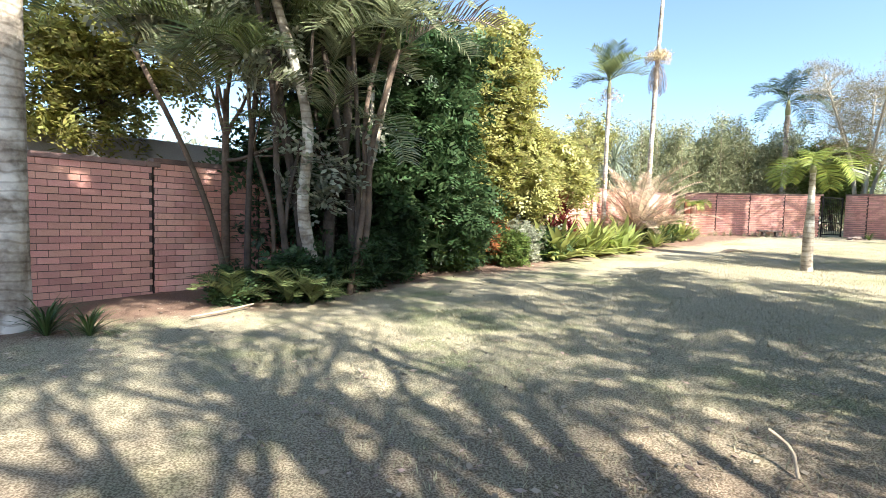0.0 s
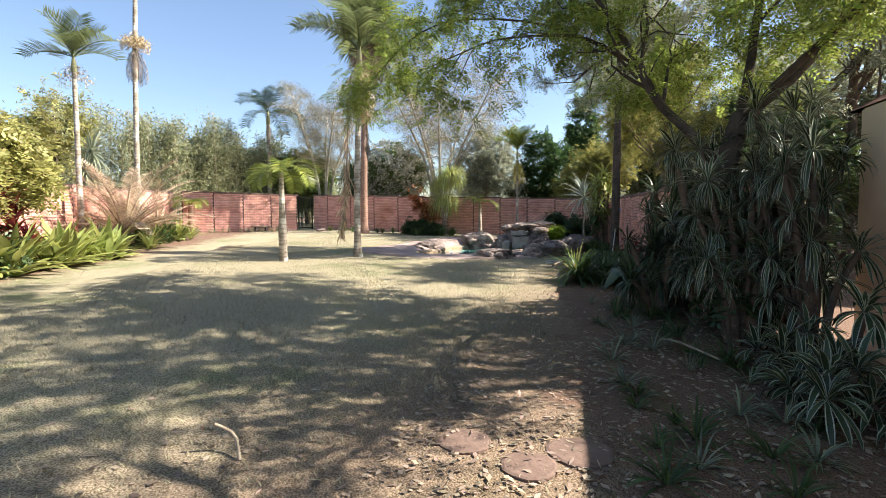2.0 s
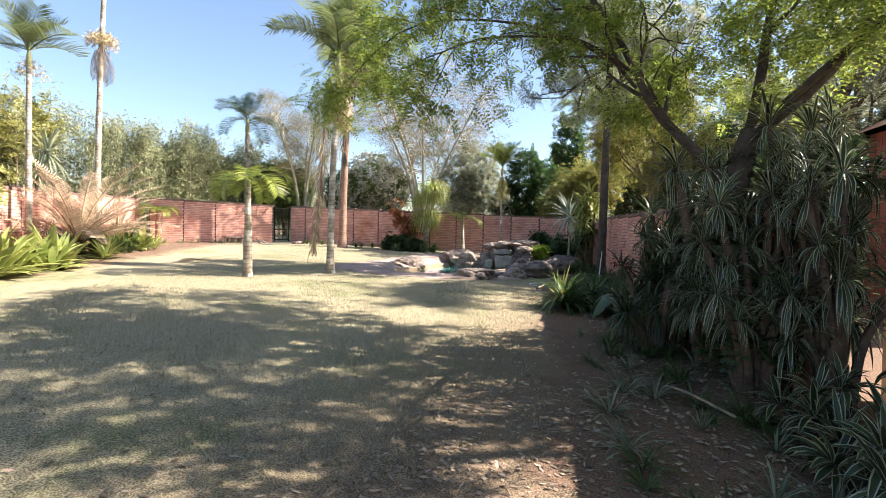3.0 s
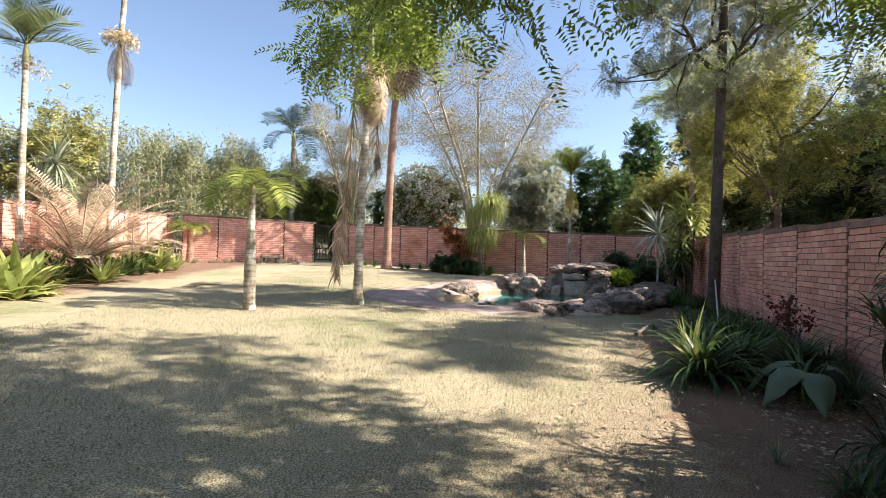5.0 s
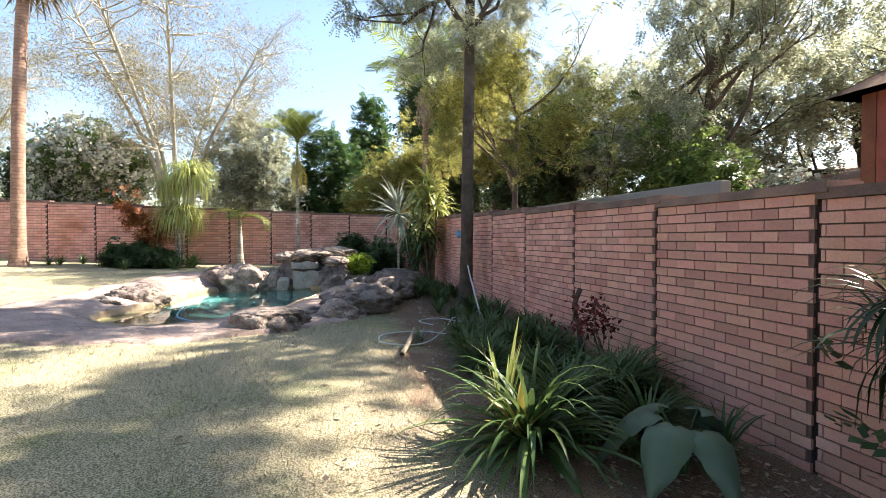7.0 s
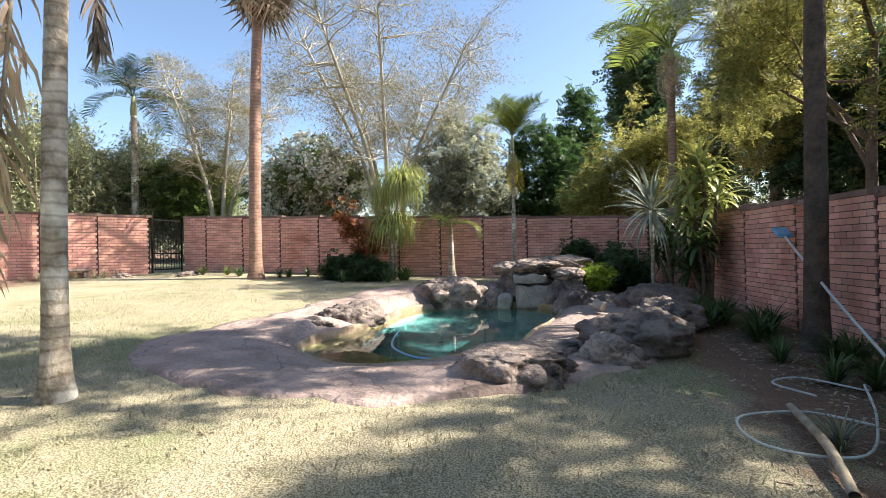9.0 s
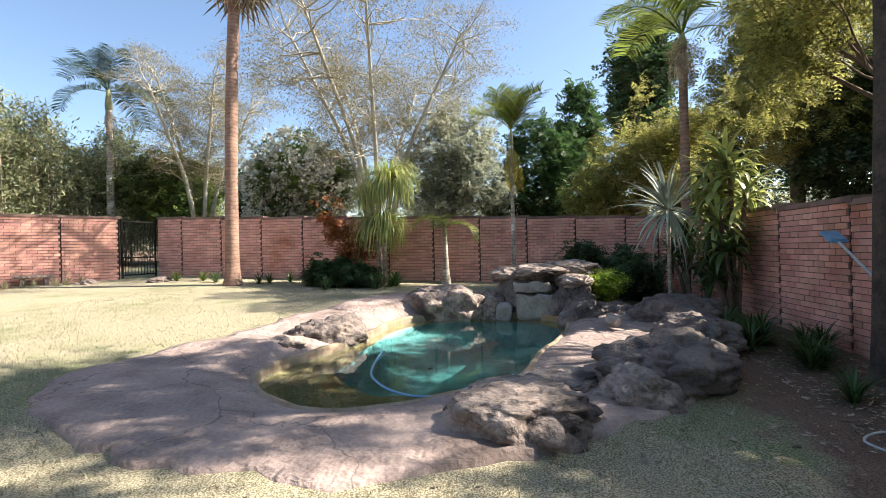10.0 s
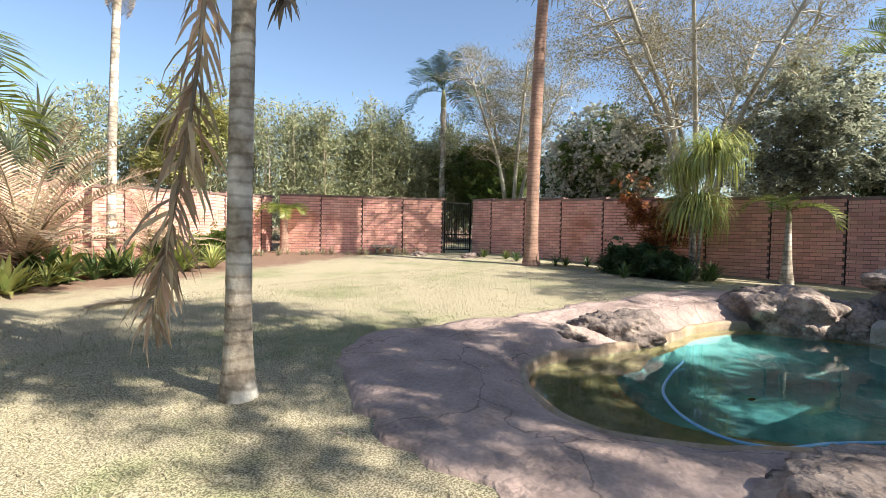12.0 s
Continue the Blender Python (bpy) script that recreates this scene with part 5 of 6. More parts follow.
# fan palm with a thatch of dead leaves
def fan_mesh(name, rng, n, length, width, droop):
    v, q = [], []
    for i in range(n):
        a = radians(-105 + 210 * i / (n - 1))
        d = Vector((math.cos(a), math.sin(a), 0))
        s = Vector((-math.sin(a), math.cos(a), 0))
        le = length * rng.uniform(0.85, 1.1) * (0.75 + 0.25 * math.cos(a / 2))
        b = len(v)
        base = Vector((0.55, 0, 0.1))
        for f, w in ((0.0, 0.1), (0.5, 1.0), (0.8, 0.6), (1.0, 0.08)):
            p = base + d * le * f + Vector((0, 0, -droop * f * f))
            v += [tuple(p - s * w * width / 2), tuple(p + s * w * width / 2)]
        q += [(b + 2 * k, b + 2 * k + 1, b + 2 * k + 3, b + 2 * k + 2) for k in range(3)]
    b = len(v)
    v += [(0, -0.02, 0), (0, 0.02, 0), (0.58, 0.015, 0.1), (0.58, -0.015, 0.1)]
    q.append((b, b + 1, b + 2, b + 3))
    return mesh_np(name, v, q)


def fan_palm(x, y, h):
    rng = rng_of(130)
    th = root("fan_palm", x, y, ground_z(x, y), "tall red-brown fan palm with thatch of dead leaves", "palm", "garden palms")
    top = palm_trunk(th, h, 0.185, 0.14, REDBARK, rng, lean=(0.15, -0.3), rings=0.012, swell=0.1)
    live = [fan_mesh("fan_leaf", rng, 26, 0.95, 0.075, 0.35) for _ in range(2)]
    dead = [fan_mesh("dead_fan_leaf", rng, 22, 0.9, 0.06, 0.7) for _ in range(2)]
    for i in range(26):
        o = piece("fan_leaf", live[i % 2], FROND if i % 3 else FRONDYEL, th)
        o.matrix_basis = pose(top[0], top[1], top[2] + 0.2, 0, 0, 137.5 * i) @ pose(0, 0, 0, 0, -rng.uniform(-35, 75), 0) @ Matrix.Diagonal((1.5, 1.5, 1.5, 1))
    for i in range(38):
        o = piece("dead_leaf", dead[i % 2], DEADGREY if i % 2 else DEAD, th, "grey dead fan leaf")
        o.matrix_basis = pose(top[0], top[1], top[2] - rng.uniform(-0.1, 0.7), 0, 0, 137.5 * i + rng.uniform(-20, 20)) @ pose(0, 0, 0, 0, -rng.uniform(-84, -38), 0) @ Matrix.Diagonal((k_ := rng.uniform(0.8, 1.4), k_, k_, 1))


fan_palm(23.8, 9.75, 9.9)

# ---- rosettes and bed plants ----
_r = rng_of(140)
M_LILY = strap_mesh("foliage", _r, 170, 0.8, 0.036, (12, 86), 2.3, segs=7)
M_LILY2 = strap_mesh("foliage", _r, 60, 0.55, 0.03, (25, 88), 1.7)
M_YUCCA = strap_mesh("foliage", _r, 110, 0.95, 0.05, (-70, 88), 1.0, fold=0.3, segs=5)
M_CORN = strap_mesh("foliage", _r, 34, 0.6, 0.085, (-30, 80), 2.1)
M_SPIDER, M_SPIDER_EDGE = margin_mesh("foliage", _r, 42, 0.42, 0.036, (-60, 82), 1.7)
M_VARI, M_VARI_EDGE = margin_mesh("foliage", _r, 26, 0.42, 0.062, (-35, 80), 1.6)
M_LOW = strap_mesh("foliage", _r, 34, 0.42, 0.022, (5, 70), 1.6)
M_BROM = strap_mesh("foliage", _r, 30, 0.6, 0.11, (15, 80), 1.0)
M_AGAP = strap_mesh("foliage", _r, 50, 0.55, 0.035, (30, 85), 1.5)
M_PONY = strap_mesh("foliage", _r, 420, 1.35, 0.035, (10, 88), 4.6, segs=9)
M_DRAG = strap_mesh("foliage", _r, 90, 0.72, 0.045, (-70, 85), 0.9)
M_CORDY = strap_mesh("foliage", _r, 30, 0.42, 0.08, (20, 88), 0.8)
M_FERN = [frond_mesh("foliage", _r, 0.75, 22, 0.14, 0.03, droop=1.4, rise=0.9, hang=0.2)]
M_TUFT = strap_mesh("foliage", _r, 40, 0.24, 0.012, (35, 88), 1.0, segs=3)

lily = strap_plant("clivia_clump", 10.5, -0.3, M_LILY, STRAP, "dense dark strap-leaved clump at the lawn edge", "plant", "strap plants", 1.2)
up = piece("upright_leaves", strap_mesh("upright_leaves", _r, 15, 0.85, 0.04, (74, 89), 0.25), STRAPLIGHT, lily, "tall upright pale green leaves")
up.location = (0.3, 0.1, 0)
yl = piece("yellow_leaves", strap_mesh("yellow_leaves", _r, 9, 0.45, 0.07, (35, 80), 0.6), STRAPYEL, lily, "yellowed leaves in the middle")
yl.location = (-0.1, 0.12, 0.15)
for i, (x, y, s) in enumerate(((10.9, -0.75, 0.9), (11.5, -0.85, 0.85), (11.2, -1.35, 0.9), (12.0, -1.3, 0.8), (10.5, -1.25, 0.8), (12.7, -1.5, 0.7))):
    strap_plant("clivia_clump", x, y, M_LILY2 if i % 2 else M_LILY, STRAP, "dark strap-leaved bed plant below the brick wall", "plant", "strap plants", s, 40 * i)
_b = rng_of(145)
for i in range(44):
    x, y = _b.uniform(10.4, 14.2), _b.uniform(-1.85, -0.45)
    if math.hypot(x - 10.0, y + 1.15) < 0.45 or math.hypot(x - 16.75, y + 1.62) < 0.3:
        continue
    strap_plant("clivia_clump", x, y, M_LILY2 if i % 3 else M_LILY, STRAP, "dark strap-leaved bed plant below the brick wall", "plant", "strap plants", _b.uniform(0.6, 1.0), _b.uniform(0, 360))
for i in range(14):
    x, y = _b.uniform(14.9, 18.6), _b.uniform(-1.85, -0.85)
    if math.hypot(x - 16.75, y + 1.62) > 0.35:
        strap_plant("clivia_clump", x, y, M_LILY2, STRAP, "low dark strap-leaved plant in the shaded bed", "plant", "strap plants", _b.uniform(0.7, 1.0), _b.uniform(0, 360))
strap_plant("grass_tuft", 13.7, -0.1, M_LILY2, STRAPPALE, "pale striped tuft at the bed edge", "plant", "", 0.55)
for i, (x, y) in enumerate(((17.4, -1.2), (18.0, -0.9), (18.6, -1.3), (16.2, -1.5), (19.2, -1.1), (15.4, -1.6), (14.6, -1.4), (13.7, -1.5))):
    strap_plant("clivia_clump", x, y, M_LILY2, STRAP, "low dark strap-leaved plant in the shaded bed", "plant", "strap plants", 0.8 + 0.1 * (i % 3), 70 * i)


def big_leaf_plant(x, y):
    th = root("elephant_ear", x, y, ground_z(x, y), "low plant with a few huge drooping grey-green leaves", "plant")
    for k, (az, le, high) in enumerate(((175, 0.5, 0.36), (122, 0.56, 0.38), (62, 0.54, 0.4), (20, 0.5, 0.4), (-70, 0.45, 0.4))):
        v, q = [], []
        n = 12
        for i in range(n + 1):
            f = i / n
            w = 0.19 * (le / 0.7) * (math.sin(math.pi * (0.06 + 0.94 * f) ** 0.8) ** 0.75 if i < n else 0.02)
            x0 = 0.16 + le * 0.72 * f
            z0 = high + 0.05 * math.sin(math.pi * f) - (high - 0.03) * f ** 1.7
            wav = 0.012 * math.sin(i * 2.1 + k)
            v += [(x0 - 0.04, -w, z0 - 0.3 * w + wav), (x0, -w * 0.5, z0 - 0.06 * w), (x0 + 0.01, 0, z0 - 0.012), (x0, w * 0.5, z0 - 0.06 * w), (x0 - 0.04, w, z0 - 0.3 * w - wav)]
        for i in range(n):
            for j in range(4):
                b = i * 5 + j
                q.append((b, b + 1, b + 6, b + 5))
        o = piece("leaf", mesh_np("leaf", v, q), BIGLEAF, th, smooth=True)
        o.matrix_basis = pose(0, 0, 0, 0, 0, az)
        t = Tubes(6)
        t.add([(0, 0, 0), (0.06, 0, high * 0.6), (0.17, 0, high)], [0.022, 0.016, 0.01])
        s = piece("stalk", t.mesh("stalk"), STRAP, th)
        s.matrix_basis = pose(0, 0, 0, 0, 0, az)


big_leaf_plant(10.0, -1.15)
strap_plant("clivia_clump", 10.1, -1.55, M_LILY2, STRAP, "dark strap-leaved plant behind the big leaves", "plant", "strap plants", 0.9)


def stemmed(name, x, y, label, stems, mesh, leaf, bark, seed, category="plant", group="", z=None, margin=None):
    """Bare stems that each end in one rosette; stems: (dx, dy, height, scale)."""
    rng = rng_of(seed)
    th = root(name, x, y, (ground_z(x, y) if z is None else z) - 0.03, label, category, group)
    for dx, dy, h, s in stems:
        t = Tubes(7)
        t.add(curve_pts([(dx * 0.25, dy * 0.25, 0), (dx * 0.5 + rng.uniform(-0.05, 0.05), dy * 0.5, h * 0.55), (dx, dy, h)], 8), [0.045 - 0.002 * k for k in range(8)], rough=0.05, rng=rng)
        piece("stem", t.mesh("stem"), bark, th, smooth=True)
        o = tagged(piece("rosette", mesh, leaf, th), kind="stuff")
        o.matrix_basis = pose(dx, dy, h, rng.uniform(-12, 12), rng.uniform(-12, 12), rng.uniform(0, 360)) @ Matrix.Diagonal((s, s, s, 1))
        if margin:
            tagged(piece("leaf_margin", margin, LEAFEDGE, o, "pale cream leaf margins"), kind="stuff")
    return th


stemmed("yucca", 21.15, -0.9, "grey-blue yucca rosette on a bare stem", [(0, 0, 1.95, 1.2)], M_YUCCA, STRAPGREY, PALEBARK, 150)
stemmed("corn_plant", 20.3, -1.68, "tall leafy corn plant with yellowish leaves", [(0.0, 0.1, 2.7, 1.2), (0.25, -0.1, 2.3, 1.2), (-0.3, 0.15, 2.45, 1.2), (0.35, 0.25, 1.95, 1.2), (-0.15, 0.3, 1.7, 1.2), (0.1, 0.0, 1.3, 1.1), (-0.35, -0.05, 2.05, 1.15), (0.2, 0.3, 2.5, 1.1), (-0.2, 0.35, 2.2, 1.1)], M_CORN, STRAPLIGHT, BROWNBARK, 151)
# low stems take the dark leaf material to stand in for shade
stemmed("corn_plant", 21.9, -1.5, "corn plant by the wall, shade put into its leaf colour", [(0.0, 0.1, 1.2, 1.1), (0.3, -0.1, 0.8, 1.1), (-0.3, 0.15, 1.4, 1.1), (0.5, 0.2, 1.0, 1.0)], M_CORN, STRAP, BROWNBARK, 152)
stemmed("corn_plant", 20.2, -1.6, "lower corn plant leaves, shade put into their colour", [(0.1, 0.1, 1.5, 1.1), (0.3, 0.2, 1.0, 1.1), (-0.3, 0.2, 1.2, 1.1), (-0.1, 0.3, 0.7, 1.0), (0.45, -0.05, 1.4, 1.0)], M_CORN, STRAP, BROWNBARK, 155)
stemmed("dragon_tree", 13.75, 15.3, "drooping green dragon tree rosettes on bare stems", [(0, 0, 3.1, 1.35), (-0.5, -0.3, 2.4, 1.2), (0.4, 0.3, 2.4, 1.1)], M_DRAG, STRAPPALE, PALEBARK, 153)
stemmed("ponytail_palm", 24.7, 5.75, "ponytail palms with drooping yellowish leaf tufts", [(0.1, -0.25, 2.9, 1.0), (-0.1, 0.0, 1.55, 0.95), (0.1, 0.3, 2.5, 0.7)], M_PONY, STRAPLIGHT, PALEBARK, 154)
M_DRY = [frond_mesh("frond", _r, 1.7, 34, 0.15, 0.022, droop=0.8, rise=0.6, hang=0.2, vee=0.3, curl=c) for c in (-0.15, 0.15)]
for x, y, n, sc in ((13.3, 13.6, 46, 1.6), (15.7, 14.7, 24, 1.2)):
    va = root("dry_cycad", x, y, ground_z(x, y), "large vase of straw-coloured dry fronds by the wall", "plant", "dry cycads")
    put_fronds(va, M_DRY, DEAD, (0, 0, 0.35), n, _r, "dry straw frond", (-15, 50), size=(sc * 0.7, sc * 1.15))
    o = tagged(piece("foot_leaves", strap_mesh("foot_leaves", _r, 60, 0.6, 0.05, (-20, 70), 1.0), DEADGREY, va, "withered leaves at the foot"), kind="stuff")
    o.location = (0, 0, 0.35)
    t = Tubes(9)
    t.add([(0, 0, -0.05), (0, 0, 0.2), (0, 0, 0.4)], [0.2, 0.17, 0.1])
    piece("trunk", t.mesh("trunk"), BROWNBARK, va)

# shaded bed by the house
_r = rng_of(159)
for i, (x, y, w, h, n) in enumerate(((7.25, -1.7, 0.45, 2.35, 15), (8.35, -1.6, 0.5, 1.95, 13), (6.45, -1.85, 0.5, 2.3, 15), (8.75, -1.8, 0.3, 1.45, 6), (6.85, -2.55, 0.45, 2.8, 14), (7.8, -1.25, 0.35, 1.1, 7), (6.15, -2.4, 0.3, 2.2, 10))):
    sts = [(_r.uniform(-w, w), _r.uniform(-0.3, 0.45), h * _r.uniform(0.25, 1.0), _r.uniform(0.8, 1.15)) for _ in range(int(n * 1.7))]
    stemmed("dracaena_shrub", x, y, "dense dark dracaena shrub with striped drooping leaves", sts, M_SPIDER, STRAPDARK, BROWNBARK, 160 + i, "shrub", "dracaena shrubs", margin=M_SPIDER_EDGE if i % 2 == 0 else None)
tree("shrub", 7.5, -2.0 + 0.15, "dense dark leafy shrub under the dracaenas", BROWNBARK, 0.6, 0.05, [(0, 0, 0.9, 1.0, 0.35, 0.9), (1.1, 0.1, 0.6, 0.7, 0.35, 0.6), (-0.9, 0, 0.9, 0.6, 0.4, 0.9), (-0.75, -0.75, 1.5, 0.5, 0.3, 1.1), (-0.1, -0.35, 1.6, 0.6, 0.25, 0.9)], LEAFDARK, 80, 40, 0.10, 166, 0.12, 0.4, limbs=3, depth=1, category="shrub")
for i, (x, y, s) in enumerate(((4.45, -1.75, 0.9), (4.85, -2.0, 0.95), (4.2, -2.15, 0.9), (5.5, -1.9, 0.85))):
    stemmed("dracaena_shrub", x, y, "low striped dracaena tuft by the plastered wall", [(0, 0, 0.35, s), (0.2, 0.15, 0.2, s), (-0.2, 0.1, 0.25, s), (0.05, -0.2, 0.75 if i == 1 else 0.4, s)], M_VARI, STRAPDARK, BROWNBARK, 170 + i, "shrub", "dracaena shrubs", margin=M_VARI_EDGE)

# ---- left bed: palm clump and hedges ----
_r = rng_of(180)
cl = root("areca_clump", 0.7, 8.35, ground_z(0.7, 8.3) - 0.03, "tall clump of grey palm stems with arching fronds", "palm clump")
for i in range(17):
    bx, by = _r.uniform(-0.6, 1.4), _r.uniform(-0.6, 0.45)
    h = _r.uniform(3.0, 5.4)
    lx, ly = _r.uniform(-0.9, 0.7) - (0.5 if bx < -0.1 else 0.0), _r.uniform(-0.5, 0.4)
    t = Tubes(8)
    r = _r.uniform(0.03, 0.05) if i % 3 else _r.uniform(0.06, 0.085)
    kink = _r.uniform(-0.16, 0.16, 2)
    t.add(curve_pts([(bx, by, -0.05), (bx + lx * 0.2 + kink[0], by + ly * 0.3, h * 0.3), (bx + lx * 0.5 + kink[1], by + ly * 0.5, h * 0.62), (bx + lx, by + ly, h)], 18), [r * (1.25 - 0.03 * k) * (1.03 if k % 2 else 0.96) for k in range(18)], rough=0.05, rng=_r)
    piece("stem", t.mesh("stem"), PALEBARK if i % 6 == 3 else (BROWNBARK if i % 2 else DARKBARK), cl, smooth=True)
    for k in range(4):
        o = tagged(piece("frond", ARECA[k % 2], (FROND, FRONDGREY, FRONDGREY, DEADGREY if i % 2 else FROND)[k], cl), kind="stuff")
        sc = _r.uniform(0.75, 1.15)
        o.matrix_basis = pose(bx + lx, by + ly, h, 0, 0, _r.uniform(0, 360)) @ pose(0, 0, 0, 0, -_r.uniform(-45, 35), 0) @ Matrix.Diagonal((sc, sc, sc, 1))
for k, (x, y) in enumerate(((0.9, 7.35), (0.2, 7.5), (1.5, 7.6), (1.2, 7.2), (2.3, 8.3))):
    f = root("ground_fern", x, y, ground_z(x, y), "low green fern at the foot of the palms", "fern", "ferns at the palm clump")
    for j in range(8):
        o = piece("frond", M_FERN[0], FROND, f)
        sc = _r.uniform(0.7, 1.1)
        o.matrix_basis = pose(0, 0, 0.02, 0, 0, 45 * j + _r.uniform(-15, 15)) @ pose(0, 0, 0, 0, -_r.uniform(-10, 30), 0) @ Matrix.Diagonal((sc, sc, sc, 1))
for k in range(20):
    o = tagged(piece("frond", ARECA[k % 2], FRONDGREY if k % 2 else FROND, cl), kind="stuff")
    sc = _r.uniform(0.7, 1.1)
    o.matrix_basis = pose(_r.uniform(-1.2, 1.4), _r.uniform(-0.6, 0.2), _r.uniform(2.5, 4.5), 0, 0, _r.uniform(180, 360)) @ pose(0, 0, 0, 0, -_r.uniform(-50, 0), 0) @ Matrix.Diagonal((sc, sc, sc, 1))
HB = "flower bed hedge"
tree("hedge_tree", 1.3, 9.3, "dark leafy tree tangled with the palm clump", DARKBARK, 2.5, 0.1, [(0, 0, 4.6, 1.7, 1.0, 1.2), (-1.2, -0.2, 4.9, 1.2, 0.9, 1.0), (0.5, -0.2, 2.6, 1.1, 0.7, 1.6), (-0.5, 0.2, 1.5, 1.0, 0.4, 1.4), (1.2, -0.3, 1.2, 0.8, 0.5, 1.0)], LEAFDARK, 900, 30, 0.13, 181, 0.13, 0.35, group=HB)
tree("hedge_tree", 0.1, 9.0, "pale small-leaved tree above the palm stems", BROWNBARK, 3.2, 0.08, [(-0.9, -0.4, 4.3, 0.9, 0.6, 0.6), (0.4, -0.5, 3.9, 0.8, 0.5, 0.6), (0.9, -0.4, 5.0, 0.9, 0.6, 0.7), (-0.3, -0.2, 5.2, 0.9, 0.6, 0.5), (1.3, -1.0, 1.9, 0.45, 0.3, 0.5)], LEAFOLIVE, 230, 26, 0.13, 187, 0.14, 0.3, group=HB)
tree("hedge_tree", 3.5, 10.0, "dense dark green hedge tree", DARKBARK, 2.2, 0.1, [(0, -0.2, 3.0, 1.35, 1.1, 1.6), (0.3, -0.4, 1.5, 1.4, 0.9, 1.3), (-0.8, -0.3, 1.4, 1.0, 0.8, 1.2), (0.6, 0.2, 4.2, 1.0, 0.9, 0.8)], LEAFDARK, 820, 30, 0.13, 182, 0.13, 0.55, group=HB)
tree("hedge_tree", 6.0, 11.3, "tall yellow-green leafy tree in the sun", BROWNBARK, 2.4, 0.1, [(0, 0, 4.0, 1.3, 1.2, 1.6), (0.4, -0.3, 2.3, 1.4, 1.0, 1.3), (-0.9, -0.1, 3.2, 1.1, 1.0, 1.5), (0.3, 0.1, 5.3, 0.8, 0.8, 0.7)], LEAFYEL, 820, 30, 0.13, 183, 0.13, 0.55, group=HB)
tree("hedge_tree", 7.8, 11.9, "rounded yellow-green shrub beside the wall", BROWNBARK, 1.3, 0.08, [(0, 0, 2.6, 1.2, 1.0, 0.9), (0.7, -0.3, 2.1, 0.9, 0.8, 0.8), (-0.6, -0.5, 2.0, 0.8, 0.8, 0.9)], LEAFYEL, 480, 30, 0.13, 184, 0.13, 0.6, group=HB)
tree("hedge_tree", -3.2, 12.0, "sunlit green tree behind the boundary wall", BROWNBARK, 2.4, 0.1, [(0, 0, 3.6, 2.0, 1.4, 1.4), (1.6, -0.2, 4.6, 1.5, 1.2, 1.0), (-1.8, 0, 4.8, 1.6, 1.3, 1.3)], LEAFFEATHER, 560, 30, 0.13, 185, 0.13, 0.5, group=HB)
tree("hedge_tree", 4.2, 13.4, "tall green tree behind the boundary wall", BROWNBARK, 3.0, 0.12, [(0, 0, 4.9, 1.8, 1.4, 1.5), (-1.9, -0.8, 5.2, 1.5, 1.2, 1.2)], LEAFMID, 480, 30, 0.13, 186, 0.13, 0.5, group=HB)
for i, (x, y, s, m, lab) in enumerate(((4.9, 10.3, 0.9, LEAFDARK, "dark green low shrub in the flower bed"), (5.7, 10.45, 0.7, RUSTLEAF, "rust-coloured leafy shrub in the flower bed"), (6.6, 10.6, 0.8, LEAFOLIVE, "grey-green low shrub in the flower bed"), (4.4, 9.7, 0.6, LEAFMID, "green ground shrub in the flower bed"), (6.0, 10.0, 0.5, LEAFMID, "green ground shrub in the flower bed"), (7.3, 10.7, 0.6, LEAFDARK, "dark green low shrub in the flower bed"), (24.2, 6.9, 0.5, LEAFDARK, "dark bushy shrub by the back wall"), (24.1, 7.4, 0.45, LEAFDARK, "dark bushy shrub by the back wall"), (24.6, 0.3, 0.9, LEAFDARK, "dark bushy shrub in the wall corner"), (23.6, -0.8, 0.8, LEAFDARK, "dark bushy shrub in the wall corner"), (17.6, 16.1, 0.55, LEAFMID, "green bush before the sunlit wall"), (22.6, -0.6, 0.6, LEAFDARK, "dark shrub behind the pool rocks"), (0.25, 7.75, 0.3, LEAFDARK, "leafy shrub before the palm stems"), (1.1, 7.75, 0.5, LEAFDARK, "dark leafy shrub before the palm stems"), (1.9, 8.2, 0.6, LEAFDARK, "leafy shrub before the palm stems"), (2.7, 8.9, 0.9, LEAFDARK, "dark leafy shrub before the hedge"), (24.0, 6.1, 0.4, LEAFDARK, "dark bushy shrub by the back wall"))):
    k = rng_of(300 + i)
    lobes = [(0, 0, 0.7 * s, 0.6 * s, 0.6 * s, 0.6 * s)] + [(k.uniform(-0.6, 0.6) * s, k.uniform(-0.4, 0.4) * s, k.uniform(0.3, 1.25) * s, k.uniform(0.25, 0.5) * s, k.uniform(0.25, 0.5) * s, k.uniform(0.2, 0.45) * s) for _ in range(4)]
    tree("shrub", x, y, lab, BROWNBARK, 0.5 * s, 0.03, lobes, m, int(150 * s + 60), 40, 0.09, 190 + i, 0.1, 0.3, limbs=3, depth=1, category="shrub", group="bed shrubs")
tree("shrub", 24.9, 6.75, "sparse reddish-orange shrub by the back wall", BROWNBARK, 0.9, 0.025, [(0, 0.2, 1.5, 0.3, 0.4, 0.35), (0, -0.4, 1.1, 0.3, 0.3, 0.4), (0, 0.6, 1.85, 0.25, 0.35, 0.25), (-0.1, 0.1, 0.9, 0.25, 0.3, 0.3)], RUSTLEAF, 70, 30, 0.09, 209, 0.1, 0.2, limbs=6, depth=2, category="shrub", group="bed shrubs")
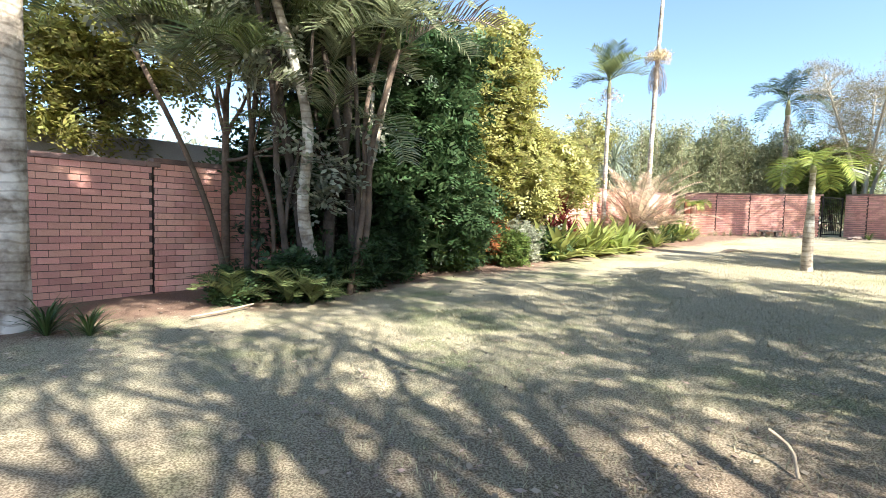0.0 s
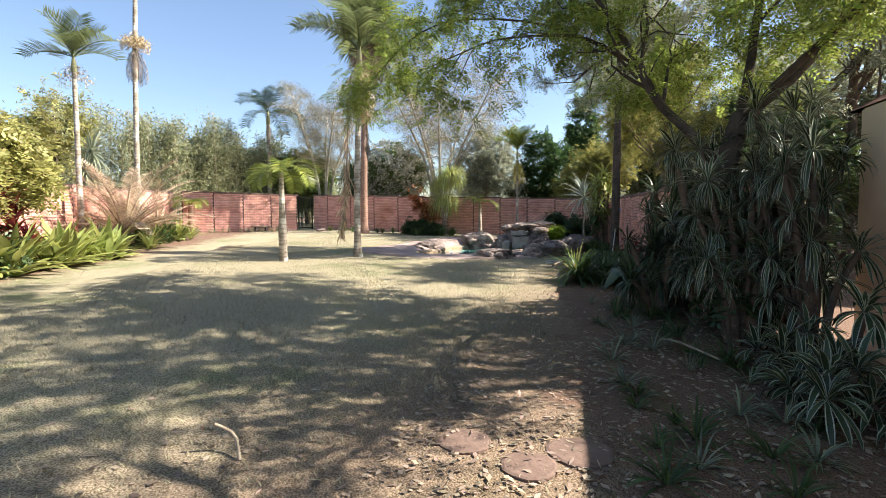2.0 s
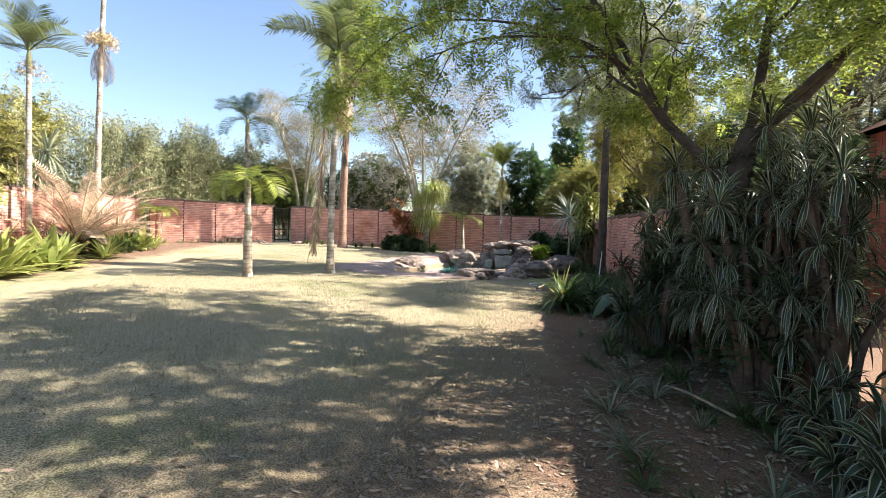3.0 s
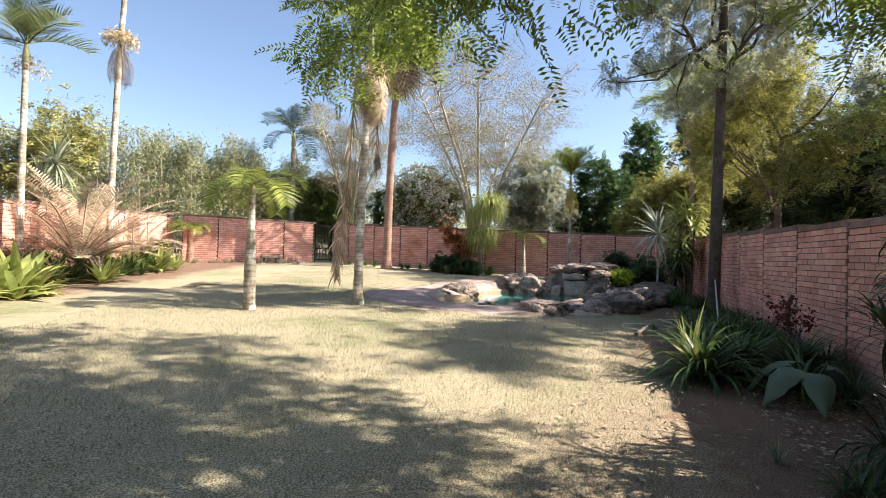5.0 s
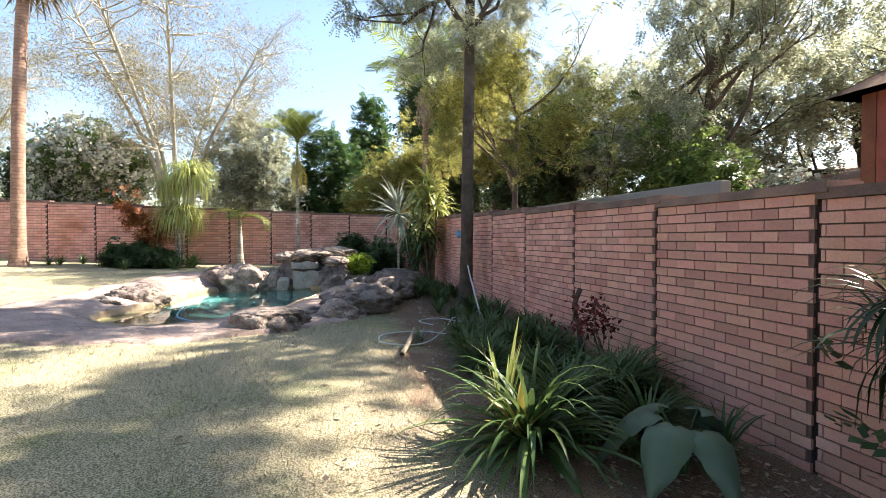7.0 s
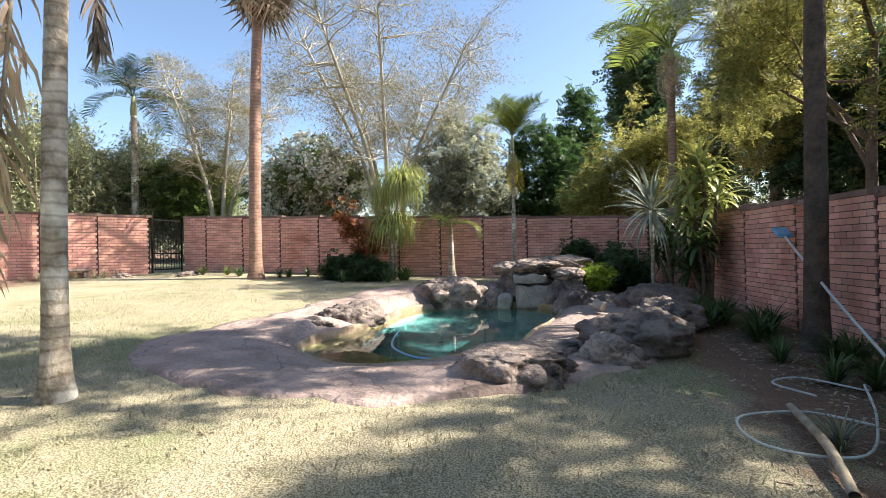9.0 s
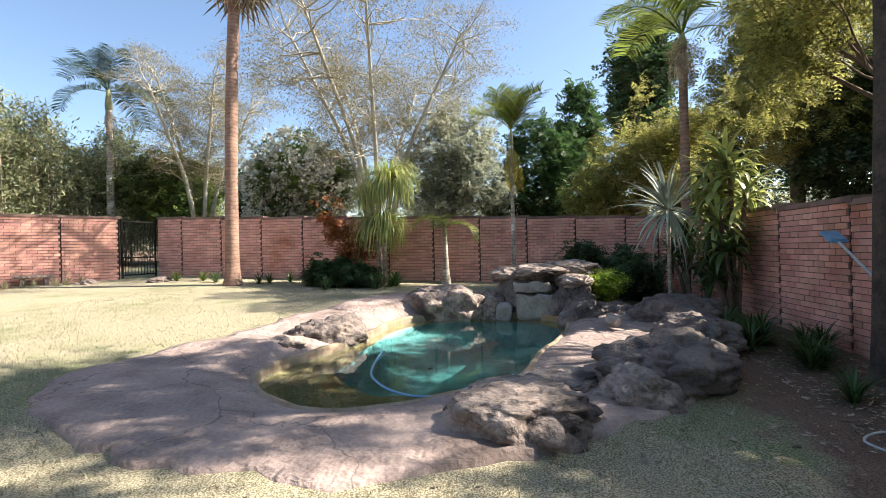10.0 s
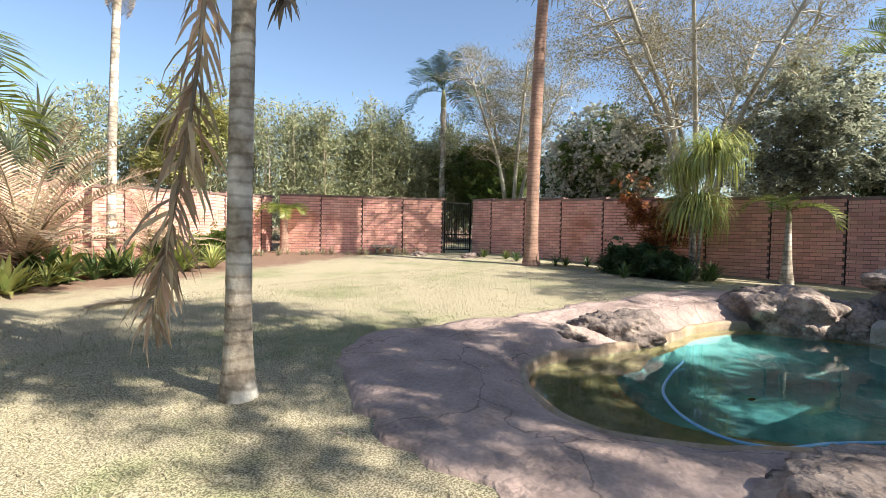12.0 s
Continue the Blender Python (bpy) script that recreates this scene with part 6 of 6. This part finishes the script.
tree("shrub", 21.7, 0.25, "small bright yellow-green bush on the pool rocks", BROWNBARK, 0.25, 0.02, [(0, 0, 0.45, 0.36, 0.36, 0.3), (0.1, 0.1, 0.62, 0.28, 0.28, 0.2)], LIME, 60, 40, 0.075, 205, 0.07, 0.4, limbs=3, depth=1, category="shrub", z=0.62)
stemmed("cordyline", 7.9, 10.95, "dark red cordyline with broad leaves", [(0, 0, 1.4, 1.3), (0.3, 0.1, 1.1, 1.3), (-0.3, 0.1, 1.15, 1.3), (0.1, -0.2, 0.8, 1.3), (0.4, -0.15, 0.6, 1.2), (-0.35, -0.2, 0.6, 1.2)], M_CORDY, REDLEAF, BROWNBARK, 210)
_r = rng_of(211)
for i in range(16):
    f = i / 15
    x, y = 7.3 + 3.4 * f + _r.uniform(-0.2, 0.2), 10.35 + 0.9 * f + _r.uniform(-0.25, 0.55)
    strap_plant("bromeliad", x, y, M_BROM, STRAPLIGHT, "pale yellow-green broad-leaved rosette in the sun", "plant", "bromeliads along the left bed", _r.uniform(1.2, 1.9), _r.uniform(0, 360))
for i in range(30):
    f = i / 29
    x, y = 11.0 + 5.6 * f + _r.uniform(-0.3, 0.3), 11.9 + 2.4 * f + _r.uniform(-0.35, 0.9)
    strap_plant("agapanthus", x, y, M_AGAP if i % 3 else M_BROM, STRAPLIGHT if i % 2 else STRAP, "green strap-leaved clump along the bed edge", "plant", "agapanthus along the left bed", _r.uniform(1.0, 1.5), _r.uniform(0, 360))
for i in range(26):
    f = i / 25
    x, y = 16.8 + 6.6 * f + _r.uniform(-0.2, 0.2), (16.1 + 0.5 * f if f < 0.45 else 17.4 - 4.2 * (f - 0.25)) + _r.uniform(-0.2, 0.2)
    strap_plant("dry_grass", x, y, M_TUFT, GRASS, "dry straw grass tuft at the wall foot", "grass", "dry grass tufts", _r.uniform(0.9, 1.6), _r.uniform(0, 360))
for i in range(9):
    x, y = 23.6 + _r.uniform(-0.3, 1.2), 4.6 + _r.uniform(0, 3.0)
    strap_plant("agapanthus", x, y, M_AGAP, STRAP, "green strap-leaved clump at the back wall", "plant", "agapanthus at the back wall", _r.uniform(0.8, 1.2), _r.uniform(0, 360))
for i, (x, y) in enumerate(((24.3, 10.6), (24.6, 11.2), (24.2, 9.2), (24.4, 9.0), (24.9, 8.6), (24.5, 12.0))):
    strap_plant("dry_grass", x, y, M_AGAP, GRASSGREEN if i % 2 else STRAP, "low grassy clump at the foot of the fan palm", "grass", "clumps at the fan palm", 0.75, 50 * i)
strap_plant("clivia_clump", -1.55, 6.55, M_LILY2, STRAP, "dark strap-leaved clump beside the palm trunk", "plant", "strap plants", 0.9)
strap_plant("clivia_clump", -1.15, 6.4, M_LILY2, STRAP, "dark strap-leaved clump beside the palm trunk", "plant", "strap plants", 0.7)


# ---- pool rocks ----
def rock(x, y, z, sx, sy, sz, turn, seed, mat=ROCK, label="rounded brown boulder at the pool edge", rough=0.3, name="boulder", flat=0.0):
    bm = bmesh.new()
    bmesh.ops.create_icosphere(bm, subdivisions=5, radius=1.0)
    off = Vector((seed * 3.7, seed * 1.3, seed * 2.1))
    for v in bm.verts:
        d = v.co.normalized()
        k = 1 + rough * noise.noise(d * 1.3 + off) + rough * 0.45 * noise.noise(d * 3.1 + off)
        cell = noise.voronoi(d * 2.2 + off)[0]
        k -= rough * 0.35 * max(0.0, 0.22 - (cell[1] - cell[0])) / 0.22
        k -= rough * 0.3 * max(0.0, 0.07 - abs(noise.noise(d * 2.6 + off * 2))) / 0.07
        k += rough * 0.16 * noise.noise(d * 6 + off) + rough * 0.1 * noise.noise(d * 13 + off)
        p = d * k
        if flat and p.z > flat:
            p.z = flat + (p.z - flat) * 0.25
        v.co = Vector((p.x * sx, p.y * sy, p.z * sz))
    o = part(name, bm, mat, None, "", True)
    o.matrix_basis = pose(x, y, z, 0, 0, turn)
    return tagged(o, label, "rock", "pool rocks")


rock(18.55, 4.92, 0.60, 0.66, 0.36, 0.32, -40, 1, ROCKDARK, "dark layered boulder at the pool edge")
rock(17.65, 5.2, 0.58, 0.34, 0.22, 0.17, -25, 2)
rock(21.6, 3.55, 0.70, 0.6, 0.85, 0.5, -12, 3, ROCK, "large pale brown boulder at the pool end", 0.28)
rock(22.0, 2.75, 0.62, 0.5, 0.45, 0.32, 40, 4)
rock(15.42, 1.98, 0.50, 0.62, 0.70, 0.42, -62, 5, ROCK, "broad flat-topped rock slab at the lawn edge", 0.3, flat=0.5)
rock(16.5, 1.62, 0.47, 0.6, 0.45, 0.2, -20, 6, ROCK, "flat brown rock slab by the water", 0.26, flat=0.4)
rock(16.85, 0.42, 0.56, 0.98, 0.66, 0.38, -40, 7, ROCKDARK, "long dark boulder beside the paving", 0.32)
rock(16.05, 0.95, 0.53, 0.4, 0.34, 0.26, 30, 8)
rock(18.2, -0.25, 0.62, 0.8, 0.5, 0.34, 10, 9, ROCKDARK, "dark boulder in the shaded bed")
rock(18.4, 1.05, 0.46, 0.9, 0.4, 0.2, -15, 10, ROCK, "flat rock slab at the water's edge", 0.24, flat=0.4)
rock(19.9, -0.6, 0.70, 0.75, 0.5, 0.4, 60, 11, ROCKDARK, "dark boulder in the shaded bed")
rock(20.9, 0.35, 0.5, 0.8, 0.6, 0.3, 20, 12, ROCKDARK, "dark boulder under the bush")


def waterfall():
    th = root("rock_waterfall", 21.55, 1.45, 0.35, "built rock waterfall with pale slab faces", "rockwork", "", -8)
    masses = ((0.4, 0.3, 0.3, 0.68, 0.95, 0.72, ROCKDARK), (0.1, 1.15, 0.15, 0.5, 0.42, 0.48, ROCK), (0.3, 0.15, 1.0, 0.72, 0.62, 0.19, ROCK), (0.35, 0.75, 0.95, 0.5, 0.4, 0.17, ROCK), (0.6, -0.55, 1.05, 0.6, 0.5, 0.22, ROCK), (-0.25, -0.62, 0.28, 0.5, 0.45, 0.62, ROCKDARK), (-0.95, -0.8, 0.15, 0.5, 0.4, 0.42, ROCKDARK), (-0.2, -0.6, 0.86, 0.4, 0.36, 0.14, ROCK))
    for k, (x, y, z, sx, sy, sz, m) in enumerate(masses):
        o = rock(0, 0, 0, sx, sy, sz, 0, 20 + k, m, name="rock", rough=0.24)
        for key in ("label", "category", "group"):
            del o[key]
        o.parent = th
        o.matrix_basis = pose(x, y, z, 0, 0, 25 * k if k > 1 else 0)
    for k, (y0, y1, z0, z1, tilt) in enumerate(((-0.3, 0.55, 0.06, 0.62, 4), (-0.22, 0.62, 0.63, 0.84, 10), (0.6, 0.95, 0.05, 0.42, -4))):
        bm = bmesh.new()
        box(bm, -0.14, 0.1, 0, y1 - y0, 0, z1 - z0)
        bmesh.ops.subdivide_edges(bm, edges=bm.edges[:], cuts=7, use_grid_fill=True)
        mid = Vector((0, (y1 - y0) / 2, (z1 - z0) / 2))
        for v in bm.verts:
            c = v.co - mid
            pinch = 1 - 0.16 * (abs(2 * c.y / (y1 - y0)) ** 4 + abs(2 * c.z / (z1 - z0)) ** 4) / 2
            v.co = mid + c * pinch + Vector((noise.noise(v.co * 3 + Vector((k, 0, 0))), noise.noise(v.co * 4 + Vector((0, k, 0))), noise.noise(v.co * 4 + Vector((0, 0, k))))) * 0.07
        o = part("slab", bm, PANEL, th, "pale cracked slab face", True)
        o.matrix_basis = pose(-0.3, y0, z0, 0, tilt, 0)


waterfall()


# ---- loose things ----
def hose(name, pts, r, mat, label, n=40, category="hose"):
    t = Tubes(8)
    t.add(curve_pts(pts, n), [r] * n)
    return tagged(piece(name, t.mesh(name), mat, None, "", True), label, category)


hose("pool_hose", [(18.00, 3.90, 0.49), (17.48, 3.86, 0.452), (16.88, 3.73, 0.452), (16.50, 3.53, 0.452), (16.21, 3.28, 0.452), (16.06, 2.98, 0.452), (16.16, 2.69, 0.452), (16.51, 2.45, 0.452), (16.93, 2.07, 0.452)], 0.014, BLUE, "blue ribbed suction hose floating in the pool")


def pool_brush():
    th = root("pool_brush", 14.6, -1.55, ground_z(14.6, -1.55), "pale pole with a blue net head leaning over the bed", "pool brush")
    a, b = Vector((0, 0.25, 0.0)), Vector((3.42, -0.3, 1.58))
    t = Tubes(8)
    t.add([a, a.lerp(b, 0.5) - Vector((0, 0, 0.05)), b], [0.016, 0.016, 0.016])
    piece("pole", t.mesh("pole"), PALEHOSE, th)
    bm = bmesh.new()
    box(bm, -0.28, 0.03, -0.1, 0.1, -0.025, 0.025)
    bmesh.ops.bevel(bm, geom=[e for e in bm.edges], offset=0.02, segments=2, affect="EDGES")
    o = part("net_head", bm, BLUE, th, "blue plastic head")
    o.matrix_basis = pose(b.x, b.y, b.z, 0, -24, -8)


pool_brush()
hose("garden_hose", [(14.1, -0.55, 0.47), (14.3, -0.2, 0.49), (14.1, 0.35, 0.5), (13.6, 0.4, 0.49), (13.5, -0.1, 0.48), (14.0, -0.5, 0.55), (14.6, -0.8, 0.62), (14.9, -1.0, 0.5), (15.3, -0.7, 0.5), (15.1, -0.35, 0.5), (14.7, -0.5, 0.5)], 0.009, PALEHOSE, "thin pale garden hose coiled on the grass", 60)
hose("stick", [(-0.25, 6.75, 0.27), (0.1, 6.95, 0.29), (0.45, 7.2, 0.32)], 0.014, STICK, "pale dry stick lying on the soil", 8, "stick")
hose("stick", [(6.2, -1.0, 0.26), (5.9, -1.1, 0.3), (5.5, -1.35, 0.25)], 0.012, STICK, "thin curved pale stick on the soil", 8, "stick")
hose("stick", [(13.0, 0.25, 0.47), (13.6, 0.05, 0.52), (14.4, -0.15, 0.5)], 0.03, STICK, "dry branch at the bed edge", 10, "stick")
hose("twig", [(2.9, 1.95, 0.18), (3.0, 2.05, 0.28), (2.95, 2.15, 0.36)], 0.01, STICK, "small dry twig standing in the grass", 6, "stick")
hose("twig", [(12.35, -1.75, 0.5), (12.4, -1.72, 0.85), (12.55, -1.75, 1.05), (12.5, -1.8, 1.25)], 0.03, DARKBARK, "dark curved stump of a creeper by the wall", 10, "stick")
_r = rng_of(230)
dv = root("dry_shrub", 11.75, -1.75, ground_z(11.75, -1.75), "small dry brown-leaved shrub against the brick wall", "shrub")
tb, tips = Tubes(5), []
for i in range(4):
    branch_out(tb, _r, (0, 0, 0), (_r.uniform(-0.5, 0.7), 0.15, 1.0), 0.5, 0.012, 2, tips, 0.4, 2, 0.7, 0.05)
piece("branches", tb.mesh("branches"), BROWNBARK, dv)
tp = np.array([tuple(p) for p in tips])
piece("crown", leaf_mesh("crown", np.repeat(tp, 4, 0) + _r.normal(size=(len(tp) * 4, 3)) * 0.04, 0.07, 0.035, _r, 0.5), REDLEAF, dv)


ff = root("fallen_frond", 14.1, 10.3, ground_z(14.1, 10.3) + 0.03, "dark dried frond lying on the lawn", "dead fronds")
for k, (yw, sc) in enumerate(((20, 0.7), (170, 0.6), (110, 0.5), (60, 0.6))):
    o = piece("frond", KING_S[k % 2], DEADGREY, ff)
    o.matrix_basis = pose(0, 0, 0.02, 0, 18, yw) @ Matrix.Diagonal((sc, sc, sc * 0.45, 1))


def stone_seat(x, y, turn):
    th = root("stone_seat", x, y, ground_z(x, y), "small rough stone slab seat at the wall foot", "seat", "", turn)
    bm = bmesh.new()
    box(bm, -0.45, 0.45, -0.18, 0.18, 0.2, 0.28)
    bmesh.ops.bevel(bm, geom=[e for e in bm.edges], offset=0.02, segments=2, affect="EDGES")
    part("slab", bm, ROCK, th)
    for xx in (-0.3, 0.22):
        bm = bmesh.new()
        box(bm, xx, xx + 0.12, -0.14, 0.14, -0.05, 0.2)
        bmesh.ops.bevel(bm, geom=[e for e in bm.edges], offset=0.015, segments=1, affect="EDGES")
        part("block", bm, ROCKDARK, th)


stone_seat(22.9, 15.1, -40)
rock(24.3, 12.4, 1.16, 0.4, 0.3, 0.14, 20, 31, ROCK, "low flat stone near the gate")
rock(23.4, 13.9, 1.16, 0.35, 0.25, 0.12, 70, 32, ROCK, "low flat stone near the gate")


def flower_pot(x, y, z):
    bm = bmesh.new()
    bmesh.ops.create_cone(bm, cap_ends=True, segments=20, radius1=0.07, radius2=0.095, depth=0.18)
    top = [f for f in bm.faces if f.calc_center_median().z > 0.08]
    r = bmesh.ops.inset_region(bm, faces=top, thickness=0.012)
    bmesh.ops.translate(bm, verts=list({v for f in top for v in f.verts}), vec=(0, 0, -0.14))
    o = part("flower_pot", bm, POT)
    o.matrix_basis = pose(x, y, z + 0.09, 0, 75, 40)
    tagged(o, "empty grey plastic pot tipped on the rocks", "pot")


flower_pot(19.1, 0.55, 0.66)


def path_slabs():
    for i, (x, y, s) in enumerate(((3.55, 0.0, 0.2), (3.3, 0.3, 0.17), (3.5, 0.72, 0.17))):
        bm = bmesh.new()
        n = 18
        ring0, ring1, ring2 = [], [], []
        for k in range(n):
            a = 2 * math.pi * k / n
            r = s * (1 + 0.12 * noise.noise(Vector((math.cos(a) * 1.5, math.sin(a) * 1.5, i))))
            c, sn = math.cos(a), math.sin(a)
            ring0.append(bm.verts.new((c * r, sn * r, -0.05)))
            ring1.append(bm.verts.new((c * r, sn * r, 0.0)))
            ring2.append(bm.verts.new((c * (r - 0.02), sn * (r - 0.02), 0.006)))
        for k in range(n):
            k2 = (k + 1) % n
            bm.faces.new((ring0[k], ring0[k2], ring1[k2], ring1[k]))
            bm.faces.new((ring1[k], ring1[k2], ring2[k2], ring2[k]))
        bm.faces.new(ring2)
        o = part("stepping_stone", bm, STONE)
        o.matrix_basis = pose(x, y, ground_z(x, y) + 0.008)
        tagged(o, "worn round stepping stone sunk in the soil", "stepping stone", "stepping stones")


path_slabs()

# ---- small cover on the ground ----
def inside_deck(x, y):
    dx, dy = x - POOL_C.x, y - POOL_C.y
    k = int(round(math.atan2(dy, dx) / (2 * math.pi) * NA)) % NA
    return math.hypot(dx, dy) < R_D[k] + 0.02


def lawn_grass():
    rng = rng_of(240)
    v, q = [], []
    spots = []
    n = 0
    while n < 85000:
        x = rng.uniform(0.3, 24.5)
        if rng.uniform() > 1.0 - max(0, x - 13) * 0.06:
            continue
        y = rng.uniform(-0.1, 11.0)
        if y > 4.7 + 0.36 * x + 0.6 or y < 0.1 + 0.35 * math.sin(x) or (x < 6 and y < 2.2 - 0.28 * x and rng.uniform() < 0.75):
            continue
        if inside_deck(x, y):
            continue
        spots.append((x, y))
        n += 1
    s = np.array(spots)
    z = np.array([ground_z(a, b) for a, b in spots])
    m = len(s)
    az = rng.uniform(0, 2 * math.pi, m)
    h = rng.uniform(0.012, 0.035, m)
    w = rng.uniform(0.003, 0.006, m)
    lean = rng.uniform(0.3, 1.6, m) * h
    base = np.column_stack([s, z - 0.004])
    side = np.column_stack([-np.sin(az), np.cos(az), np.zeros(m)])
    tip = base + np.column_stack([np.cos(az) * lean, np.sin(az) * lean, h])
    vv = np.empty((m, 4, 3))
    vv[:, 0], vv[:, 1] = base - side * w[:, None], base + side * w[:, None]
    vv[:, 2], vv[:, 3] = tip + side * w[:, None] * 0.3, tip - side * w[:, None] * 0.3
    me = mesh_np("lawn_grass", vv.reshape(-1, 3), np.arange(m * 4).reshape(-1, 4))
    tagged(piece("lawn_grass", me, GRASS), "short dry winter grass blades of the lawn", "grass", kind="stuff")


lawn_grass()


def leaf_litter():
    rng = rng_of(250)
    at = []
    for i in range(24000):
        x = rng.uniform(0.2, 19)
        y = rng.uniform(-2.6 if x < 6.4 else -1.9, 1.2) if rng.uniform() < 0.8 else rng.uniform(0, 5)
        if inside_deck(x, y) or (x > 6 and y > -0.6 and rng.uniform() < 0.85):
            continue
        at.append((x, y, ground_z(x, y) + 0.012))
    for i in range(1500):
        x = rng.uniform(-3, 9)
        y = 6.0 + 0.4 * x + rng.uniform(-0.6, 2.2)
        at.append((x, y, ground_z(x, y) + 0.012))
    at = np.array(at)
    d = rng.normal(size=(len(at), 3))
    d[:, 2] *= 0.15
    d /= np.linalg.norm(d, axis=1)[:, None]
    s = np.column_stack([-d[:, 1], d[:, 0], rng.normal(size=len(at)) * 0.2])
    le, w = rng.uniform(0.02, 0.085, len(at))[:, None], rng.uniform(0.006, 0.02, len(at))[:, None]
    v = np.empty((len(at), 4, 3))
    v[:, 0], v[:, 1], v[:, 2], v[:, 3] = at, at + d * le * 0.5 + s * w, at + d * le, at + d * le * 0.5 - s * w
    me = mesh_np("leaf_litter", v.reshape(-1, 3), np.arange(len(at) * 4).reshape(-1, 4))
    tagged(piece("leaf_litter", me, LITTER), "scattered dry leaf litter on soil and lawn", "leaf litter", kind="stuff")


leaf_litter()
_r = rng_of(260)
for i in range(75):
    x, y = _r.uniform(3.2, 8.6), _r.uniform(-2.3, -0.35)
    strap_plant("spider_plant", x, y, M_LOW if i % 4 else M_TUFT, STRAP if i % 3 else STRAPPALE, "low sprawling strap-leaved plant in the shaded soil", "plant", "low plants in the shade", _r.uniform(0.5, 1.0), _r.uniform(0, 360))
